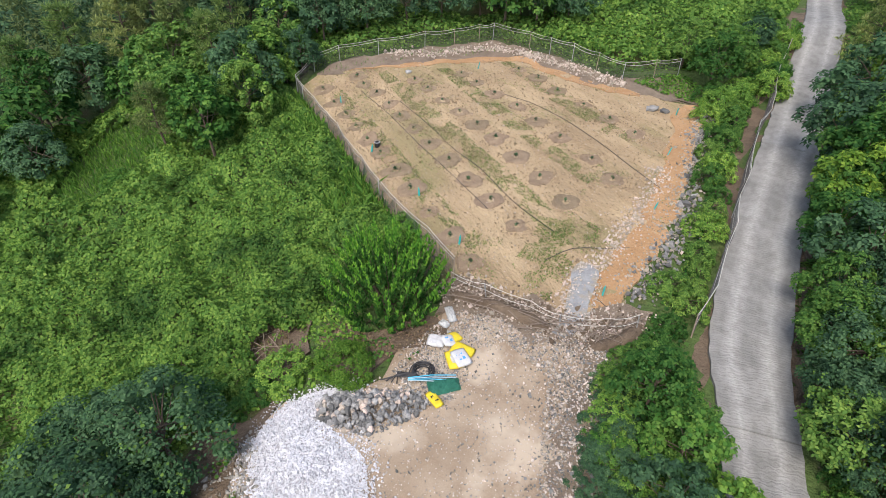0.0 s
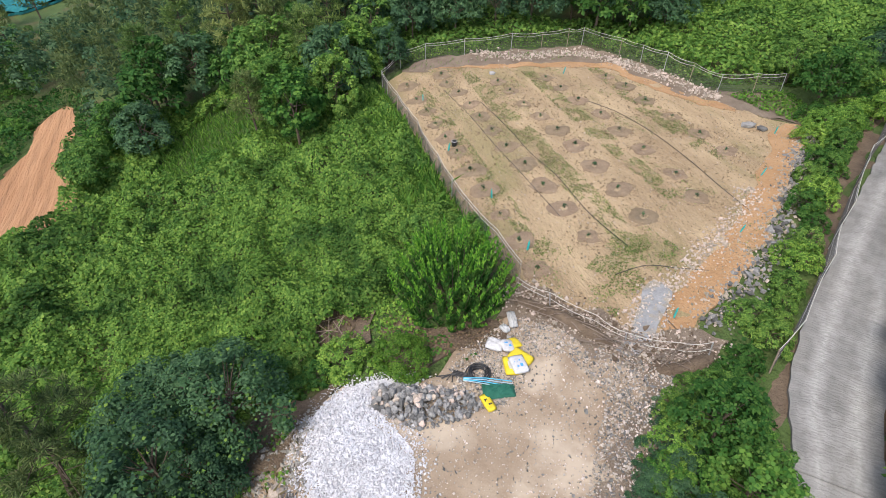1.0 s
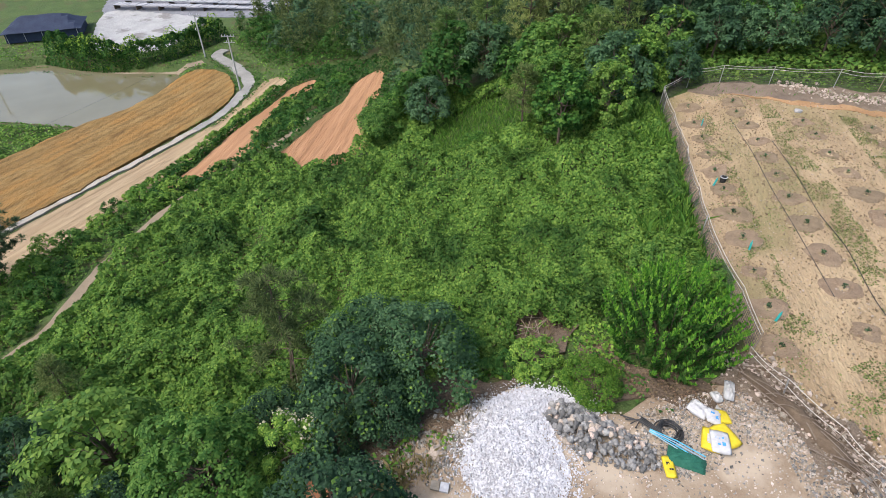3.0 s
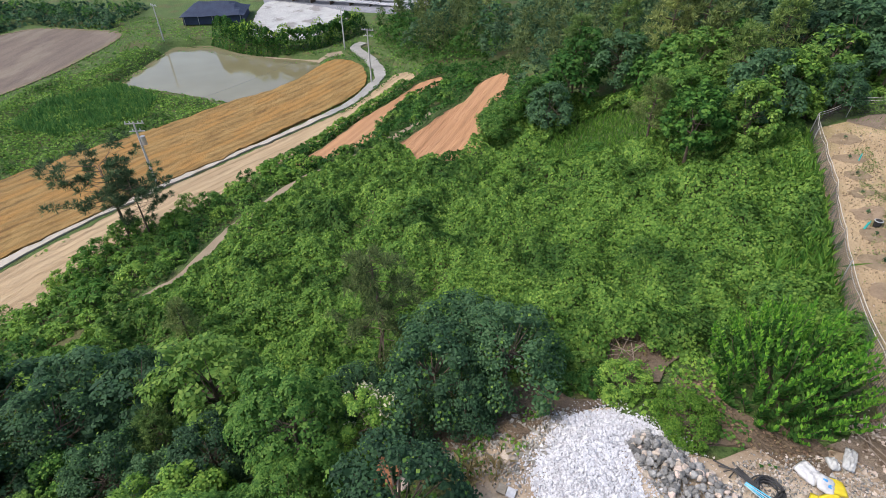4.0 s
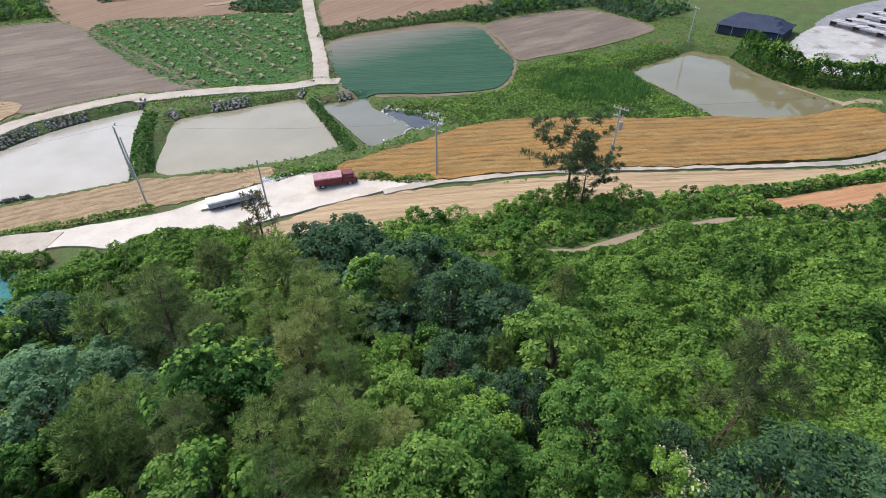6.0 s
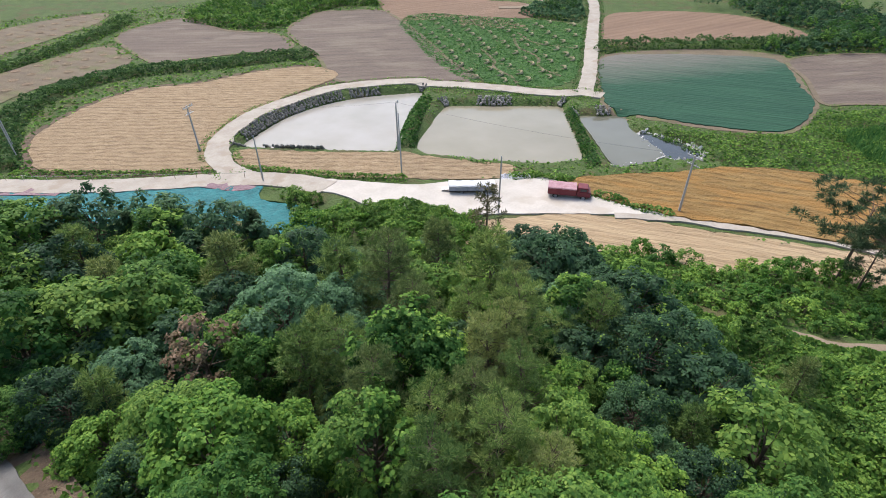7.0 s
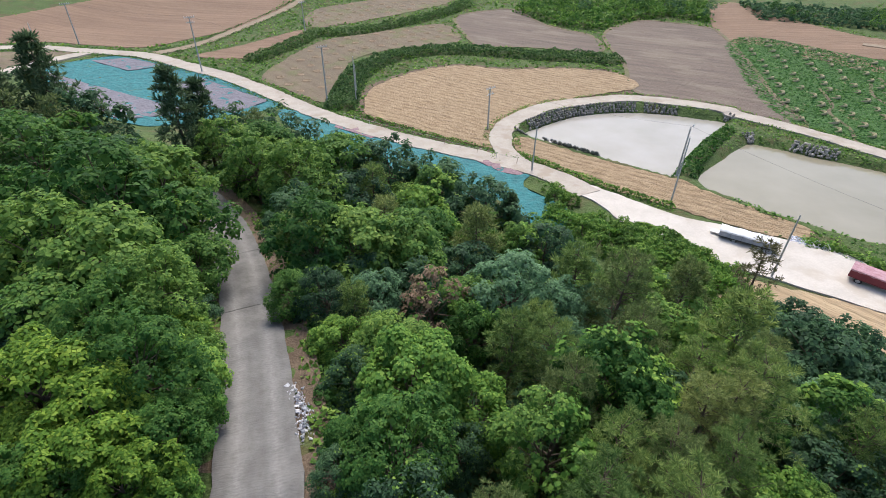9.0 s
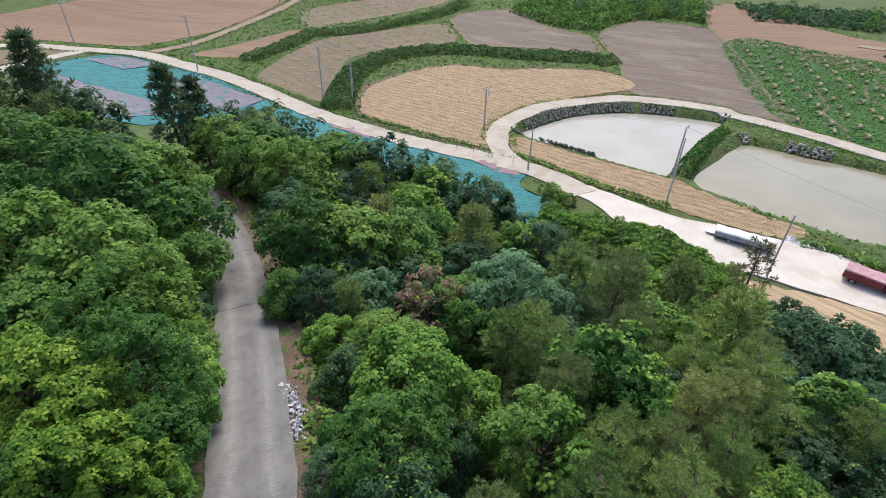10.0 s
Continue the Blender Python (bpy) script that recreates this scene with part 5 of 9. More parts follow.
# trees that can be told apart: x, y, size
GROVES = {
    "maple": [(19.8, -38.8, 1.4), (17.1, -29.8, 1.11), (12.7, -30.3, 1.4), (8.4, -28.4, 1.05), (13.8, -24.7, 1.2), (8.3, -20.1, 0.88), (9.3, -18.1, 0.84), (7.4, -14.7, 0.82), (8.6, -47.9, 1.1), (2.2, -40.2, 1.25),
              (1.3, -26.7, 1.02), (-3.9, -26.4, 1.09), (-1.0, -10.1, 0.8), (-9.1, -1.4, 0.5), (-9.8, 1.0, 0.56), (-21.9, 41.7, 1.1), (-33.2, 41.6, 1.1), (16.8, 18.3, 0.58), (20.0, 21.8, 0.79), (9.5, -11.0, 0.59)],
    "maple_b": [(11.0, -34.9, 1.3), (7.6, -25.6, 0.72), (10.8, -22.7, 1.15), (11.8, -19.8, 0.92), (10.6, -17.7, 0.64), (6.5, -12.2, 0.6), (5.8, -49.3, 1.2), (-1.8, -45.9, 1.3), (-1.2, -26.5, 1.15), (2.6, -22.2, 0.5),
                (0.5, -11.6, 0.4), (-10.0, -0.3, 0.5), (-12.6, 42.6, 0.55), (-20.6, 40.6, 0.8), (-33.6, 31.0, 0.75), (14.2, 13.0, 0.6)],
    "dark": [(21.2, -52.8, 1.4), (13.2, -19.2, 0.73), (7.4, -21.1, 0.55), (-5.9, -45.4, 1.25), (-2.1, -39.0, 1.1), (-10.1, -41.8, 1.2), (1.0, -21.7, 0.75), (-0.1, -15.8, 0.6), (-3.5, -11.2, 0.54), (0.9, -10.2, 0.4),
             (-12.6, -35.9, 1.25), (-15.1, -28.6, 1.0), (-28.5, -18.8, 0.9), (-24.7, -14.6, 1.15), (-29.2, -15.7, 0.95), (-9.9, -15.3, 0.79), (-26.5, -16.3, 0.9), (-27.5, -14.0, 0.95), (-24.9, -11.1, 0.9), (-24.6, -8.0, 0.95),
             (-20.2, -5.6, 0.95), (-22.9, -4.8, 0.9), (-16.4, -4.2, 0.67), (-14.2, -0.6, 0.65), (-14.8, 1.6, 0.57), (-21.5, -1.1, 0.64), (-13.0, 5.0, 0.58), (-10.0, 5.8, 0.52)],
    "dark_b": [(-9.0, 47.6, 0.7), (-3.6, 48.6, 0.9), (10.6, 48.8, 0.8), (-11.6, 48.4, 0.95), (-7.0, 47.5, 0.9), (-0.6, 49.5, 1.0), (3.0, 51.0, 0.95), (6.6, 50.6, 1.0), (9.6, 50.4, 1.0), (-17.2, 47.6, 1.1), (-30.2, 43.2, 1.15), (20.9, 25.2, 0.9), (24.9, 30.4, 1.0), (16.9, 16.6, 0.75),
               (13.4, 11.4, 0.44), (12.9, 8.5, 0.54), (16.3, 14.6, 0.66), (14.3, 11.9, 0.75), (13.3, 10.2, 0.6)],
    "light": [(6.3, -15.8, 0.68), (5.8, -14.0, 0.44), (6.2, -10.6, 0.42), (-7.4, -36.6, 1.15), (0.4, -18.5, 0.65), (-2.2, -13.6, 1.06), (-4.7, -13.0, 0.74), (-18.0, -15.3, 0.81), (-16.9, -13.8, 0.77),
              (-13.3, -3.9, 0.6), (-12.4, -2.0, 0.67), (-12.8, 40.8, 0.5)],
    "feather": [(10.0, -14.2, 0.95), (8.3, -12.9, 0.79), (10.4, -12.7, 0.62), (8.3, -11.0, 0.75), (7.0, -10.5, 0.6), (-11.6, -13.8, 0.74), (18.7, 20.8, 0.75)],
    "grey": [(-1.7, -22.0, 0.75), (-9.3, -20.7, 1.15), (-13.5, -19.5, 0.81), (-21.9, -11.9, 0.71), (-11.1, -19.1, 0.89), (-20.5, -10.4, 0.68)],
    "pine": [(-9.1, -27.8, 1.01), (-14.4, -17.7, 1.1), (-13.2, -14.9, 0.76), (-20.0, -19.8, 0.98), (-12.9, -10.2, 0.9), (-10.0, -8.3, 0.8), (-12.5, -14.0, 0.9), (-18.7, -12.6, 0.84), (-14.4, -9.8, 0.88), (-9.3, -4.2, 0.72),
             (-24.8, 0.5, 0.54), (-27.0, 45.5, 1.3), (-25.0, 47.3, 1.26), (27.4, 35.1, 0.95)],
    "pine_b": [(-13.0, -21.1, 1.03), (-8.1, -14.2, 0.89), (-8.1, -9.0, 0.86), (-19.1, -15.0, 1.1), (-15.5, -10.7, 1.08), (-12.0, -8.0, 0.84), (-15.6, -13.4, 0.9), (-21.0, -8.3, 0.84), (-9.4, -5.9, 0.98), (-9.3, -8.1, 0.6),
               (-17.8, 45.3, 1.1), (-32.3, 46.0, 1.3), (-34.5, 42.2, 1.2)],
    "vine": [(-6.4, -18.7, 0.68), (-9.9, -12.1, 1.07), (-6.3, -9.7, 0.88), (-21.5, -10.3, 0.85), (-10.4, -10.7, 0.9), (-16.6, -7.2, 0.53), (-18.1, -5.8, 0.54), (-9.7, -2.0, 0.75), (-14.1, 3.4, 0.51), (-16.3, 33.0, 0.9),
             (-13.8, 34.8, 0.8), (-18.4, 35.2, 0.6), (-33.4, 35.4, 0.8)]}
pick = np.random.default_rng(3)
placed = []
for key, spots in GROVES.items():
    kind = "dark" if key == "dark_b" else key
    for x, y, size in spots:
        put((near_trees if math.hypot(x, y) < 23 else mid_trees)[kind], x, y, pick.uniform(0, 360), size, tall=pick.uniform(0.95, 1.08))
        placed.append((x, y))
placed = np.array(placed)
KEEP = [(ROAD_LINE, 2.1), (AREAS["red_field_a"], 1.2), (AREAS["red_field_b"], 1.0), (ZONES["grass_clearing"], 0.3), (AREAS["lot"], 2.5), (VINE_FRONT, 0.3), (np.array([(-8.6, 4.4), (-7.4, 5.6), (-9.2, 3.0), (-4.6, -20.4), (-4.2, -18.4)]), 2.3), (placed, 1.9)]
deep = []
bank_spots = []
SOUTH = dict(maple=0.16, maple_b=0.1, dark=0.28, light=0.12, vine=0.12, pine=0.12, pine_b=0.1)
EAST = dict(maple=0.32, maple_b=0.24, dark=0.24, light=0.08, feather=0.08, vine=0.04)
NORTH = dict(maple=0.2, maple_b=0.14, dark=0.3, light=0.06, vine=0.04, pine=0.18, pine_b=0.08)
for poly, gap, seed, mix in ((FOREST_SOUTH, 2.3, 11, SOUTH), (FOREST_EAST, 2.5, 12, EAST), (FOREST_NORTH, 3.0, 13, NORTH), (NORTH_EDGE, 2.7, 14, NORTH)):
    names, odds = list(mix), list(mix.values())
    for x, y in scatter(poly, gap, seed, KEEP):
        away = math.hypot(x, y)
        turn, size, tall = pick.uniform(0, 360), pick.uniform(0.55, 0.95), pick.uniform(0.9, 1.1)
        beside = float(np.min(np.hypot(ROAD_LINE[:, 0] - x, ROAD_LINE[:, 1] - y)))
        k = int(np.argmin(np.hypot(ROAD_LINE[:, 0] - x, ROAD_LINE[:, 1] - y)))
        east = x > ROAD_LINE[k, 0]
        if not east and beside < 2.6 and y < 0:
            continue
        front = float(inside(VINE_FRONT, np.array([x]), np.array([y]))[1][0])
        if front < 6.5 and x < -14:
            bank_spots.append((x, y))
            continue
        if front < 9:
            size *= 0.45 + 0.06 * front
        size = min(size, (0.12 + 0.24 * beside) if east else (0.1 + 0.2 * beside))
        if away > 40:
            size *= 1.15
        kind = names[pick.choice(len(names), p=odds)]
        if (x > 20 and y < 22 and y > -40) or away > 53 or x > 40:
            deep.append((x, y, turn, size * 1.1, int(pick.choice(4, p=[0.3, 0.3, 0.08, 0.32]))))
        elif away > 47:
            put(far_kinds[pick.choice(4, p=[0.34, 0.32, 0.08, 0.26])], x, y, turn, size, tall=tall)
        else:
            put((mid_trees if away > 17 else near_trees)[kind], x, y, turn, size, tall=tall)
for x, y, size in ((-84, 52, 0.9), (-82, 57, 1.0), (-79, 62, 1.05), (-88, 60, 0.95), (-86, 66, 1.05), (-80, 69, 1.1), (-92, 66, 0.9), (-76, 56, 1.0), (-73, 64, 1.1), (-92, 72, 1.0), (-84, 74, 1.1), (-76, 74, 1.1)):
    put(far_kinds[3 if pick.random() < 0.6 else 1], x, y, pick.uniform(0, 360), size, tall=1.1)
# the depth of the wood, where no tree can be told from the next
def join_crowns(name, k, mat, rows, label):
    mesh = [o for o in far_kinds[k].children if o.name.startswith("crown")][0].data
    base = np.array([tuple(q.co) for q in mesh.vertices])
    base = np.concatenate([q for i, q in enumerate(base.reshape(-1, 4, 3)) if i % 2]).reshape(-1, 3)
    sets = []
    for x, y, turn, size, kind in rows:
        if kind == k:
            m = np.array(pose(x, y, land1(x, y), 0, 0, turn))
            sets.append((base * size) @ m[:3, :3].T + m[:3, 3])
    v = np.vstack(sets)
    tagged(new(name, quick_mesh(name, v, np.arange(len(v)).reshape(-1, 4), mat)), label, "woodland", kind="stuff")


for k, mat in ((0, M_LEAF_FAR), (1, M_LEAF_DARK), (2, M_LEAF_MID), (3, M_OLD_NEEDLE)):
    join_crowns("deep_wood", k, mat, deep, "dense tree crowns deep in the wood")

# trees and shrubs that stand out
M_NEEDLE_DARK = material("dark_needles", (0.06, 0.108, 0.052), (0.1, 0.16, 0.078), random_tint=0.2, **LEAF)
for x, y, sc in ((-10.2, 7.0, 0.95), (-9.0, 9.6, 0.9), (-12, 9.6, 0.9), (-9.0, 7.4, 0.6)):
    put(near_trees["dark"], x, y, pick.uniform(0, 360), sc * 0.95, tall=0.95)
thin_pine = pine("pine_tree", 7.2, 5.6, 9, 4, M_OLD_NEEDLE, "thin old pine with a bare grey trunk", bare=0.28, per=22, size=0.3, wide=0.07, lean=0.5, rise=0.0, reach_var=0.5, steps=(0.55, 0.8, 1.02), tight=0.26)
put(thin_pine, -15.6, 7.4, 40, 1.0)
umbrella = pine("pine_tree", 7.4, 8.2, 8, 4, M_NEEDLE_DARK, "wind-shaped pine with a flat open crown on the bank", bare=0.42, per=34, size=0.36, taper=0.35, rise=0.25, lean=0.6, reach_var=0.55, wide=0.085, steps=(0.7, 0.88, 1.04), tight=0.34)
put(umbrella, -45.3, -0.2, 20, 1.0)
put(umbrella, -45.0, 1.3, 200, 0.72)
sparse = pine("pine_tree", 6.4, 4.4, 8, 4, M_DRY_NEEDLE, "nearly bare brownish pine above the stubble", bare=0.25, per=4, size=0.34, steps=(0.6, 0.8, 1.0))
put(sparse, -30.2, -24.2, 0, 1.0)
fir = pine("conifer_tree", 9.5, 6.4, 11, 5, M_NEEDLE_DARK, "tall dark conifer standing over the wood", bare=0.12, per=5, size=0.5, taper=0.95, rise=-0.05, lean=0.05)
for x, y, sc in ((24.1, -55, 1.2), (12.6, -50.4, 1.1), (11.0, -52.9, 1.0), (-8.1, -43.3, 0.55), (-14.6, -35.1, 0.6), (27.6, -54, 0.9)):
    put(fir, x, y, pick.uniform(0, 360), sc)
withered = broadleaf("withered_tree", 5.4, 3.4, 22, 300, 0.2, M_DRY_LEAF, "withered reddish-brown tree overgrown by green vine", vine=M_LEAF_LIGHT)
put(withered, -4.6, -20.4, 120, 1.1)
blossom = broadleaf("blossoming_bush", 3.2, 2.2, 22, 1100, 0.1, M_LEAF_LIGHT, "light green bush with cream blossom", low=0.1, vine=M_FLOWER, vine_share=0.55, vine_size=0.9)
put(blossom, -10.4, 4.4, 30, 1.0, tall=1.2)
bush = broadleaf("round_bush", 1.9, 3.1, 60, 9000, 0.085, M_LEAF_YELLOW, "round yellowish-green bush of fine leaves", low=0.05, star=False, category="bush", lobe_size=(0.09, 0.16))
put(bush, -3.55, 12.55, 10, 0.72)
pioneer = broadleaf("low_bush", 1.7, 2.8, 24, 480, 0.15, M_LEAF_LIGHT, "low light green bush on the slope", low=0.1, category="bush")
pioneer_b = broadleaf("low_bush", 1.6, 2.6, 24, 460, 0.145, M_LEAF_MID, "low green bush at the verge", low=0.1, category="bush")

bank_bush = broadleaf("bank_bush", 1.7, 2.8, 14, 130, 0.28, M_LEAF_MID, "green bush on the bank above the stubble", low=0.1, category="bush")
bank_bush_b = broadleaf("bank_bush", 1.7, 2.8, 18, 160, 0.28, M_LEAF_LIGHT, "light green bush on the bank", low=0.1, category="bush")


def shoot_bush(name, height, spread, shoots, label):
    """An evergreen shrub of many upright leafy shoots over a dark inside."""
    root = tagged(new(name), label, "bush")
    old, young = [], []
    for i in range(shoots):
        f = math.sqrt((i + 0.5) / shoots)
        ang = 2.4 * i + rng.uniform(-0.3, 0.3)
        out = Vector((math.cos(ang), math.sin(ang), 0)) * spread * 0.5 * f
        top = height * (1 - 0.62 * f ** 3) * rng.uniform(0.82, 1.12)
        tip = out * 1.3 + Vector((rng.normal() * 0.06, rng.normal() * 0.06, top))
        foot = out * 0.85 + Vector((0, 0, max(0.05, top - rng.uniform(1.3, 2.1))))
        if i % 4 == 0:
            bm = bmesh.new()
            limb(bm, (0, 0, -0.2), foot, 0.05, 0.025, 4)
            limb(bm, foot, tip, 0.02, 0.006, 4)
            part("stem", bm, M_BARK, root)
        for u in np.linspace(0.0, 1.0, 13):
            c = np.array(foot.lerp(tip, u))
            for k in range(4):
                a = rng.uniform(0, 6.2832)
                lean = 0.75 - 0.45 * u
                (young if u > 0.66 else old).append((*c, lean * math.cos(a), lean * math.sin(a), 0.9, 0.3 - 0.12 * u))
    for kind, rows, mat, text in (("leaves", old, M_SHOOT_OLD, ""), ("young_leaves", young, M_SHOOT, "fresh bright shoot tips")):
        q = np.array(rows)
        pos, dirs, s = q[:, :3], unit(q[:, 3:6] + rng.normal(scale=0.12, size=(len(q), 3))), q[:, 6:7] * rng.uniform(0.8, 1.2, (len(q), 1))
        w = unit(np.cross(dirs, rng.normal(size=dirs.shape))) * s * 0.17
        v = np.stack([pos, pos + dirs * s * 0.5 + w, pos + dirs * s, pos + dirs * s * 0.5 - w], 1).reshape(-1, 3)
        crown = new(kind, quick_mesh(kind, v, np.arange(len(v)).reshape(-1, 4), mat))
        crown.parent = root
        tagged(crown, text)
    return root


M_SHOOT_OLD = material("dark_shoot_leaves", (0.04, 0.125, 0.025), (0.085, 0.2, 0.045), **LEAF)
M_SHOOT = material("glossy_shoots", (0.09, 0.25, 0.03), (0.19, 0.42, 0.055), **LEAF)
shoot = shoot_bush("evergreen_shrub", 3.4, 4.3, 220, "dense evergreen shrub with upright bright green shoots")
put(shoot, -2.3, 16.2, 0, 1.0)

VERGE = [(5.7, 7.0), (8.7, 7.0), (9.3, 10), (9.4, 12), (9.6, 14.5), (11.8, 18.6), (16.4, 27), (21.4, 35.6), (18.4, 36.6), (16.4, 31), (14.2, 25), (11.9, 20.2), (9.4, 16.4), (7.2, 13.6), (5.7, 11)]
for x, y in scatter(VERGE, 1.0, 21, [(ROAD_LINE, 2.3)]):
    put((pioneer, pioneer_b)[int(pick.random() < 0.6)], x, y, pick.uniform(0, 360), pick.uniform(0.4, 0.8), tall=pick.uniform(0.8, 1.3))
for i, (x, y) in enumerate(((7.4, 9.0), (6.6, 7.4), (8.0, 7.0), (7.0, 11), (8.2, 5.4))):
    put(mid_trees[("vine", "dark", "light", "maple", "dark")[i]], x, y, pick.uniform(0, 360), 0.48)
for x, y in ((18.6, 36.6), (20.4, 38.0), (17.6, 39.6), (21.4, 40.4), (23.6, 41.6), (-11.6, 41.6), (-12.8, 42.4), (-12.6, 40.4)):
    put(mid_trees[("maple", "dark", "light")[int(pick.choice(3))]], x, y, pick.uniform(0, 360), pick.uniform(0.45, 0.7))
for x, y in scatter([(-13, 39.6), (-20, 36), (-24, 39.8), (-20, 42), (-14, 42.5)], 2.0, 31):
    put(mid_trees[("maple", "vine", "light")[int(pick.choice(3))]], x, y, pick.uniform(0, 360), pick.uniform(0.5, 0.85))
for poly, gap, seed in (([(-4.6, 17.4), (-2.6, 18.4), (-2, 21.4), (-5.6, 21), (-8.6, 18.4), (-8, 16.6)], 1.3, 41), ([(-8.8, 12.8), (-5.4, 13.2), (-5.4, 12.2), (-7, 11.2), (-9.2, 11.6)], 0.9, 42),
                        ([(-14, 14), (-10, 15), (-9.4, 12), (-13, 11)], 1.4, 43), ([(-27, 24), (-20, 27), (-18, 32), (-24, 33), (-29, 29)], 3.4, 44)):
    for x, y in scatter(poly, gap, seed):
        put((pioneer, pioneer_b)[int(pick.random() < 0.4)], x, y, pick.uniform(0, 360), pick.uniform(0.45, 0.85))

# thicket on the bank between the footpath and the stubble, and by the red fields
BANK_WEST = [(-31.6, -23.4), (-36.4, -18.4), (-38.6, -13), (-40, -8), (-43.6, -4.4), (-46, -1), (-47, 5), (-49.6, 12), (-48.6, 15.4), (-46.4, 18), (-44.8, 13.6), (-42.4, 9.2), (-39.8, 5.4), (-36.4, 1.2), (-34.6, -2.6), (-32, -12)]
for x, y in scatter(BANK_WEST, 1.7, 51, [(np.array(spline(LINES["path"], 0.6)), 1.5)]):
    put((bank_bush_b, bank_bush)[int(pick.random() < 0.5)], x, y, pick.uniform(0, 360), pick.uniform(0.6, 1.05), tall=pick.uniform(0.8, 1.3))
for x, y in scatter([(-48, 17), (-47.6, 22), (-48, 26), (-52.4, 30), (-56.6, 36), (-55, 41), (-51.6, 45), (-50.4, 40), (-48.4, 33), (-46.4, 29), (-46, 22)], 1.9, 52, [(AREAS["red_field_a"], 0.4), (AREAS["red_field_b"], 0.4)]):
    put((bank_bush, bank_bush_b)[int(pick.random() < 0.3)], x, y, pick.uniform(0, 360), pick.uniform(0.5, 0.9))
# bushes and saplings along both edges of the hill road
for i in range(2, len(ROAD_LINE) - 2):
    d = Vector(ROAD_LINE[i + 1] - ROAD_LINE[i - 1]).normalized()
    out = Vector((-d.y, d.x))
    if out.x < 0:
        out = -out
    p = Vector(ROAD_LINE[i])
    if p.y < 46 and pick.random() < 0.75:
        q = p + out * pick.uniform(2.1, 2.9) + d * pick.uniform(-0.4, 0.4)
        put((pioneer, pioneer_b, pioneer_b, mid_trees["maple"])[int(pick.choice(4, p=[0.3, 0.3, 0.2, 0.2]))], q.x, q.y, pick.uniform(0, 360), pick.uniform(0.35, 0.6), tall=pick.uniform(0.9, 1.4))
    if p.y < -9 and pick.random() < 0.45:
        q = p - out * pick.uniform(2.5, 3.1)
        put((pioneer, pioneer_b)[int(pick.random() < 0.6)], q.x, q.y, pick.uniform(0, 360), pick.uniform(0.3, 0.5), tall=pick.uniform(0.9, 1.4))
for x, y in scatter([(21.9, 36.9), (24.3, 40.9), (27.2, 44.6), (27.6, 42.6), (23.8, 37.2), (21.2, 33.6)], 1.2, 59, [(ROAD_LINE, 2.0)]):
    put((pioneer, pioneer_b)[int(pick.random() < 0.6)], x, y, pick.uniform(0, 360), pick.uniform(0.6, 1.0), tall=1.2)
for x, y in ((-2, 3.6), (1.6, 4.4), (4.4, 3.0), (3.2, 0.2), (0.8, -0.8), (1.6, -4.4), (-4.6, 4.4), (5.8, 5.2)):
    put((pioneer, pioneer_b)[int(pick.random() < 0.6)], x, y, pick.uniform(0, 360), pick.uniform(0.5, 0.9))
for x, y in ((5.3, 8.2), (5.3, 9.4), (5.7, 10.6), (5.0, 7.2), (6.2, 11.9), (6.6, 12.8)):
    put((pioneer, pioneer_b)[int(pick.random() < 0.6)], x, y, pick.uniform(0, 360), pick.uniform(0.4, 0.6))
slope_heap = broadleaf("vine_covered_bush", 2.0, 3.2, 30, 1500, 0.16, M_KUDZU, "bush on the slope buried under bright green vines", low=0.0, star=False, category="bush", aspect=0.85)
VINE_HEAPS = [(-28.0, 17.9, 1.3), (-27.1, 13.8, 1.0), (-23.3, 13.8, 1.15), (-23.0, 6.2, 0.9), (-27.3, 5.0, 1.0), (-19.6, 3.0, 0.85), (-30.8, 1.3, 0.9), (-29.7, 10.2, 1.0), (-18.0, 27.0, 1.1), (-35.3, 12.9, 1.1), (-31.8, 6.9, 1.1), (-17.2, 25.4, 0.8), (-34.7, 9.8, 1.0), (-23.4, 7.7, 1.0), (-24.4, 5.0, 1.1), (-22.4, 1.3, 1.1), (-17.8, 31.5, 0.8), (-25.9, 3.7, 1.0), (-25.0, 0.7, 1.0)]
vine_heap = broadleaf("vine_covered_bush", 1.9, 3.2, 26, 700, 0.24, M_KUDZU, "bush smothered by bright green vines", low=0.05, star=False, category="bush")
for x, y in scatter(VINE_FRONT, 1.6, 58, [(AREAS["straw_strip"], 1.2), (AREAS["yard"], 1.5)]):
    put(vine_heap, x, y, pick.uniform(0, 360), pick.uniform(0.6, 1.05))
for x, y, size in VINE_HEAPS:
    put(slope_heap, x, y, pick.uniform(0, 360), size, tall=pick.uniform(0.7, 0.9))
for x, y in bank_spots:
    put(vine_heap, x, y, pick.uniform(0, 360), pick.uniform(0.8, 1.2), tall=1.1)
verge_bush = broadleaf("verge_bush", 1.5, 2.6, 26, 700, 0.12, M_LEAF_DARK, "dark green bush spilling over the yard's stony edge", low=0.02, category="bush")
for i, (x, y, size) in enumerate(((5.5, 12.2, 0.26), (5.4, 11.4, 0.32), (5.2, 10.4, 0.42), (4.9, 9.3, 0.52), (4.7, 8.2, 0.6), (4.5, 7.2, 0.6), (5.7, 9.9, 0.62), (5.5, 8.7, 0.68), (5.3, 7.6, 0.7), (6.2, 11.0, 0.56))):
    put(verge_bush, x, y, 67 * i, size, tall=0.85 + 0.06 * (i % 4))
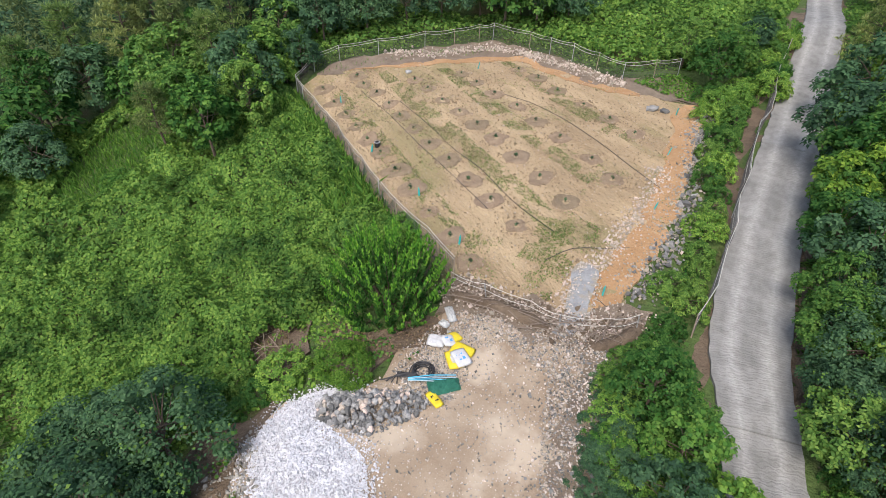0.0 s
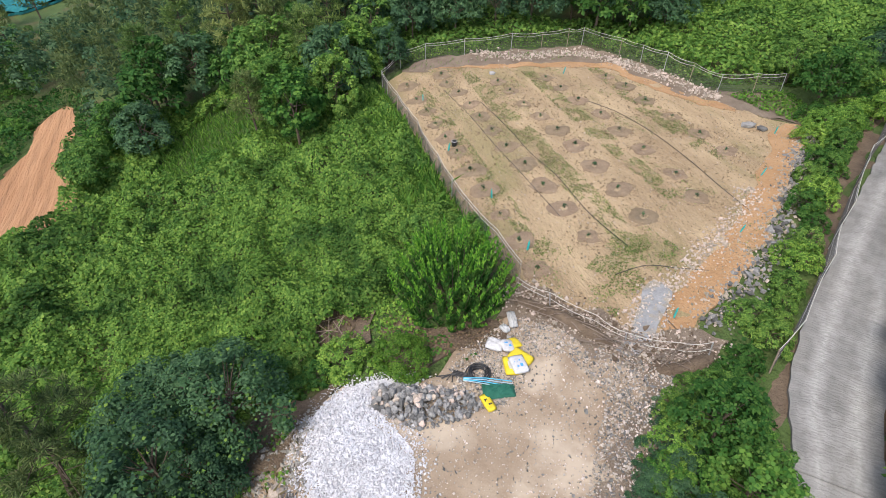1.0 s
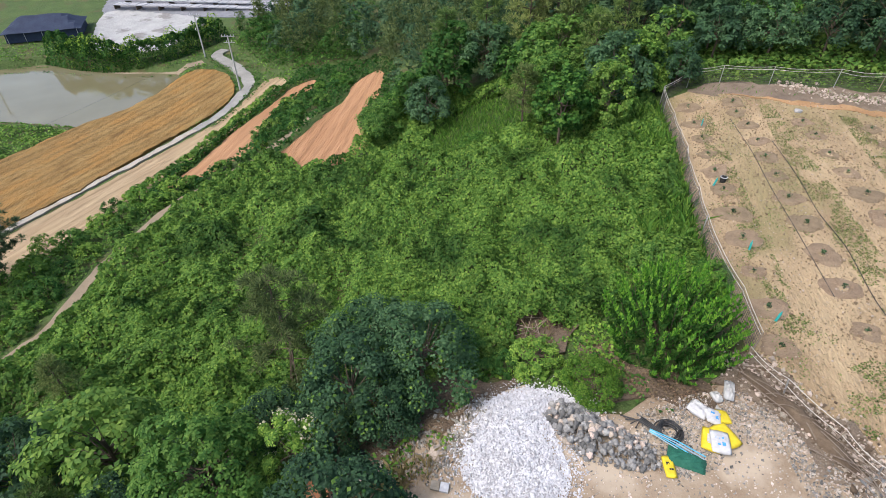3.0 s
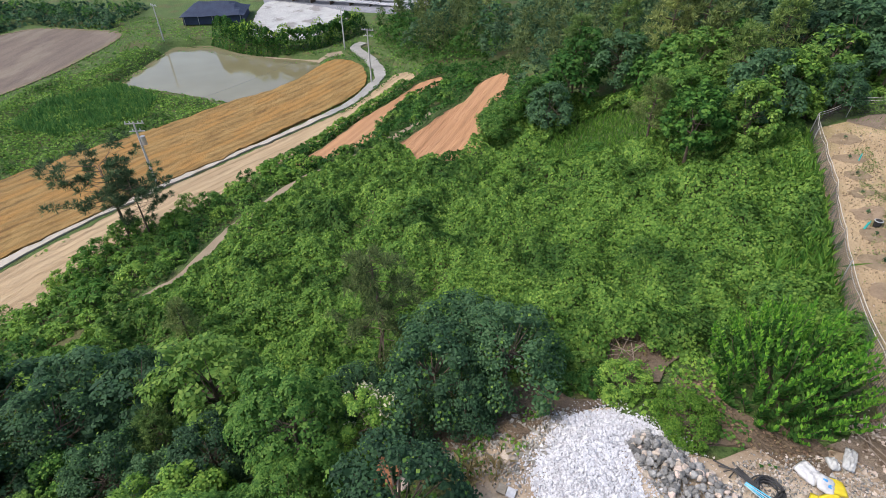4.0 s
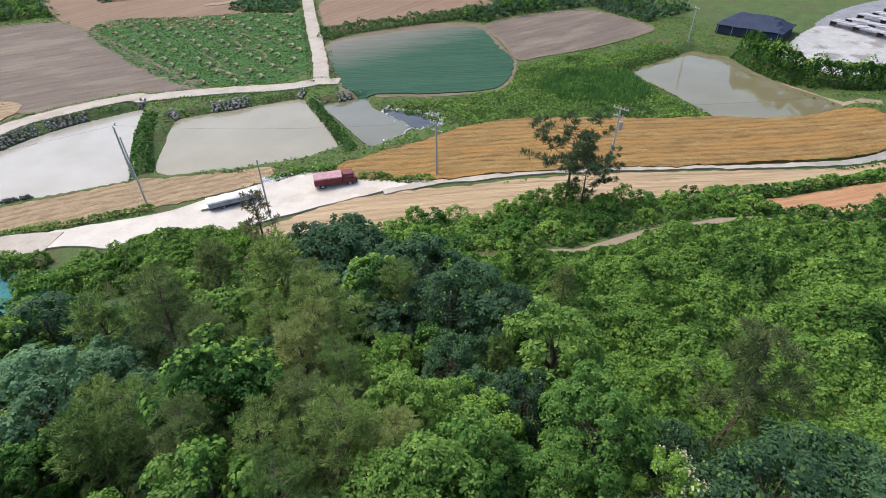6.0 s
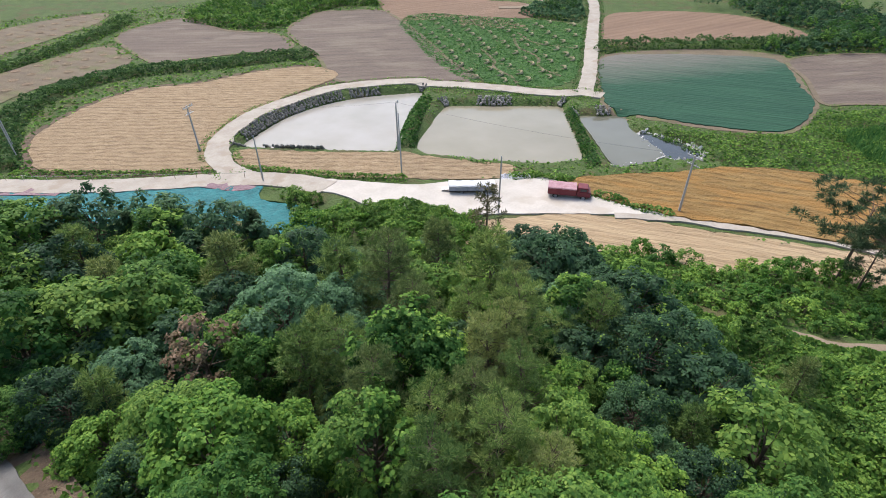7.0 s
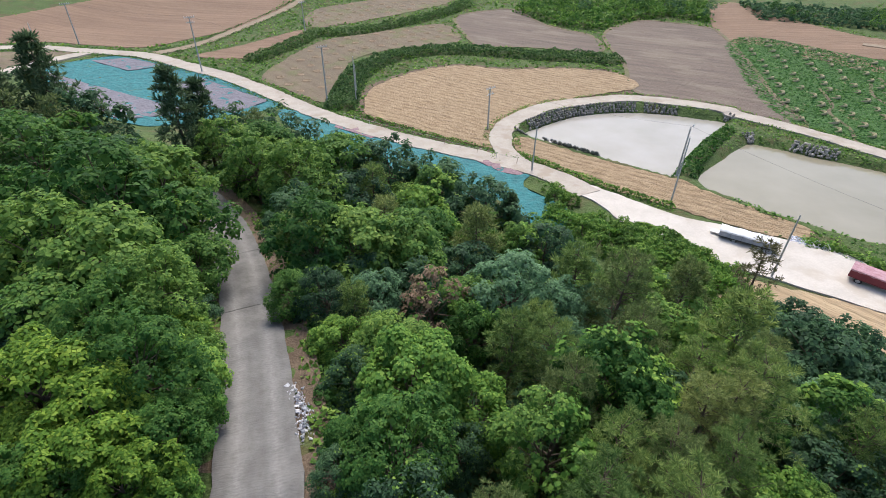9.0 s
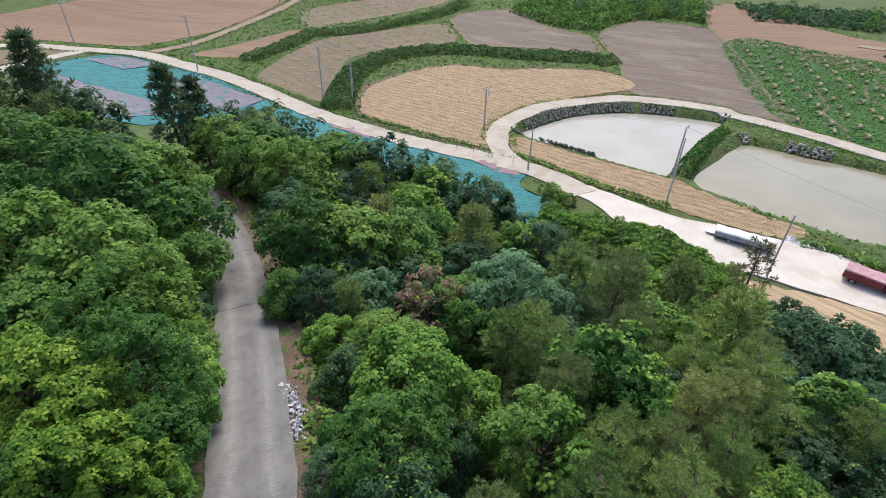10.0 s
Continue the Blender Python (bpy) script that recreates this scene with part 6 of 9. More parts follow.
for x, y in ((-24.6, -46.4), (-23.8, -44.6), (-25.4, -44.0), (-22.4, -41.6)):
    put(vine_heap, x, y, pick.uniform(0, 360), pick.uniform(0.6, 0.9))
# scrub and small trees above the fields
scrub = []
for poly, gap, seed in (([(-116, -117), (-124, -110), (-130, -103), (-138, -94), (-150, -93), (-154, -99), (-140, -112), (-126, -124), (-112, -132)], 3.6, 53),
                        ([(-122, -73), (-129, -77), (-139, -84), (-131, -85), (-121, -82)], 3.2, 54), ([(-148, -79), (-160, -88), (-182, -72), (-176, -58), (-162, -60), (-152, -68)], 5.0, 55),
                        ([(-140, -1), (-134, -10), (-127.6, -19), (-121, -23), (-121, -29), (-125, -30), (-134, -24), (-141, -25), (-148, -40), (-150, -54), (-160, -58), (-176, -40), (-160, -6), (-141, 22), (-128, 11), (-134, 4)], 3.6, 56), ([(-100, -120), (-106, -128), (-96, -140), (-76, -148), (-70, -136), (-84, -130)], 4.0, 57)):
    for x, y in scatter(poly, gap, seed):
        scrub.append((x, y, pick.uniform(0, 360), pick.uniform(0.3, 0.7), int(pick.choice([0, 0, 1, 1, 2]))))
for k, mat in ((0, M_LEAF_MID), (1, M_LEAF_DARK), (2, M_LEAF_LIGHT)):
    join_crowns("far_scrub", k, mat, scrub, "small trees and scrub above the valley fields")
for p in (*near_trees.values(), *mid_trees.values(), *far_kinds, bank_bush, bank_bush_b, thin_pine, umbrella, sparse, fir, withered, blossom, bush, pioneer, pioneer_b, verge_bush, shoot, slope_heap, vine_heap):
    for o in (*p.children_recursive, p):
        bpy.data.objects.remove(o)


# ---- undergrowth ----
M_PLOT_WEED = material("plot_weeds", (0.11, 0.17, 0.05), (0.19, 0.26, 0.085), **LEAF)
def carpet(name, poly, density, size, height, mat, label, category, mounds=0.5, keep_out=(), seed=1, lumps=3.0, blades=False, holes=0.0, sink=0.4, thin=None, rough=0.45, sway=0.42):
    """A cover of leaves over the ground in a polygon, heaped in mounds; blades: upright grass."""
    r = np.random.default_rng(seed)
    p = np.asarray(poly)
    lo, hi = p.min(0), p.max(0)
    k = int(density * (hi[0] - lo[0]) * (hi[1] - lo[1]))
    xs, ys = r.uniform(lo[0], hi[0], k), r.uniform(lo[1], hi[1], k)
    ok, far = inside(poly, xs, ys)
    for q, m in keep_out:
        if isinstance(q, np.ndarray):
            ok &= np.min(np.hypot(xs[:, None] - q[None, :, 0], ys[:, None] - q[None, :, 1]), 1) > m
            continue
        inn, away = inside(q, xs, ys)
        ok &= ~inn & (away > m)
    xs, ys, far = xs[ok], ys[ok], far[ok]
    size = np.full(len(xs), float(size))
    if thin:
        # larger and fewer leaves further down the slope
        f = np.clip((np.hypot(xs - thin[0], ys - thin[1]) - thin[2]) / (thin[3] - thin[2]), 0, 1)
        stay = r.random(len(xs)) < 1 / (1 + f * (thin[4] ** 2 - 1))
        size = (size * (1 + f * (thin[4] - 1)))[stay]
        xs, ys, far = xs[stay], ys[stay], far[stay]
    step = 0.2 if blades or size.mean() < 0.3 else 0.45
    ax, ay = np.arange(lo[0] - 1, hi[0] + 1, step), np.arange(lo[1] - 1, hi[1] + 1, step)
    swell = np.array([[noise.noise((x / lumps, y / lumps, seed)) + 0.55 * noise.noise((x / lumps * 2.3, y / lumps * 2.3, seed + 4)) + rough * noise.noise((x * 1.3, y * 1.3, seed + 9)) for y in ay] for x in ax])
    u, w = (xs - ax[0]) / step, (ys - ay[0]) / step
    i, j = u.astype(int), w.astype(int)
    u, w = u - i, w - j
    h = (swell[i, j] * (1 - u) + swell[i + 1, j] * u) * (1 - w) + (swell[i, j + 1] * (1 - u) + swell[i + 1, j + 1] * u) * w
    hx = h + (swell[i + 1, j] - swell[i, j]) * 0.15 / step
    hy = h + (swell[i, j + 1] - swell[i, j]) * 0.15 / step
    if holes:
        stay = h > -0.75 + holes
        xs, ys, far, h, hx, hy, size = (q[stay] for q in (xs, ys, far, h, hx, hy, size))
    edge = np.clip(far / 0.8, 0.15, 1)
    hz = (height + mounds * np.clip(h + 0.1, -0.5, 1.3)) * edge
    z = land(xs, ys) + np.maximum(hz, 0.05 if sink > 0.1 else height) - sink * r.random(len(xs)) ** 2
    pos = np.column_stack([xs, ys, z])
    if blades:
        d = unit(np.column_stack([r.normal(scale=0.35, size=len(xs)), r.normal(scale=0.35, size=len(xs)), np.ones(len(xs))]))
        w = unit(np.cross(d, r.normal(size=d.shape))) * size[:, None] * 0.05
        s = size[:, None] * r.uniform(0.6, 1.3, (len(xs), 1))
        bow = np.column_stack([r.normal(size=len(xs)), r.normal(size=len(xs)), np.zeros(len(xs))]) * s * 0.22
        pos[:, 2] -= hz
        v = np.stack([pos - w, pos + w, pos + d * s * 0.6 + w * 0.8 + bow * 0.3, pos + d * s + bow], 1).reshape(-1, 3)
        f = np.arange(len(v)).reshape(-1, 4)
    else:
        nrm = np.column_stack([-(hx - h) / 0.15 * mounds * 1.0, -(hy - h) / 0.15 * mounds * 1.2, np.ones(len(xs))]) + r.normal(scale=sway, size=(len(xs), 3))
        v, f = leaf_quads(pos, nrm, size, 0.85)
    ob = new(name, quick_mesh(name, v, f, mat))
    return tagged(ob, label, category, kind="stuff")


VINE_SLOPE = [(-0.8, 19.8), (-2.8, 22.8), (-5.2, 27.4), (-8.4, 33.4), (-12, 39.5), (-14, 42), (-24, 44), (-34, 42), (-38, 36), (-36, 27), (-40, 26), (-44, 26), (-46, 24), (-45, 19),
              (-43.4, 14), (-41, 9.8), (-38.4, 6), (-35, 2), (-32.8, -2.5), (-32, -10), (-30, -20), (-26, -10), (-21, -1), (-15, 4), (-11, 7), (-8.8, 11), (-6.2, 13), (-5.2, 15.6), (-4.6, 18), (-2.6, 19.4)]
PATH_LINE = np.array(spline(LINES["path"], 0.6))
carpet("vine_cover", VINE_SLOPE, 360, 0.15, 0.65, M_KUDZU, "bright green creeping vines smothering the slope in mounds", "vines", mounds=1.15, rough=0.42, sway=0.5, sink=0.36, thin=(-6, 14, 9, 36, 1.9),
       keep_out=[(ZONES["grass_clearing"], 0.0), (AREAS["red_field_a"], 0.1), (PATH_LINE, 0.75), ([(-7.9, 14.3), (-7.2, 15.3), (-6.4, 14.9), (-5.9, 15.3), (-5.6, 14.4), (-6.2, 13.6), (-6.0, 13.1), (-6.9, 13.6), (-7.3, 13.4), (-7.5, 13.9)], 0.0)], lumps=3.6)
carpet("grass_patch", ZONES["grass_clearing"], 60, 0.6, 0.1, M_GRASS, "soft pale green grass in a clearing of the vines", "grass", mounds=0.05, blades=True, seed=2)
carpet("grass_patch", [(-1.0, 20.2), (-3, 23.4), (-5.4, 28), (-8.6, 34), (-11.6, 39), (-14.6, 38), (-11.4, 32), (-8, 26.6), (-5, 22)], 55, 0.75, 0.3, M_GRASS, "tall bright grass growing along the net fence", "grass", mounds=0.1, blades=True, seed=3)
NORTH_VINES = [(7.4, 45.4), (10.4, 42.2), (13.4, 39.4), (17.5, 39.3), (21, 38.2), (25.2, 42.2), (29, 48), (36, 58), (42, 70), (24, 72), (10, 54)]
carpet("vine_cover", NORTH_VINES, 75, 0.28, 0.7, M_KUDZU, "light green vines covering the slope above the plot", "vines", mounds=0.7, seed=5)
carpet("vine_cover", ZONES["vine_bank"], 80, 0.3, 0.9, M_KUDZU, "light green vines heaped on the bank above the lane", "vines", mounds=0.7, seed=6)
carpet("vine_cover", [(-31.2, -24.4), (-29.4, -28), (-26.6, -32), (-25.4, -36), (-22, -37), (-20, -41), (-22.6, -42.6), (-26, -41), (-28.4, -36), (-33.4, -28.6), (-33.6, -26)], 70, 0.3, 0.9, M_LEAF_LIGHT,
       "green scrub on the bank above the lane", "scrub", mounds=0.8, seed=7)
carpet("verge_weeds", VERGE, 70, 0.2, 0.35, M_LEAF_MID, "mixed green weeds between plot and hill road", "weeds", mounds=0.5, seed=8, lumps=1.6)
carpet("edge_weeds", [(-10.6, 40.6), (-9, 42), (-5.6, 42.6), (-2, 43.6), (2.6, 45.6), (6.6, 44), (9.6, 41), (12.6, 38), (16.6, 38), (17.4, 36), (14.4, 37), (11, 39.2), (8, 42.4), (6, 44.4), (0.6, 43.4), (-3.2, 42.2)], 30, 0.3, 0.12, M_GRASS,
       "tufts of grass along the plot's upper fence", "weeds", mounds=0.15, seed=9, lumps=1.2, holes=0.55, blades=True)
carpet("edge_weeds", [(-12, 41.4), (-10.4, 44), (-5.6, 45.4), (-1.9, 46.6), (2.7, 48.8), (4.6, 48.8), (7.8, 46.2), (11, 42.8), (13.6, 39.8), (13, 38.5), (9.9, 41.9), (7, 44.9), (3.9, 47), (2.6, 46.8), (-2, 44.8), (-5.6, 43.5), (-8.7, 42.9), (-10.7, 41.7)], 70, 0.2, 0.4, M_LEAF_MID,
       "rank weeds growing through the fence's foot", "weeds", mounds=0.4, seed=97, lumps=1.4)
carpet("edge_weeds", [(-14, 43.6), (-10, 43.4), (-4, 45), (3, 48), (8, 46), (10, 51), (-14, 52)], 35, 0.35, 0.5, M_LEAF_MID, "weeds under the wood's edge behind the fence", "weeds", mounds=0.5, seed=10)
carpet("edge_scrub", [(3, -57), (-0.5, -51.5), (-5.4, -46), (-10.4, -41), (-15.6, -34.6), (-20, -30), (-22.6, -34), (-19, -38), (-16, -43), (-11, -49), (-5.4, -56), (0, -63), (6, -70), (10, -72), (16, -66), (12, -57)], 22, 0.38, 0.7,
       M_LEAF_MID, "green scrub between the wood and the netting", "scrub", mounds=0.8, seed=67, keep_out=[(AREAS["net_near"], 0.2), (AREAS["net_west"], 0.2)])
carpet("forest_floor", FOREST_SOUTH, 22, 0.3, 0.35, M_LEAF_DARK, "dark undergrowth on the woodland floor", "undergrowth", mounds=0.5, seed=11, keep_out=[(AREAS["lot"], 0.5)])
ROAD_SIDE = [(6, -9), (11.4, 5), (12.2, 10), (14, 15), (20, 25.4), (29, 39.4), (38, 54.4), (44, 62), (46, 58), (34, 38), (24, 22), (17, 10), (14, -4), (11, -18), (12, -38), (9.4, -37), (7.4, -29), (6, -20)]
carpet("roadside_weeds", ROAD_SIDE, 40, 0.26, 0.4, M_LEAF_MID, "mixed undergrowth beside the hill road", "undergrowth", mounds=0.6, seed=12, lumps=2)
carpet("roadside_weeds", [(1.8, -9), (2.2, -16), (3, -24), (4.4, -32), (7, -40), (5, -40), (2, -30), (0, -18), (0, -9)], 40, 0.26, 0.35, M_LEAF_MID, "mixed undergrowth below the hill road", "undergrowth", mounds=0.6, seed=13, lumps=2)
carpet("yard_weeds", [(-9, 11.4), (-6, 12.6), (-3, 13.6), (-2.4, 12), (-4, 11.9), (-6, 11.7), (-7.6, 10.8)], 90, 0.2, 0.3, M_LEAF_LIGHT, "light green weeds behind the gravel heap", "weeds", mounds=0.35, seed=14, lumps=1.2)
carpet("straw_litter", AREAS["planted_field"], 45, 0.06, 0.09, M_LITTER, "bits of dry straw and stalks strewn over the sandy plot", "litter", mounds=0.01, seed=65, lumps=2.0, sink=0.03)
carpet("plot_weeds", AREAS["planted_field"], 75, 0.06, 0.1, M_PLOT_WEED, "sparse low weeds scattered over the sandy plot", "weeds", mounds=0.02, seed=15, lumps=2.6, holes=1.1, sink=0.03)
for seed, pts in ((71, [(-5.4, 40), (-4.6, 40.4), (0.6, 31.6), (4.6, 24), (6.2, 20.2), (5.2, 19.6), (1.4, 27), (-2.4, 34)]), (72, [(-0.8, 40.6), (0.2, 40.8), (5.2, 31.6), (8.4, 25), (7.6, 24.4), (3.2, 32.4)]),
                  (73, [(-8.6, 37.6), (-7.8, 38), (-2.4, 28.2), (2, 19.6), (1.2, 19.2), (-3.6, 27.6)]), (74, [(4.2, 42), (5, 42.2), (9, 35), (11.6, 29.4), (10.6, 29), (7.4, 34.6)])):
    carpet("plot_weeds", pts, 260, 0.066, 0.1, M_PLOT_WEED, "thin weeds in a line between the pit rows", "weeds", mounds=0.02, seed=seed, lumps=1.1, holes=0.6, sink=0.03)
carpet("plot_weeds", [(4.2, 15.6), (3.0, 18), (4.6, 21), (6.2, 22), (7.6, 20.4), (6.4, 18.6), (5.4, 17.4)], 240, 0.07, 0.1, M_PLOT_WEED, "green weed patch in the sandy plot", "weeds", mounds=0.03, seed=16, lumps=1.4, holes=0.6, sink=0.03)
VALLEY_KEEP = [(pts, 0.5) for pts in AREAS.values()] + [(np.array(spline(LINES[key], 1.5)), 2.0) for key in ("lane", "lane_fork", "ring_road", "north_road", "dirt_track", "channel", "far_lane", "pond_lane", "path")]
carpet("valley_weeds", [(2, -70), (-8, -62), (-24, -60), (-30, -76), (-60, -76), (-72, -56), (-84, -48), (-130, -80), (-118, -140), (-70, -158), (-30, -170), (20, -176), (66, -150), (62, -112), (48, -112), (20, -100)], 2.2, 0.6, 0.12,
       M_GRASS, "rank grass between the terrace fields", "grass", mounds=0.25, seed=68, keep_out=VALLEY_KEEP)
carpet("valley_weeds", [(-46, -16), (-42, -34), (-46, -48), (-64, -66), (-78, -40), (-96, -56), (-112, -60), (-128, -44), (-138, -20), (-134, 20), (-120, 30), (-118, 44), (-96, 58), (-84, 48), (-66, 46), (-54, 44), (-46, 28), (-47, 8)], 6, 0.36, 0.12,
       M_GRASS, "rank grass between the valley fields", "grass", mounds=0.2, seed=66, keep_out=VALLEY_KEEP + [(ZONES["meadow"], 0), (BANK_WEST, 0)])
carpet("bank_creepers", BANK_WEST, 30, 0.28, 0.5, M_LEAF_MID, "green creepers over the bank above the stubble", "creepers", mounds=0.7, seed=75, lumps=2.2, keep_out=[(AREAS["straw_strip"], 0.1), (PATH_LINE, 0.7)])
carpet("slope_creepers", [(-46, 14), (-50, 13), (-58, 27), (-66, 46), (-52, 51), (-36, 40), (-34, 30), (-36, 25), (-45, 25)], 30, 0.3, 0.6, M_LEAF_MID, "green creepers between the red fields", "creepers", mounds=0.7, seed=76, lumps=2.5,
       keep_out=[(AREAS["red_field_a"], 0.2), (AREAS["red_field_b"], 0.2), (AREAS["straw_strip"], 0.2), (np.array(spline(LINES["path"], 1.0)), 0.7)])
carpet("wood_edge", [(-100, 62), (-90, 50), (-78, 47), (-66, 46), (-58, 50), (-60, 58), (-90, 66)], 14, 0.4, 0.8, M_LEAF_MID, "scrub along the wood behind the lane", "scrub", mounds=0.9, seed=77, keep_out=VALLEY_KEEP)
carpet("meadow", ZONES["meadow"], 18, 0.36, 0.35, M_KUDZU, "rank green meadow weeds by the pond", "meadow", mounds=0.4, seed=17)
carpet("reed_bed", ZONES["reeds"], 30, 1.0, 0.2, M_REED, "dense dark green reeds in the wet meadow", "reeds", mounds=0.1, seed=18, blades=True)


def bank(name, key, width, height, mat, label, seed, density=12, size=0.5):
    """Scrub heaped along a bank."""
    line = [Vector((*p, 0)) for p in spline(BANKS[key], 2.0)]
    left, right = [], []
    for i, p in enumerate(line):
        d = (line[min(i + 1, len(line) - 1)] - line[max(i - 1, 0)]).normalized()
        s = Vector((d.y, -d.x, 0)) * width * 0.5
        left.append(tuple(p + s)[:2])
        right.append(tuple(p - s)[:2])
    carpet(name, left + right[::-1], density, size, height, mat, label, "scrub", mounds=height * 0.8, seed=seed, lumps=2.5)


def lane_weeds(key, half, reach, seed):
    """Patchy weeds along both edges of a lane."""
    line = [Vector((*p, 0)) for p in spline(LINES[key], 1.5)]
    left, right = [], []
    for i, p in enumerate(line):
        d = (line[min(i + 1, len(line) - 1)] - line[max(i - 1, 0)]).normalized()
        w = Vector((d.y, -d.x, 0)) * (half + reach)
        left.append(tuple(p + w)[:2])
        right.append(tuple(p - w)[:2])
    carpet("lane_weeds", left + right[::-1], 12, 0.28, 0.2, M_LEAF_MID, "patchy green weeds along the lane's edges", "weeds", mounds=0.25, seed=seed, lumps=2.2, holes=0.5, sink=0.1,
           keep_out=[(np.array(spline(LINES[key], 0.7)), half - 0.05), (AREAS["yard"], 0.1), (AREAS["net_near"], 0.1)])


for key, half, seed in (("lane", 1.7, 201), ("ring_road", 1.5, 202), ("north_road", 1.35, 203), ("far_lane", 0.9, 204), ("dirt_track", 1.2, 205), ("pond_lane", 1.0, 206)):
    lane_weeds(key, half, 1.1, seed)
bank("terrace_bank", "bank_terrace", 5.5, 1.0, M_LEAF_BANK, "dark green scrub on the terrace bank", 21, 26, 0.36)
bank("terrace_bank", "bank_upper", 4.5, 1.0, M_LEAF_BANK, "green scrub on the upper terrace bank", 22, 24, 0.38)
bank("hedge", "hedge_teal", 4.0, 1.4, M_LEAF_BANK, "dark hedge between two fields", 23, 24, 0.38)
bank("hedge", "hedge_pond", 4.5, 2.6, M_LEAF_MID, "dense green hedge behind the pond", 24, 70, 0.36)
bank("hedge", "hedge_pond", 3.4, 3.0, M_LEAF_YELLOW, "yellowish-green shoots topping the hedge behind the pond", 84, 14, 0.36)
bank("bank_scrub", "hedge_strip", 2.6, 0.8, M_KUDZU, "green creepers along the stubble strip", 25, 25, 0.4)
bank("bund_scrub", "paddy_bund", 3.0, 0.8, M_LEAF_MID, "green scrub on the bund between two paddies", 26, 25, 0.4)
bank("bund_scrub", "paddy_bund_east", 2.0, 0.5, M_LEAF_MID, "weeds on the bund beside the small paddy", 27, 25, 0.35)
bank("verge_weeds", "verge_straw", 1.8, 0.5, M_KUDZU, "green weeds along the lane", 28, 30, 0.3)
bank("verge_weeds", "verge_field", 1.6, 0.4, M_KUDZU, "green weeds below the straw field", 29, 30, 0.3)
bank("verge_weeds", "verge_golden", 2.0, 0.6, M_LEAF_MID, "green weeds before the barley", 30, 30, 0.35)
bank("verge_weeds", "verge_yard", 2.0, 0.6, M_KUDZU, "green weeds behind the parking bay", 31, 30, 0.35)
carpet("far_thicket", [(-148, -79), (-160, -88), (-182, -72), (-176, -58), (-162, -60), (-152, -68)], 3, 0.9, 0.8, M_KUDZU, "light green far slope beyond the lane", "thicket", mounds=1.0, seed=34)
carpet("far_thicket", [(-112, -118), (-124, -108), (-130, -102), (-138, -93), (-150, -92), (-160, -104), (-140, -120), (-120, -136)], 3, 0.9, 0.8, M_LEAF_DARK, "dark green scrub above the earth bank", "thicket", mounds=1.0, seed=35)
carpet("far_thicket", [(-140, -1), (-134, -10), (-127.6, -19), (-121, -23), (-121, -29), (-125, -30), (-134, -24), (-141, -25), (-148, -40), (-160, -50), (-176, -40), (-160, -6), (-141, 22), (-128, 11), (-134, 4)], 3, 0.9, 0.8, M_LEAF_DARK, "dark thicket behind the tilled field", "thicket", mounds=1.0, seed=36)
carpet("yard_weeds", [(-5.8, 16.6), (-3.6, 16.8), (-3.2, 14.8), (-2.2, 13.7), (-4.4, 13.2), (-5.6, 14.4)], 130, 0.15, 0.3, M_LEAF_LIGHT, "light green weeds between the shrubs", "weeds", mounds=0.3, seed=81, lumps=1.3)
carpet("undergrowth", [(-8, 4.6), (-4, 6.4), (4, 6.6), (7.4, 3.4), (5.4, -1.6), (3, -6), (1.6, -9), (-4, 1), (-9, 4)], 45, 0.26, 0.4, M_LEAF_MID, "mixed undergrowth on the slope above the wood", "undergrowth", mounds=0.5, seed=82, lumps=2)
carpet("edge_weeds", [(13.6, 37.6), (15, 38.6), (17.4, 38.6), (18.2, 36), (17, 34.2), (15.5, 35.4)], 110, 0.16, 0.2, M_GRASS, "grass and weeds in the plot's upper corner", "weeds", mounds=0.15, seed=83, lumps=1.2, holes=0.4, sink=0.1)
carpet("leaf_litter", [(-5, 15.5), (-2.5, 14.4), (0, 15.2), (-0.4, 13.7), (-2.6, 12.8), (-5, 13)], 70, 0.1, 0.14, M_DRY_LEAF, "brown dead leaves under the evergreen shrub", "litter", mounds=0.03, seed=78, sink=0.03)
carpet("yard_weeds", [(-5.2, 15.2), (-3.2, 14.8), (-1.8, 13.9), (-0.8, 13.2), (-1.6, 12.4), (-3, 13.2), (-5.2, 13.6)], 60, 0.14, 0.2, M_LEAF_MID, "scattered weeds between the shrubs", "weeds", mounds=0.15, seed=79, lumps=1.0, holes=0.7, sink=0.1)
carpet("yard_weeds", [(-8.4, 8.6), (-6.8, 9.8), (-6.2, 8.4), (-6.2, 6.6), (-7.6, 5.0), (-9.4, 4.6), (-9.0, 6.6)], 60, 0.13, 0.2, M_GRASS, "weeds among the rubble at the yard's edge", "weeds", mounds=0.15, seed=80, lumps=1.0, holes=0.75, sink=0.1)
carpet("far_thicket", ZONES["far_thicket"], 5, 0.8, 1.4, M_LEAF_MID, "far green thicket above the terraces", "thicket", mounds=1.2, seed=32)
carpet("far_thicket", ZONES["mound_thicket"], 7, 0.7, 1.2, M_LEAF_DARK, "dark thicket on a mound by the lane", "thicket", mounds=1.0, seed=33)
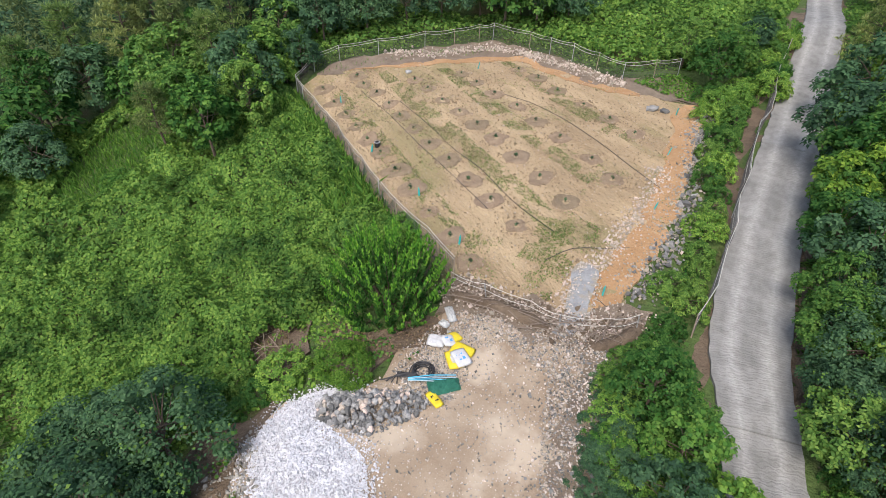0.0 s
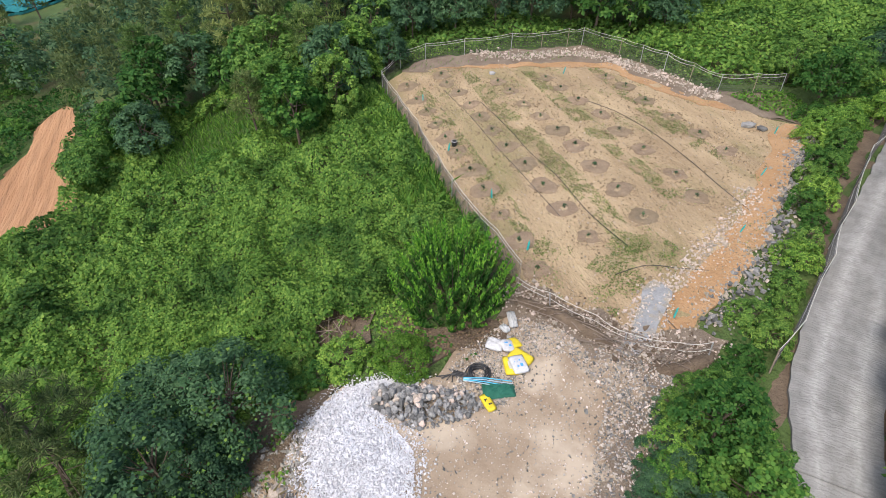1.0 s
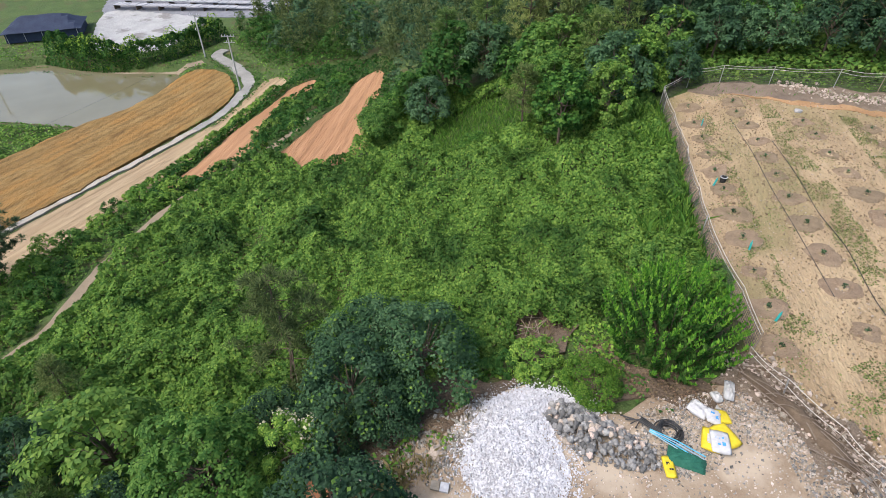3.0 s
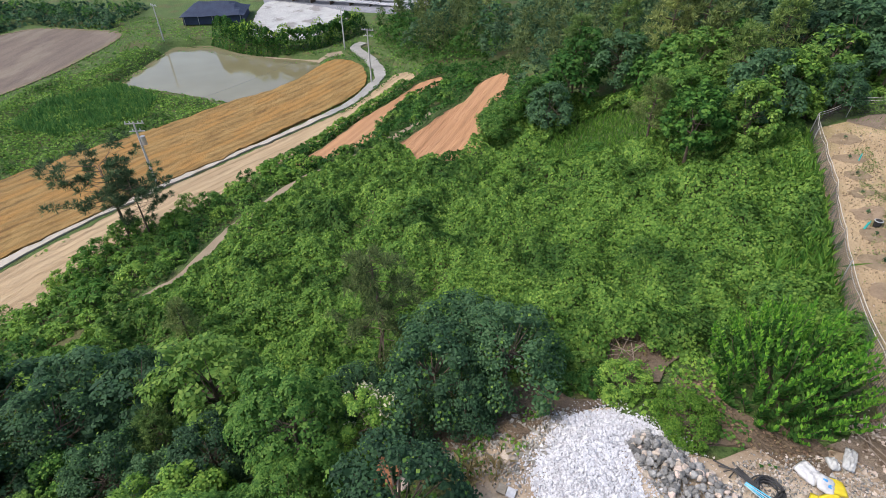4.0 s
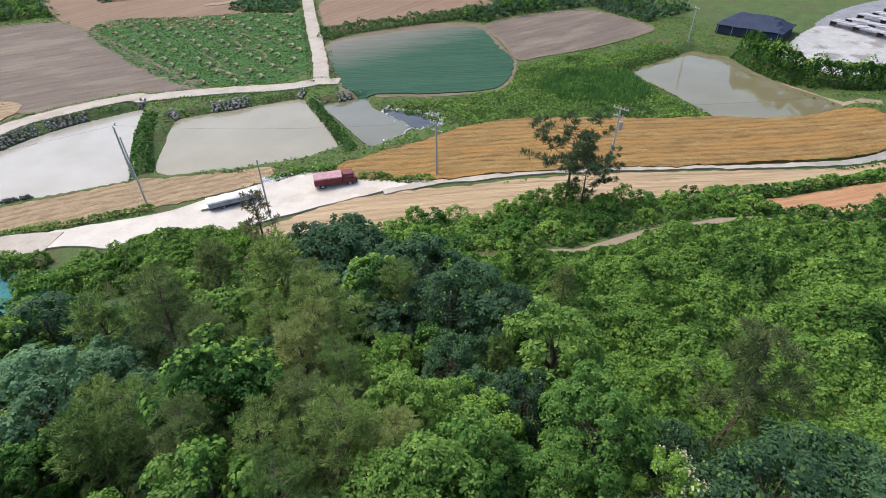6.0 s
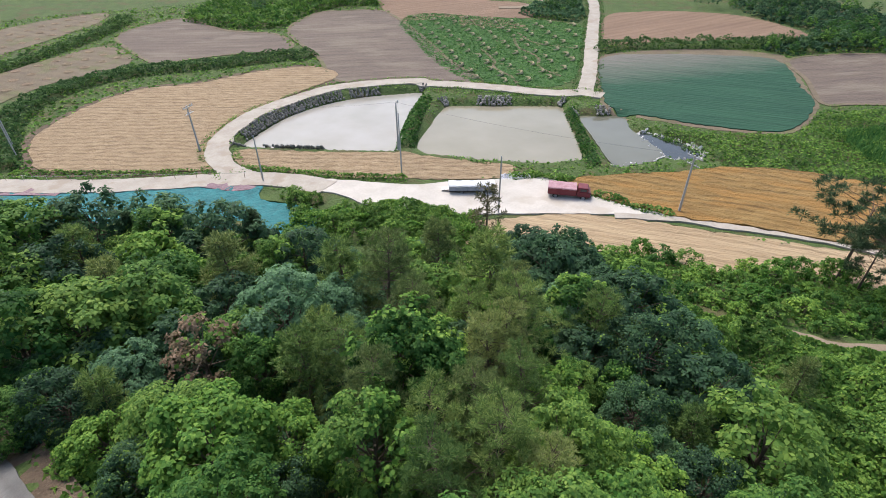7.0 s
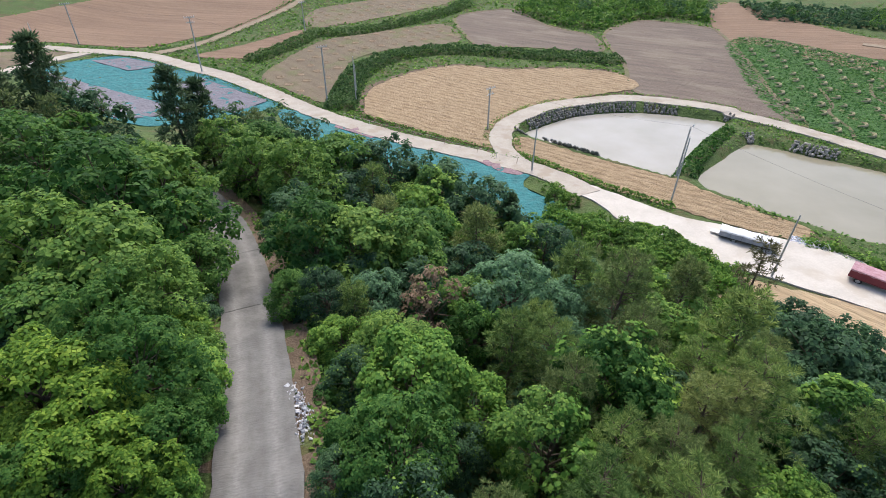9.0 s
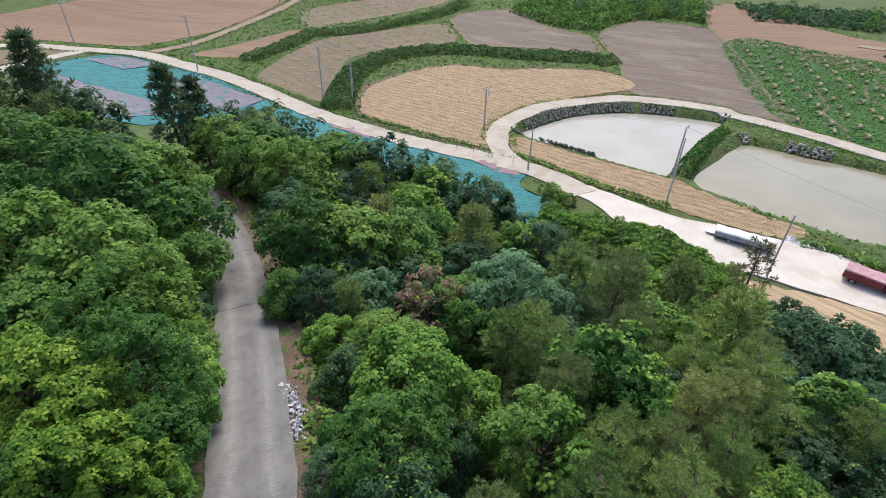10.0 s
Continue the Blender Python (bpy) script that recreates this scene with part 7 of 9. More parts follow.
# ---- the plot: pits, fence, hoses ----
def tube(name, pts, radius, mat, parent=None, sides=5, lift=0.0, on_land=True):
    """A pipe, hose or rope through points (x, y) on the ground or (x, y, z)."""
    line = []
    if on_land:
        line = [Vector((x, y, land1(x, y) + lift)) for x, y in spline(pts, 0.6)]
    else:
        line = [Vector(p) for p in pts]
    verts, faces = [], []
    for i, p in enumerate(line):
        d = (line[min(i + 1, len(line) - 1)] - line[max(i - 1, 0)]).normalized()
        a = d.orthogonal().normalized()
        b = d.cross(a)
        for k in range(sides):
            c = 6.2832 * k / sides
            verts.append(tuple(p + (a * math.cos(c) + b * math.sin(c)) * radius))
    for i in range(len(line) - 1):
        for k in range(sides):
            faces.append([sides * i + k, sides * i + (k + 1) % sides, sides * (i + 1) + (k + 1) % sides, sides * (i + 1) + k])
    return link(name, verts, faces, mat, parent, smooth=True)


def box(bm, size, at=(0, 0, 0), turn=0.0, bevel=0.0, taper=1.0):
    """A bevelled box standing on at."""
    m = Matrix.Translation(at) @ Matrix.Rotation(turn, 4, "Z")
    geo = bmesh.ops.create_cube(bm, size=1.0)["verts"]
    for v in geo:
        k = taper if v.co.z > 0 else 1.0
        v.co = Vector((v.co.x * size[0] * k, v.co.y * size[1] * k, (v.co.z + 0.5) * size[2]))
    if bevel:
        es = list({e for v in geo for e in v.link_edges})
        out = bmesh.ops.bevel(bm, geom=es, offset=bevel, segments=2, affect="EDGES", profile=0.6)
        geo = list({v for f in out["faces"] for v in f.verts} | {v for v in geo if v.is_valid})
    bmesh.ops.transform(bm, matrix=m, verts=[v for v in geo if v.is_valid])


def rod(bm, a, b, ra, rb=None, sides=8):
    limb(bm, a, b, ra, ra if rb is None else rb, sides)


PITS = [(-9.3, 38.4), (-6.9, 39.8), (-6.2, 38.4), (-5.1, 36.9), (-8.1, 36.2), (-7.0, 34.4), (-6.0, 32.4), (-5.0, 30.6), (-4.0, 29.0), (-2.9, 27.0), (-1.9, 25.0), (-0.8, 22.6),
        (0.3, 20.4), (1.2, 18.3), (-4.0, 35.0), (-3.1, 33.2), (-2.1, 31.4), (-1.0, 29.5), (0.2, 27.5), (1.3, 25.3), (2.4, 23.2), (3.5, 20.9), (-2.4, 38.6), (-1.4, 37.2), (-0.3, 35.2),
        (0.9, 33.4), (2.0, 31.6), (3.1, 29.8), (4.1, 27.5), (5.2, 25.2), (6.2, 22.8), (1.1, 39.7), (2.2, 38.1), (3.4, 36.1), (4.8, 34.1), (5.8, 31.9), (7.0, 29.7), (8.4, 27.1), (9.1, 24.9),
        (5.5, 40.4), (6.8, 38.7), (7.9, 36.5), (9.3, 34.2), (10.6, 32.1), (11.7, 30.1)]


def pit(seed):
    """A shallow dug ring of soil with a sapling in its middle."""
    r = random.Random(seed)
    root = tagged(new("planting_pit"), "round pit of dug greyish soil with a small sapling", "planting pit", "planting pits in the plot")
    verts, faces = [], []
    seg = 22
    rings = ((0.05, -0.06), (0.15, -0.01), (0.3, 0.015), (0.45, 0.035), (0.6, 0.05), (0.74, 0.03), (0.9, -0.03))
    wob = [r.uniform(0.7, 1.25) for _ in range(seg)]
    wob = [(wob[i - 1] + 2 * wob[i] + wob[(i + 1) % seg]) / 4 for i in range(seg)]
    for rad, h in rings:
        for i in range(seg):
            a = 6.2832 * i / seg
            verts.append((rad * wob[i] * math.cos(a), rad * wob[i] * math.sin(a), h + 0.07 + r.uniform(-0.012, 0.012)))
    for k in range(len(rings) - 1):
        for i in range(seg):
            faces.append([k * seg + i, k * seg + (i + 1) % seg, (k + 1) * seg + (i + 1) % seg, (k + 1) * seg + i])
    faces.append(list(range(seg))[::-1])
    link("soil_ring", verts, faces, M_PIT, root, smooth=True)
    bm = bmesh.new()
    rod(bm, (0, 0, 0), (0.02, 0.01, 0.45), 0.012, 0.006, 5)
    part("stem", bm, M_BARK, root)
    # Sapling leaves, enlarged and dark to stand in for the hole's dark spot.
    d = unit(rng.normal(size=(22, 3)) + np.array([0, 0, 0.6]))
    v, f = leaf_quads(np.array([0, 0, 0.24]) + d * rng.uniform(0.03, 0.17, (22, 1)), d, np.full(22, 0.12))
    leaves = new("leaves", quick_mesh("leaves", v, f, M_LEAF_DARK))
    leaves.parent = root
    return root


pits = [pit(i) for i in range(5)]
for i, (x, y) in enumerate(PITS):
    dx, dy = land1(x + 0.5, y) - land1(x - 0.5, y), land1(x, y + 0.5) - land1(x, y - 0.5)
    t = copy_thing(pits[i % 5], pose(x, y, land1(x, y) + 0.02, math.degrees(dy), -math.degrees(dx), 0) @ pose(0, 0, 0, 0, 0, pick.uniform(0, 360)))
    s = pick.uniform(0.66, 1.0)
    t.scale = (s, s, s)
for p in pits:
    for o in (*p.children_recursive, p):
        bpy.data.objects.remove(o)


def fence(key, gap, height, label, lean=0.06, ropes=(1.0, 0.86), post=0.03, seed=1, net=True):
    """A net fence: wooden posts, a knotted net and slack white ropes."""
    r = random.Random(seed)
    root = tagged(new("net_fence"), label, "fence")
    line = [Vector((*p, 0)) for p in spline(LINES[key], gap)]
    tops, feet = [], []
    for p in line:
        z = land1(p.x, p.y)
        foot = Vector((p.x, p.y, z))
        top = foot + Vector((r.uniform(-lean, lean), r.uniform(-lean, lean), height * r.uniform(0.9, 1.08)))
        bm = bmesh.new()
        rod(bm, foot - Vector((0, 0, 0.2)), top, post, post * 0.85, 7)
        part("post", bm, M_WOOD if r.random() < 0.7 else M_STEEL, root)
        tops.append(top)
        feet.append(foot)
    for f in ropes:
        pts = []
        for a, b, fa, fb in zip(tops, tops[1:], feet, feet[1:]):
            p, q = fa.lerp(a, f), fb.lerp(b, f)
            sag = r.uniform(0.05, 0.16)
            pts += [p.lerp(q, u) - Vector((0, 0, sag * 4 * u * (1 - u))) for u in (0, 0.25, 0.5, 0.75)]
        pts.append(feet[-1].lerp(tops[-1], f))
        tube("rope", pts, 0.013, M_ROPE, root, 5, on_land=False)
    if not net:
        return root
    verts, faces = [], []

    def strand(p, q, w=0.009):
        d = (q - p).normalized()
        a = d.orthogonal().normalized() * w
        b = d.cross(a)
        o = len(verts)
        for e in (p, q):
            verts.extend([tuple(e + a), tuple(e - a * 0.5 + b * 0.87), tuple(e - a * 0.5 - b * 0.87)])
        faces.extend([[o, o + 1, o + 4, o + 3], [o + 1, o + 2, o + 5, o + 4], [o + 2, o, o + 3, o + 5]])

    for a, b, fa, fb in zip(tops, tops[1:], feet, feet[1:]):
        cols = max(2, round((fb - fa).length / 0.14))
        bow = r.uniform(-0.05, 0.05)
        side = (fb - fa).cross(Vector((0, 0, 1))).normalized()
        low = [fa.lerp(fb, i / cols) + side * bow * math.sin(math.pi * i / cols) for i in range(cols + 1)]
        high = [fa.lerp(a, 0.9).lerp(fb.lerp(b, 0.9), i / cols) + side * bow * math.sin(math.pi * i / cols) for i in range(cols + 1)]
        for p, q in zip(low, high):
            strand(p, q)
        for k in range(0, 10):
            f = k / 9
            strand(low[0].lerp(high[0], f), low[-1].lerp(high[-1], f))
    link("net", verts, faces, M_FENCE_NET, root)
    return root


fence("fence_field", 2.7, 1.35, "grey net fence on posts with white ropes round the plot", seed=2)
fence("fence_road", 2.2, 1.3, "sagging net fence with ropes beside the hill road", lean=0.22, ropes=(1.0, 0.9, 0.5), seed=3)
LINES["fence_front"] = [(0.4, 17.0), (1.8, 16.0), (3.4, 15.1), (4.6, 14.5), (6.2, 14.1), (7.6, 14.4)]
fence("lane_edge", 2.6, 0.9, "low rope fence on posts along the valley lane", lean=0.08, ropes=(1.0,), seed=6, net=False)
fence("fence_front", 2.2, 0.8, "low slack rope fence along the plot's front edge", lean=0.15, ropes=(1.0, 0.6), seed=4, net=False)

for pts in ([(-3.3, 35.3), (-1.0, 31.5), (0.4, 28.8), (2.0, 26.3), (3.5, 23.0), (4.6, 21.2), (5.2, 20.3)], [(4.1, 35.9), (5.9, 34.4), (7.8, 31.8), (9.3, 28.9), (10.4, 26.2), (11.4, 23.9)],
            [(4.5, 18.2), (5.9, 19.0), (7.2, 19.0), (8.5, 19.1)], [(5.9, 17.6), (6.4, 17.0), (6.3, 15.9), (6.9, 15.2)], [(-6.3, 37.4), (-4.2, 34), (-2.2, 30.4), (0.0, 26.6), (2.2, 22.4)]):
    tagged(tube("irrigation_hose", pts, 0.015, M_HOSE, lift=0.12), "thin black irrigation hose lying across the sandy plot", "hose", "irrigation hoses")

stake_bm = bmesh.new()
box(stake_bm, (0.09, 0.06, 0.45), bevel=0.01)
rod(stake_bm, (0, 0, 0.4), (0, 0, 0.55), 0.03, 0.02)
stake_me = bpy.data.meshes.new("marker_stake")
stake_bm.to_mesh(stake_me)
stake_bm.free()
stake_me.materials.append(M_STAKE)
for x, y in ((0.7, 19.7), (10.5, 22.1), (6.6, 16.1), (12.9, 27.5), (-1.4, 24.2), (15.1, 32.7), (-4.6, 29.2), (2.4, 40.8), (-7.6, 36.0)):
    s = tagged(new("marker_stake", stake_me), "short teal plastic marker stake in the soil", "stake", "marker stakes")
    s.matrix_world = pose(x, y, land1(x, y) + 0.04, pick.uniform(-12, 12), pick.uniform(-12, 12), pick.uniform(0, 360))


def bucket(x, y):
    root = tagged(new("bucket"), "black bucket with a pale rim standing on the plot", "bucket")
    bm = bmesh.new()
    rod(bm, (0, 0, 0), (0, 0, 0.32), 0.14, 0.18, 16)
    part("body", bm, M_RUBBER, root)
    bm = bmesh.new()
    bmesh.ops.create_cone(bm, segments=16, radius1=0.19, radius2=0.19, depth=0.03, cap_ends=True)
    ob = part("rim", bm, M_WHITE_BAG, root)
    ob.location.z = 0.33
    bm = bmesh.new()
    bmesh.ops.create_cone(bm, segments=16, radius1=0.16, radius2=0.16, depth=0.02, cap_ends=True)
    ob = part("inside", bm, M_RUBBER, root)
    ob.location.z = 0.345
    root.location = (x, y, land1(x, y) + 0.06)


bucket(-4.3, 29.7)


# ---- stones ----
stony = [(0.8, 15.4), (2.4, 15.0), (4.2, 14.2), (5.8, 13.9), (6.4, 13), (5.3, 11.6), (4.4, 10), (4.2, 7.4), (2.8, 7.4), (3.3, 10), (3.8, 12), (2.4, 13.6), (1, 13.2), (0.9, 11.8), (0, 10.8), (-1, 10.9), (-1.8, 12.4), (-0.5, 14.4)]
def stone_mesh(name, seed, mat, flat=0.65, rough=0.2):
    r = random.Random(seed)
    bm = bmesh.new()
    bmesh.ops.create_icosphere(bm, subdivisions=1, radius=0.5)
    for v in bm.verts:
        v.co *= 1 + r.uniform(-rough, rough)
        v.co.z *= flat
    me = bpy.data.meshes.new(name)
    bm.to_mesh(me)
    bm.free()
    me.materials.append(mat)
    return me


def stone_cloud(name, spots, size, mat, label, category, seed, height=None, flat=0.6):
    """Many stones in one object. height: how far the heap rises at a spot."""
    r = np.random.default_rng(seed)
    bv = np.array([(1, 0, 0), (0, 1, 0), (-1, 0, 0), (0, -1, 0), (0, 0, 1), (0, 0, -1)], float) * 0.5 * (1, 1, flat) * r.uniform(0.8, 1.2, (6, 1))
    bf = np.array([(0, 1, 4), (1, 2, 4), (2, 3, 4), (3, 0, 4), (1, 0, 5), (2, 1, 5), (3, 2, 5), (0, 3, 5)])
    xs, ys = np.array([p[0] for p in spots]), np.array([p[1] for p in spots])
    z = land(xs, ys) + 0.1 + (height(xs, ys) if height else 0)
    verts, faces = [], []
    for i in range(len(xs)):
        s = size * r.lognormal(0, 0.35)
        q = Euler(r.uniform(0, 6.28, 3)).to_matrix()
        p = (bv * s * r.uniform(0.75, 1.25, 3)) @ np.array(q).T
        verts.append(p + np.array([xs[i], ys[i], z[i]]))
        faces.append(bf + i * len(bv))
    return tagged(link(name, np.vstack(verts), np.vstack(faces).tolist(), mat), label, category, kind="stuff")


def random_in(poly, count, seed):
    r = np.random.default_rng(seed)
    p = np.asarray(poly)
    lo, hi = p.min(0), p.max(0)
    k = count * 6
    xs, ys = r.uniform(lo[0], hi[0], k), r.uniform(lo[1], hi[1], k)
    ok, _ = inside(poly, xs, ys)
    return list(zip(xs[ok][:count], ys[ok][:count]))


def along(pts, width, count, seed):
    r = np.random.default_rng(seed)
    line = spline(pts, 0.2)
    return [(line[i][0] + r.normal(scale=width / 2.5), line[i][1] + r.normal(scale=width / 2.5)) for i in r.integers(0, len(line), count)]


GRAVEL = spline([(-6.4, 9.7), (-5.7, 11.1), (-4.5, 11.7), (-3.1, 11.7), (-2.9, 11.1), (-4.0, 10.6), (-3.4, 9.8), (-2.5, 9.1), (-2.2, 8.2), (-2.4, 7.0), (-5.0, 7.0), (-6.0, 8.6)], 0.5, True)


def gravel_rise(x, y):
    _, far = inside(GRAVEL, x, y)
    lump = np.array([noise.noise((a * 0.9, b * 0.9, 2.0)) for a, b in zip(np.ravel(x), np.ravel(y))]).reshape(np.shape(x))
    return 0.3 * np.clip(far / 2.2, 0, 1) * (1 + 0.8 * lump)


gr = sheet("lot", "gravel_bed", M_GRAVEL_BED, "heap of white crushed gravel tipped on the yard", "gravel heap", step=0.25, lift=0.06, outline=GRAVEL, grow=-0.3, ragged=0.3)
co = np.array([tuple(v.co) for v in gr.data.vertices])
up = gravel_rise(co[:, 0], co[:, 1])
for v, h in zip(gr.data.vertices, up):
    v.co.z += h
stone_cloud("white_gravel", random_in(GRAVEL, 12000, 5), 0.068, M_WHITE_STONE, "loose white crushed stones on the gravel heap", "gravel", 5, gravel_rise)
stone_cloud("white_gravel", along(GRAVEL + GRAVEL[:1], 0.75, 2600, 7), 0.062, M_WHITE_STONE, "white stones round the gravel heap's foot", "gravel", 7)
stone_cloud("white_gravel", random_in([(-6.8, 9.4), (-5.9, 11.4), (-3, 12), (-1.9, 8.6), (-1.9, 7), (-6.4, 7)], 1500, 6), 0.06, M_WHITE_STONE, "white stones strayed from the gravel heap", "gravel", 6)
ROCKS = spline([(-4.3, 10.5), (-4.1, 11.4), (-2.8, 11.5), (-1.6, 11.5), (-0.6, 11.3), (-0.5, 10.7), (-1.5, 10.1), (-2.5, 9.7), (-3.2, 10.0)], 0.4, True)


def rock_rise(x, y):
    _, far = inside(ROCKS, x, y)
    return 0.4 * np.clip(far / 0.7, 0, 1)


rock_heap = tagged(new("stone_heap"), "heap of rounded grey field stones beside the gravel", "stone heap")
rock_heap.location = (-2.4, 10.7, land1(-2.4, 10.7))
rock_meshes = [stone_mesh("stone", 50 + i, M_GREY_STONE if i < 5 else M_PALE_STONE, 0.7, 0.14) for i in range(6)]
spots = random_in(ROCKS, 260, 8)
rise = rock_rise(np.array([p[0] for p in spots]), np.array([p[1] for p in spots]))
for i, ((x, y), h) in enumerate(zip(spots, rise)):
    o = new("stone", rock_meshes[int(pick.choice(6, p=[0.18, 0.18, 0.18, 0.15, 0.14, 0.17]))])
    o.parent = rock_heap
    s = pick.uniform(0.14, 0.33) * (1.0 if x < -2 else 0.72)
    o.matrix_basis = Matrix.Translation(Vector((x, y, land1(x, y) + 0.14 + h)) - rock_heap.location) @ Euler((pick.uniform(0, 6), pick.uniform(0, 6), pick.uniform(0, 6))).to_matrix().to_4x4() @ Matrix.Diagonal((s * 1.2, s, s, 1))
stone_cloud("stone_rubble", random_in(ROCKS, 700, 9), 0.1, M_GREY_STONE, "small grey stones filling the stone heap", "stones", 9, lambda x, y: rock_rise(x, y) * 0.9)
stone_cloud("yard_stones", random_in(stony, 1500, 28), 0.085, M_LIGHT_STONE, "pinkish white stones strewn over the stony ground", "stones", 28)
stone_cloud("yard_stones", random_in(stony, 2600, 29), 0.075, M_GREY_STONE, "grey stones strewn over the stony ground", "stones", 29)
stone_cloud("yard_stones", random_in(stony, 2600, 10), 0.075, M_PALE_STONE, "pale stones strewn over the stony ground", "stones", 10)
stone_cloud("yard_stones", random_in(AREAS["lot"], 1800, 35), 0.055, M_GREY_STONE, "fine grey pebbles strewn over the dirt yard", "stones", 35)
stone_cloud("yard_stones", random_in(AREAS["lot"], 3600, 11), 0.055, M_LIGHT_STONE, "fine pebbles strewn over the dirt yard", "stones", 11)
stone_cloud("edge_rubble", random_in([(-7.6, 9.2), (-6.4, 10.6), (-5.6, 9), (-5.4, 7), (-7.6, 5.6), (-9, 4), (-9.4, 5.4), (-8.2, 7.6)], 900, 12), 0.14, M_WALL_STONE, "mixed rubble at the yard's edge", "rubble", 12)


stone_cloud("drain_stones", along([(12.0, 25.9), (10.7, 23.1), (8.9, 20.8), (7.4, 18.6), (6.0, 17.1), (5.0, 15.3)], 0.9, 1100, 13), 0.11, M_PALE_STONE, "pale pinkish stones raked into a strip along the drain", "stones", 13)
stone_cloud("edge_stones", along([(6.0, 13.4), (5.2, 12.2), (4.8, 10.6), (4.7, 9), (4.5, 7.2)], 2.0, 650, 30), 0.08, M_LIGHT_STONE, "pale stones along the yard's edge", "stones", 30, lambda x, y: 0.05)
stone_cloud("edge_stones", along([(6.0, 13.4), (5.2, 12.2), (4.8, 10.6), (4.7, 9), (4.5, 7.2)], 2.0, 1000, 31), 0.075, M_GREY_STONE, "grey stones along the yard's edge", "stones", 31, lambda x, y: 0.05)
stone_cloud("edge_stones", along([(0.3, 16.6), (2, 15.8), (3.8, 14.9), (5.2, 14.4), (7.6, 14.6)], 1.2, 1100, 32), 0.11, M_PALE_STONE, "brownish rubble along the plot's front edge", "stones", 32, lambda x, y: 0.05)
stone_cloud("edge_stones", along([(0.3, 16.6), (2, 15.8), (3.8, 14.9), (5.2, 14.4), (7.6, 14.6)], 1.0, 600, 33), 0.12, M_DARK_SOIL, "dark clods along the plot's front edge", "clods", 33, lambda x, y: 0.05)
stone_cloud("ramp_stones", along([(4.6, 14.2), (5.3, 16), (6.1, 17.8), (6.6, 17.2), (6.0, 15.4), (5.2, 14)], 0.3, 260, 34), 0.1, M_LIGHT_STONE, "stones along the cement ramp's edge", "stones", 34, lambda x, y: 0.08)
stone_cloud("bank_rubble", along([(17.5, 33.4), (15.4, 29.2), (13.7, 25.3), (11.4, 20.8), (9.7, 18.4), (8.0, 16.2)], 0.9, 500, 14), 0.19, M_GREY_STONE, "grey rubble heaped along the plot's edge", "rubble", 14)
stone_cloud("bank_rubble", along([(17.2, 33.2), (15.1, 29.2), (13.4, 25.3), (11.1, 20.8), (9.4, 18.4), (7.8, 16.4)], 1.2, 900, 24), 0.13, M_PALE_STONE, "pale rubble mixed along the plot's edge", "rubble", 24)
stone_cloud("north_rubble", along([(-4.7, 43.5), (-1.4, 43.4), (1.9, 44.8), (3.8, 45.3), (6.0, 43.8), (9.5, 40.4), (12.4, 37.6)], 1.0, 1100, 15), 0.16, M_PALE_STONE, "pale rubble thrown up along the plot's upper edge", "rubble", 15)
rp = np.random.default_rng(27)
stone_cloud("pit_clods", [(x + d * math.cos(a), y + d * math.sin(a)) for x, y in PITS for d, a in zip(rp.uniform(0.45, 1.1, 70), rp.uniform(0, 6.28, 70))], 0.075, M_PIT, "crumbled clods round the planting pits", "clods", 27, flat=0.5)
stone_cloud("soil_clods", random_in(AREAS["planted_field"], 6000, 26), 0.075, M_PIT, "small dark clods strewn over the sandy plot", "clods", 26, flat=0.4)
stone_cloud("plot_stones", random_in(AREAS["planted_field"], 4500, 16), 0.05, M_PALE_STONE, "small stones scattered over the sandy plot", "stones", 16)
stone_cloud("roadside_gravel", along([(2.6, -15.6), (2.1, -13.8), (2.2, -12.6)], 0.5, 260, 17), 0.12, M_WHITE_STONE, "white gravel spilled beside the hill road", "gravel", 17)
stone_cloud("road_litter", along(LINES["hill_road"], 3.6, 900, 18), 0.05, M_DARK_SOIL, "brown litter and crumbs along the hill road", "litter", 18)
for x, y, s in ((13.8, 33.5, 0.75), (14.5, 33.2, 0.6), (-3.0, 40.0, 0.5), (-8.4, 4.4, 0.6), (-8.3, 5.4, 0.5), (-6.4, 7.3, 0.55), (-3.1, 10.0, 0.32)):
    o = tagged(new("boulder", stone_mesh("boulder", int(x * 10) % 97, M_GREY_STONE if y > 20 else M_PALE_STONE, 0.6, 0.18)), "grey weathered boulder lying on the soil", "boulder", "boulders")
    o.matrix_world = pose(x, y, land1(x, y) + 0.15 * s + 0.06, 0, 0, pick.uniform(0, 360)) @ Matrix.Diagonal((s * 1.3, s, s, 1))

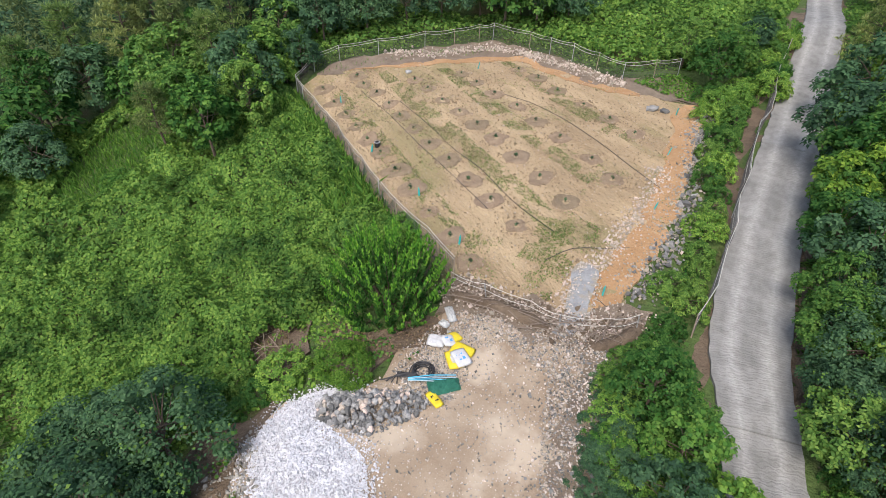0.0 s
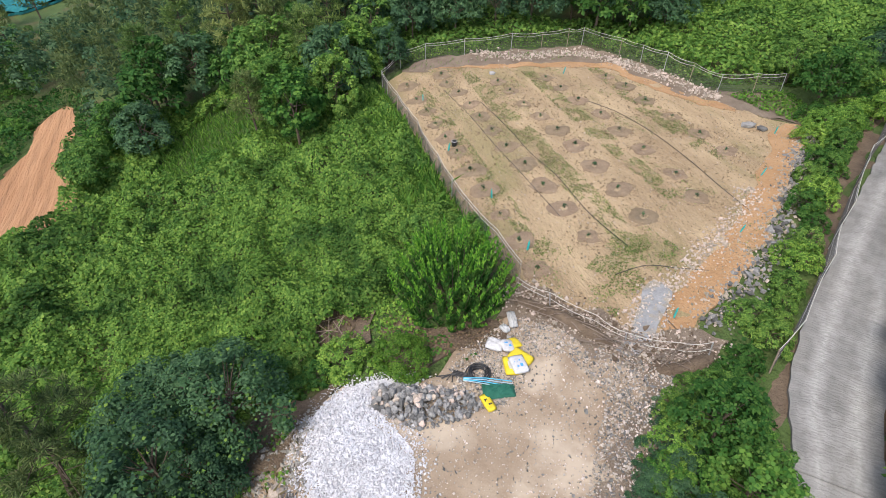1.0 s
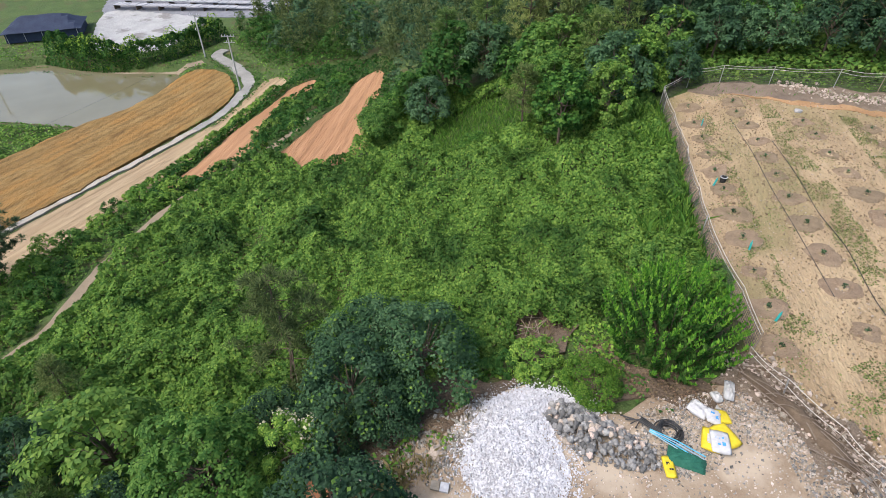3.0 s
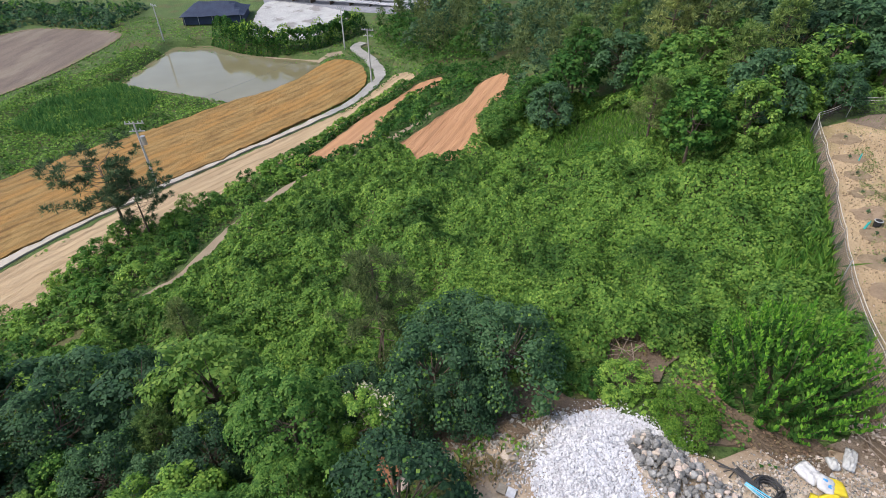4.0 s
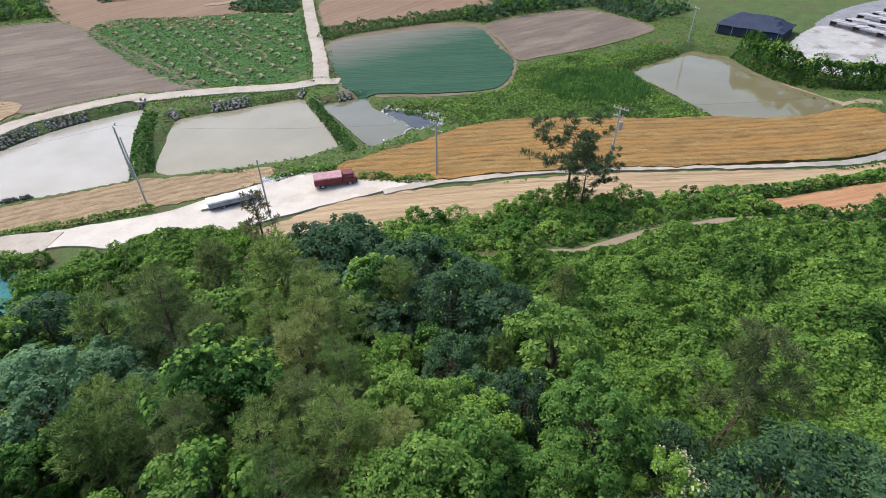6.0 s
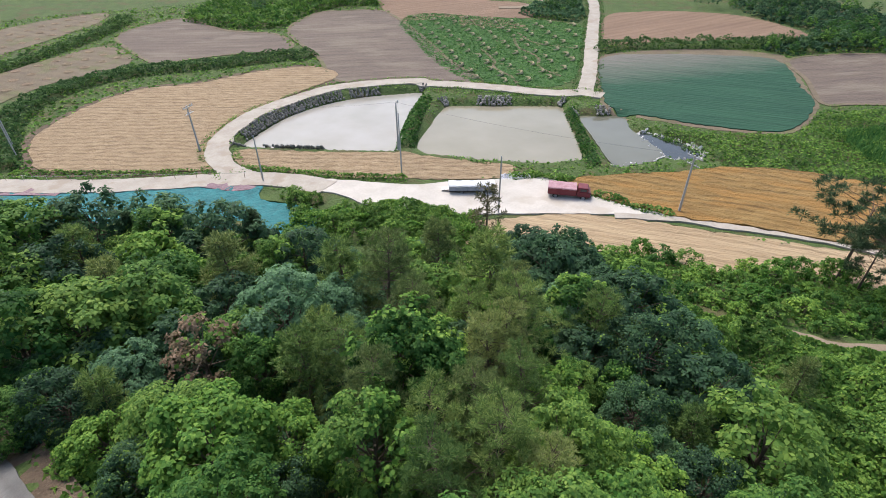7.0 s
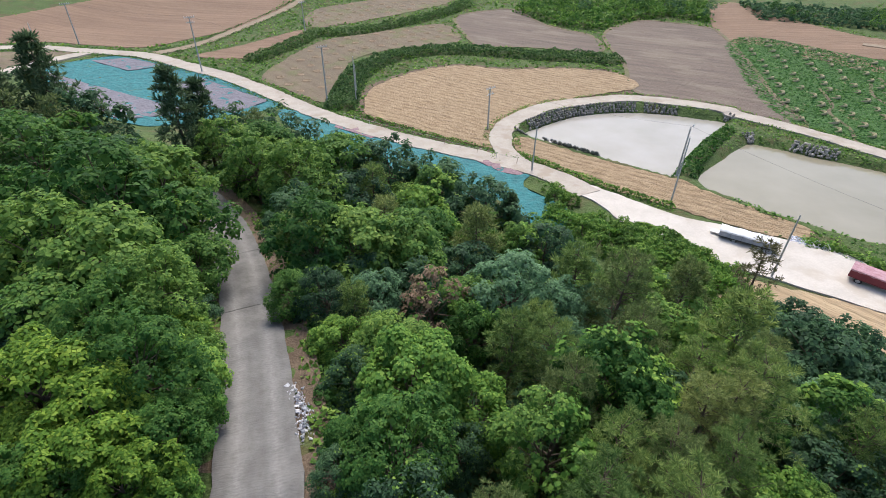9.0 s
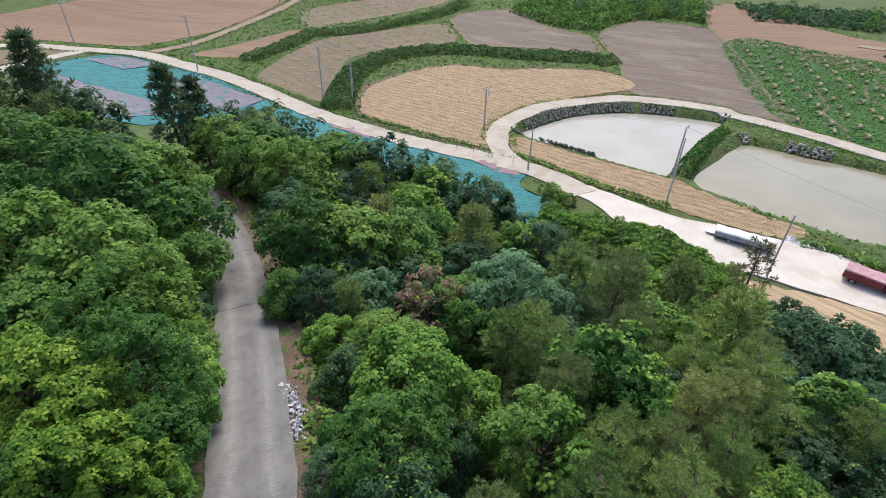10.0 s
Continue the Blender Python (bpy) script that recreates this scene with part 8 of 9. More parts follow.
# ---- the yard's litter ----
def sack(name, size, mat, label, x, y, z, turn, lean=(0, 0), category="sack", mark=None, crumple=0.02):
    """A half-full sack: a pillow with pinched ends."""
    root = tagged(new(name), label, category, "sacks in the yard")
    bm = bmesh.new()
    n = 10
    grid = []
    r = random.Random(int(x * 100 + y * 10))
    for side in (1, -1):
        rows = []
        for i in range(n + 1):
            row = []
            for j in range(n + 1):
                u, v = i / n * 2 - 1, j / n * 2 - 1
                puff = ((1 - u ** 4) * (1 - v ** 4)) ** 0.6
                row.append(bm.verts.new((u * size[0] / 2 * (1 - 0.06 * v * v), v * size[1] / 2 * (1 - 0.08 * u * u), size[2] * (0.5 + side * 0.5 * puff) + puff * r.uniform(-crumple, crumple))))
            rows.append(row)
        for i in range(n):
            for j in range(n):
                q = (rows[i][j], rows[i + 1][j], rows[i + 1][j + 1], rows[i][j + 1])
                bm.faces.new(q if side > 0 else q[::-1])
    bmesh.ops.remove_doubles(bm, verts=bm.verts, dist=0.004)
    for f in bm.faces:
        f.smooth = True
    part("bag", bm, mat, root)
    if mark:
        bm = bmesh.new()
        bm.free()
        for a, b, w, h in mark[1]:
            bm = bmesh.new()
            box(bm, (w, h, 0.012), (a * size[0], b * size[1], size[2] * 0.98))
            part("print", bm, mark[0], root, "printed panel")
    root.matrix_world = pose(x, y, land1(x, y) + z, lean[0], lean[1], turn)
    return root


PANEL = [(0.0, -0.05, 0.3, 0.34)]
BLOTS = [(-0.15, 0.1, 0.12, 0.07), (0.12, -0.12, 0.1, 0.12), (0.1, 0.14, 0.06, 0.06), (-0.12, -0.16, 0.08, 0.05)]
sack("sack", (0.62, 0.9, 0.16), M_YELLOW, "yellow fertiliser sack with a white printed panel", 0.45, 12.75, 0.1, 15, mark=(M_WHITE_BAG, PANEL))
sack("sack", (0.62, 0.9, 0.16), M_YELLOW, "yellow fertiliser sack lying in the yard", 0.75, 13.15, 0.12, 60)
sack("sack", (0.6, 0.85, 0.15), M_WHITE_BAG, "white sack with blue print on a yellow one", 0.68, 12.7, 0.26, 25, mark=(M_BLUE_PRINT, BLOTS))
sack("sack", (0.55, 0.8, 0.16), M_YELLOW, "yellow sack crumpled against another", 0.35, 13.75, 0.1, 130, (10, 0))
sack("sack", (0.6, 0.7, 0.22), M_WHITE_BAG, "greyish white crumpled plastic sack", -0.25, 13.65, 0.1, 80, crumple=0.07)
sack("sack", (0.5, 0.6, 0.2), M_WHITE_BAG, "white sack with blue print slumped on the heap", 0.2, 13.6, 0.14, 20, (0, 12), mark=(M_BLUE_PRINT, BLOTS[:2]))
sack("sack", (0.35, 0.75, 0.12), M_YELLOW, "yellow sack with dark print beside the green net", -0.25, 11.05, 0.12, 35, mark=(M_RUBBER, [(-0.1, 0.1, 0.1, 0.1), (0.08, -0.15, 0.12, 0.06)]))
sack("sack", (0.35, 0.9, 0.22), M_GREY_PLASTIC, "long grey plastic sheet crumpled into a roll", 0.3, 15.0, 0.1, 14, crumple=0.13)
sack("sack", (0.3, 0.45, 0.2), M_GREY_PLASTIC, "greyish crumpled plastic sheet beside the roll", 0.05, 14.5, 0.1, 50, crumple=0.08)


def coil(x, y):
    root = tagged(new("hose_coil"), "black irrigation hose wound into a loose coil", "hose coil")
    z = land1(x, y) + 0.1
    for k in range(9):
        r0, h = 0.26 + 0.045 * (k % 5), 0.05 + 0.045 * (k // 2)
        pts = [Vector((x + (r0 + 0.02 * math.sin(3 * a + k)) * math.cos(a) + 0.02 * math.sin(k), y + r0 * math.sin(a) + 0.02 * math.cos(k * 2), z + h + 0.02 * math.sin(2 * a + k))) for a in np.linspace(0, 6.2832, 25)]
        tube("winding", pts, 0.022, M_HOSE, root, 5, on_land=False)


coil(-0.7, 12.2)
M_PIPE_PALE = material("pale_blue_pipe", (0.3, 0.42, 0.48), (0.42, 0.52, 0.58), scale=4, fine=12, rough=0.4, bump=0)
for i in range(4):
    z = land1(-0.4, 11.8) + 0.26 + 0.02 * i
    o = tube("pipe", [(-1.2, 11.72 + 0.02 * i, z + 0.05), (-0.4, 11.72 + 0.07 * i, z + 0.03), (0.5, 11.72 + 0.1 * i, z - 0.06)], 0.018, M_BLUE_PIPE if i % 2 else M_PIPE_PALE, None, 8, on_land=False)
    tagged(o, "pale blue plastic pipe lying in a bundle" if i % 2 else "white plastic pipe lying in a bundle", "pipe", "bundle of pipes")
for k in range(4):
    o = tube("hose", [(-2.2 + 0.2 * k, 11.9 - 0.05 * k, land1(-2, 11.9) + 0.2), (-1.6, 12.0 + 0.06 * k, land1(-1.6, 12) + 0.28), (-0.9, 11.85 + 0.05 * k, land1(-0.9, 11.9) + 0.34)], 0.025, M_HOSE, None, 6, on_land=False)
    tagged(o, "loose end of black hose over the stone heap", "hose", "loose hoses")
bm = bmesh.new()
for i in range(13):
    for j in range(9):
        u, v = i / 12, j / 8
        bm.verts.new(((u - 0.5) * 1.0, (v - 0.5) * 0.65 * (1 - 0.3 * u), 0.16 * (1 - (2 * v - 1) ** 4) * (1 - (2 * u - 1) ** 6) + random.uniform(0, 0.04)))
bm.verts.ensure_lookup_table()
for i in range(12):
    for j in range(8):
        bm.faces.new([bm.verts[k] for k in (9 * i + j, 9 * i + 9 + j, 9 * i + 10 + j, 9 * i + j + 1)])
me = bpy.data.meshes.new("green_net")
bm.to_mesh(me)
bm.free()
me.materials.append(M_GREEN_NET)
o = tagged(new("folded_net", me), "folded dark green shade net lying under blue pipes", "net")
o.matrix_world = pose(0.08, 11.62, land1(0.08, 11.6) + 0.1, 0, 0, 12) @ Matrix.Diagonal((1.15, 1.15, 1.0, 1))


def slab_ramp():
    """A thin cracked cement ramp down the plot's corner."""
    m = material("pale_cement", (0.19, 0.195, 0.2), (0.34, 0.345, 0.35), scale=2.5, fine=14, bump=1.0, bump_scale=10, third=(0.3, 0.26, 0.2), patch=0.12)
    sheet("lot", "cement_ramp", m, "pale grey cracked cement ramp at the plot's entrance", "ramp", step=0.35, lift=0.16, ragged=0.13, outline=spline([(4.3, 14.0), (4.7, 14.9), (5.1, 15.9), (5.6, 17.4), (6.1, 17.9), (6.7, 17.4), (6.3, 16.3), (5.8, 15.2), (5.1, 13.9), (4.7, 13.8)], 0.4, True))


slab_ramp()


def crate(x, y):
    root = tagged(new("rusty_box"), "rusty brown metal box dumped at the yard's edge", "box")
    bm = bmesh.new()
    box(bm, (0.8, 0.75, 0.45), bevel=0.02)
    part("body", bm, M_RUST, root)
    bm = bmesh.new()
    box(bm, (0.84, 0.79, 0.05), (0, 0, 0.455), bevel=0.012)
    part("lid", bm, M_RUST, root, "rusty flat lid")
    root.matrix_world = pose(x, y, land1(x, y) + 0.2, 6, -8, 30)


crate(-8.9, 4.2)


def tyre(x, y, tilt):
    root = tagged(new("old_tyre"), "old black tyre lying among rubble", "tyre", "dumped tyres")
    bm = bmesh.new()
    seg, prof = 20, [(0.19, -0.07), (0.2, -0.1), (0.28, -0.11), (0.31, -0.08), (0.32, 0), (0.31, 0.08), (0.28, 0.11), (0.2, 0.1), (0.19, 0.07)]
    rings = [[bm.verts.new((r * math.cos(6.2832 * i / seg), r * math.sin(6.2832 * i / seg), z)) for r, z in prof] for i in range(seg)]
    for i in range(seg):
        for k in range(len(prof)):
            bm.faces.new((rings[i][k], rings[(i + 1) % seg][k], rings[(i + 1) % seg][(k + 1) % len(prof)], rings[i][(k + 1) % len(prof)]))
    part("casing", bm, M_RUBBER, root)
    root.matrix_world = pose(x, y, land1(x, y) + 0.28, tilt, 8, 20)


tyre(-8.5, 5.5, 12)
tyre(-8.9, 5.9, 35)
for x, y, mat, label in ((-5.4, 6.5, M_WHITE_BAG, "pale square paving block"), (-5.7, 6.4, M_PALE_STONE, "tan broken paving block")):
    bm = bmesh.new()
    box(bm, (0.28, 0.3, 0.1), bevel=0.015)
    me = bpy.data.meshes.new("paving_block")
    bm.to_mesh(me)
    bm.free()
    me.materials.append(mat)
    o = tagged(new("paving_block", me), label + " lying on the rubble", "block", "loose blocks")
    o.matrix_world = pose(x, y, land1(x, y) + 0.14, 4, 5, 30)
carpet("dry_grass_tuft", [(-7.6, 6.2), (-6.4, 7.4), (-5.9, 6.6), (-6.6, 5.6)], 120, 0.6, 0.1, M_DRY_GRASS, "withered straw-yellow grass tuft on the rubble", "grass", blades=True, seed=61)
PATCH = [(-8.6, 14.2), (-7.6, 15.6), (-6.2, 16), (-5.4, 14.6), (-6, 13), (-7.6, 13.2)]
carpet("dry_grass_tuft", PATCH, 90, 0.42, 0.1, M_DULL_GRASS, "withered brownish grass over bare soil among the vines", "grass", blades=True, seed=63, lumps=0.9, holes=0.5)
carpet("patch_weeds", PATCH, 60, 0.12, 0.15, M_LEAF_LIGHT, "light weeds creeping over the bare soil", "weeds", mounds=0.15, seed=64, lumps=0.9, holes=0.75, sink=0.08)
carpet("dry_grass_tuft", [(-7.4, 9.2), (-6.4, 9.6), (-5.9, 8.4), (-6.2, 6.8), (-7.4, 6.4)], 40, 0.4, 0.1, M_DULL_GRASS, "dull dry grass among the rubble", "grass", blades=True, seed=69, lumps=0.9, holes=0.6)
carpet("green_weed", [(-6.6, 8.0), (-6.3, 8.4), (-6.0, 8.0), (-6.3, 7.7)], 300, 0.16, 0.2, M_GRASS, "small bright green weed on the rubble", "weeds", seed=62)
for k in range(9):
    a = pick.uniform(0, 3.14)
    x, y = -7.2 + pick.normal() * 0.7, 14.6 + pick.normal() * 0.5
    d = Vector((math.cos(a), math.sin(a), 0)) * pick.uniform(0.5, 1.0)
    z = land1(x, y) + 0.3
    o = tube("dry_stick", [(x - d.x, y - d.y, z), (x, y, z + 0.15), (x + d.x, y + d.y, z + pick.uniform(0, 0.3))], 0.012, M_WOOD, None, 5, on_land=False)
    tagged(o, "bleached dry stick on bare soil", "stick", "dry sticks")
FRONT = [(0.2, 16.3), (1.2, 15.8), (2.1, 15.4), (3.2, 14.8), (4.2, 14.2)]


def berm(pts, width, height, label):
    """A low ridge of raw soil with an uneven crest, steep towards the yard."""
    line = [Vector((*p, 0)) for p in spline(pts, 0.25)]
    r = random.Random(8)
    prof = ((-0.55, 0.0), (-0.35, 0.75), (-0.1, 1.0), (0.2, 0.95), (0.45, 0.35), (0.6, 0.0))
    verts, faces = [], []
    for i, p in enumerate(line):
        d = (line[min(i + 1, len(line) - 1)] - line[max(i - 1, 0)]).normalized()
        side = Vector((-d.y, d.x, 0))
        end = min(1, i / 4, (len(line) - 1 - i) / 4)
        for u, h in prof:
            q = p + side * u * width * r.uniform(0.85, 1.15)
            verts.append((q.x, q.y, land1(q.x, q.y) + 0.08 + h * height * end * r.uniform(0.75, 1.2) - (0.2 if h == 0 else 0)))
    k = len(prof)
    for i in range(len(line) - 1):
        faces += [[k * i + a, k * i + a + 1, k * i + k + a + 1, k * i + k + a] for a in range(k - 1)]
    link("soil_bank", verts, faces, M_DARK_SOIL, smooth=True, label=label, category="bank", kind="structure")


berm(FRONT, 0.62, 0.34, "raw brown soil bank along the plot's front edge")
berm([(5.3, 13.5), (6.1, 13.5), (7.0, 13.9), (7.9, 14.6)], 0.6, 0.26, "raw brown soil bank beside the cement ramp")
M_DEAD_WOOD = material("grey_dead_wood", (0.13, 0.1, 0.08), (0.27, 0.22, 0.18), scale=3, fine=20)
front = spline(FRONT + [(5.0, 14.2), (5.8, 13.9), (6.8, 14.1), (7.8, 14.6)], 0.25)
rb = random.Random(77)
for k in range(34):
    i = rb.randrange(len(front) - 3)
    a, b = Vector(front[i]), Vector(front[i + 3])
    d = (b - a).normalized() * rb.uniform(0.35, 1.1)
    d.rotate(Matrix.Rotation(rb.gauss(0, 0.4), 2))
    c = a + Vector((rb.gauss(0, 0.16), rb.gauss(0, 0.16)))
    z = land1(c.x, c.y) + rb.uniform(0.3, 0.55)
    pts = [(c.x - d.x, c.y - d.y, z - rb.uniform(0, 0.14)), (c.x - d.x * 0.3 + rb.gauss(0, 0.05), c.y - d.y * 0.3 + rb.gauss(0, 0.05), z), (c.x + d.x * 0.4, c.y + d.y * 0.4, z + rb.uniform(-0.05, 0.06)), (c.x + d.x, c.y + d.y, z - rb.uniform(0, 0.12))]
    tagged(tube("fallen_branch", pts, rb.uniform(0.01, 0.026), M_DEAD_WOOD, None, 5, on_land=False), "grey dead branch heaped on the plot's front bank", "branch", "dead branches")
# ---- the valley: poles, vehicles, walls, far yards ----
def utility_pole(x, y, height, turn, arms=1, transformer=False):
    root = tagged(new("utility_pole"), "tall grey concrete utility pole with steel crossarms" if arms else "plain grey concrete pole beside the lane", "utility pole", "utility poles")
    bm = bmesh.new()
    rod(bm, (0, 0, -0.4), (0, 0, height), 0.14 if arms else 0.1, 0.085 if arms else 0.06, 12)
    part("pole", bm, M_POLE, root)
    for k in range(arms):
        z = height - 0.25 - 0.8 * k
        bm = bmesh.new()
        box(bm, (1.8 - 0.3 * k, 0.09, 0.09), (0, 0.12, z))
        part("crossarm", bm, M_STEEL, root)
        for s in (-0.8, -0.4, 0.4, 0.8):
            if abs(s) < 0.9 - 0.15 * k:
                bm = bmesh.new()
                rod(bm, (s * (1 - 0.15 * k), 0.12, z + 0.08), (s * (1 - 0.15 * k), 0.12, z + 0.3), 0.06, 0.04, 8)
                part("insulator", bm, M_WHITE_BAG, root, "white porcelain insulator")
    if transformer:
        bm = bmesh.new()
        rod(bm, (0.35, 0, height - 2.4), (0.35, 0, height - 1.5), 0.24, 0.24, 12)
        part("transformer", bm, M_STEEL, root, "grey transformer drum")
    root.matrix_world = pose(x, y, land1(x, y), 0, 0, turn)
    return root


POLES = [(-56.4, 4.0, 7.1, 60, 2), (-49.8, -14.6, 6.4, 70, 2), (-88.8, 43.3, 7.0, 30, 1), (-69.5, 37.7, 7.9, 40, 2), (-114.6, 18.2, 6.5, 20, 1), (-23.4, -67.2, 6.2, 30, 2), (-36.5, -42.2, 7.8, 40, 0),
         (-41.8, -48.7, 6.6, 40, 1), (-24.4, -52.8, 5.8, 40, 0), (-37.4, -28.3, 6.5, 45, 0), (-6.3, -83.3, 7.0, 30, 0), (19.7, -104.6, 9.6, 20, 2), (45.7, -125.5, 7.8, 20, 1), (47.5, -111.7, 6.0, 20, 0),
         (-1.7, -82.5, 9.0, 25, 1), (-6.7, -86.2, 5.0, 25, 0), (0.4, -128.6, 7.0, 25, 1)]
for x, y, h, turn, arms in POLES:
    utility_pole(x, y, h, turn, arms, (x, y) == (-56.4, 4.0))


def wire(a, b, sag=0.6, lift=0.35):
    (x0, y0, h0), (x1, y1, h1) = POLES[a][:3], POLES[b][:3]
    p, q = Vector((x0, y0, land1(x0, y0) + h0 + lift - 0.3)), Vector((x1, y1, land1(x1, y1) + h1 + lift - 0.3))
    pts = [p.lerp(q, u) - Vector((0, 0, 4 * sag * u * (1 - u))) for u in np.linspace(0, 1, 13)]
    tagged(tube("power_line", pts, 0.008, M_HOSE, None, 4, on_land=False), "thin dark overhead wire between two poles", "wire", "overhead wires")


for a, b in ((0, 1), (0, 3), (1, 7), (7, 5), (5, 14), (14, 11), (11, 12), (3, 2)):
    wire(a, b)


def wheel(parent, x, y, r=0.33, w=0.22):
    bm = bmesh.new()
    seg, prof = 18, [(r * 0.62, -w / 2), (r * 0.92, -w / 2), (r, -w * 0.3), (r, w * 0.3), (r * 0.92, w / 2), (r * 0.62, w / 2)]
    rings = [[bm.verts.new((a * math.cos(6.2832 * i / seg), b, a * math.sin(6.2832 * i / seg))) for a, b in prof] for i in range(seg)]
    for i in range(seg):
        for k in range(len(prof) - 1):
            bm.faces.new((rings[i][k], rings[i][k + 1], rings[(i + 1) % seg][k + 1], rings[(i + 1) % seg][k]))
    ob = part("wheel", bm, M_RUBBER, parent, "black tyre on a steel rim")
    ob.location = (x, y, r)
    bm = bmesh.new()
    bmesh.ops.create_cone(bm, segments=18, radius1=r * 0.62, radius2=r * 0.62, depth=w * 0.7, cap_ends=True, matrix=Matrix.Rotation(radians(90), 4, "X"))
    part("rim", bm, M_STEEL, ob)


def truck(x, y, turn):
    """A small flatbed lorry with a tarpaulin over its load."""
    root = tagged(new("truck"), "small dark red lorry with a faded red tarpaulin over its load", "truck")
    bm = bmesh.new()
    box(bm, (4.9, 0.9, 0.16), (0, 0, 0.45))
    part("chassis", bm, M_RUBBER, root)
    bm = bmesh.new()
    box(bm, (3.15, 1.8, 1.05), (-0.85, 0, 0.62), bevel=0.02)
    part("bed", bm, M_TRUCK_RED, root)
    # tarpaulin with a sagging ridge and slack edges
    verts, faces, nx, ny = [], [], 14, 9
    r = random.Random(4)
    for i in range(nx):
        for j in range(ny):
            u, v = i / (nx - 1), j / (ny - 1)
            edge = min(v, 1 - v) * 2
            z = 1.7 + 0.06 * min(1, edge * 3) + 0.035 * abs(math.sin(v * 12.6)) * edge + r.uniform(-0.012, 0.012)
            verts.append((-0.85 + (u - 0.5) * 3.2, (v - 0.5) * 1.86, z))
    for i in range(nx - 1):
        for j in range(ny - 1):
            faces.append([ny * i + j, ny * (i + 1) + j, ny * (i + 1) + j + 1, ny * i + j + 1])
    k = len(verts)
    rim = [j for j in range(ny)] + [ny * i + ny - 1 for i in range(1, nx)] + [ny * (nx - 1) + j for j in range(ny - 2, -1, -1)] + [ny * i for i in range(nx - 2, 0, -1)]
    for a in rim:
        verts.append((verts[a][0], verts[a][1], 1.52 + r.uniform(-0.05, 0.05)))
    for i in range(len(rim)):
        faces.append([rim[i], rim[(i + 1) % len(rim)], k + (i + 1) % len(rim), k + i])
    link("tarpaulin", verts, faces, M_TARP_RED, root, label="faded pinkish-red tarpaulin")
    bm = bmesh.new()
    box(bm, (1.5, 1.65, 0.75), (1.55, 0, 0.5), bevel=0.06)
    box(bm, (1.25, 1.55, 0.65), (1.45, 0, 1.22), bevel=0.08, taper=0.88)
    cab = part("cab", bm, M_TRUCK_RED, root, "dark red cab")
    for size, at, name in (((0.03, 1.3, 0.42), (2.04, 0, 1.32), "windscreen"), ((0.7, 0.03, 0.38), (1.5, 0.76, 1.35), "side_window"), ((0.7, 0.03, 0.38), (1.5, -0.76, 1.35), "side_window")):
        bm = bmesh.new()
        box(bm, size, at)
        part(name, bm, M_DARK_GLASS, cab)
    for s in (-0.6, 0.6):
        bm = bmesh.new()
        box(bm, (0.04, 0.25, 0.14), (2.3, s, 0.75), bevel=0.01)
        part("headlight", bm, M_WHITE_BAG, cab)
        bm = bmesh.new()
        box(bm, (0.08, 0.12, 0.2), (2.0, s * 1.62, 1.3), bevel=0.02)
        part("mirror", bm, M_RUBBER, cab)
    bm = bmesh.new()
    box(bm, (0.1, 1.6, 0.2), (2.33, 0, 0.42), bevel=0.03)
    part("bumper", bm, M_RUBBER, root)
    for wx in (-1.55, 1.55):
        for wy in (-0.72, 0.72):
            wheel(root, wx, wy)
    root.matrix_world = pose(x, y, land1(x, y) + 0.1, 0, 0, turn) @ Matrix.Diagonal((0.95, 0.9, 0.74, 1))


truck(-45.6, -25.0, math.degrees(math.atan2(3.6, -2.2)))


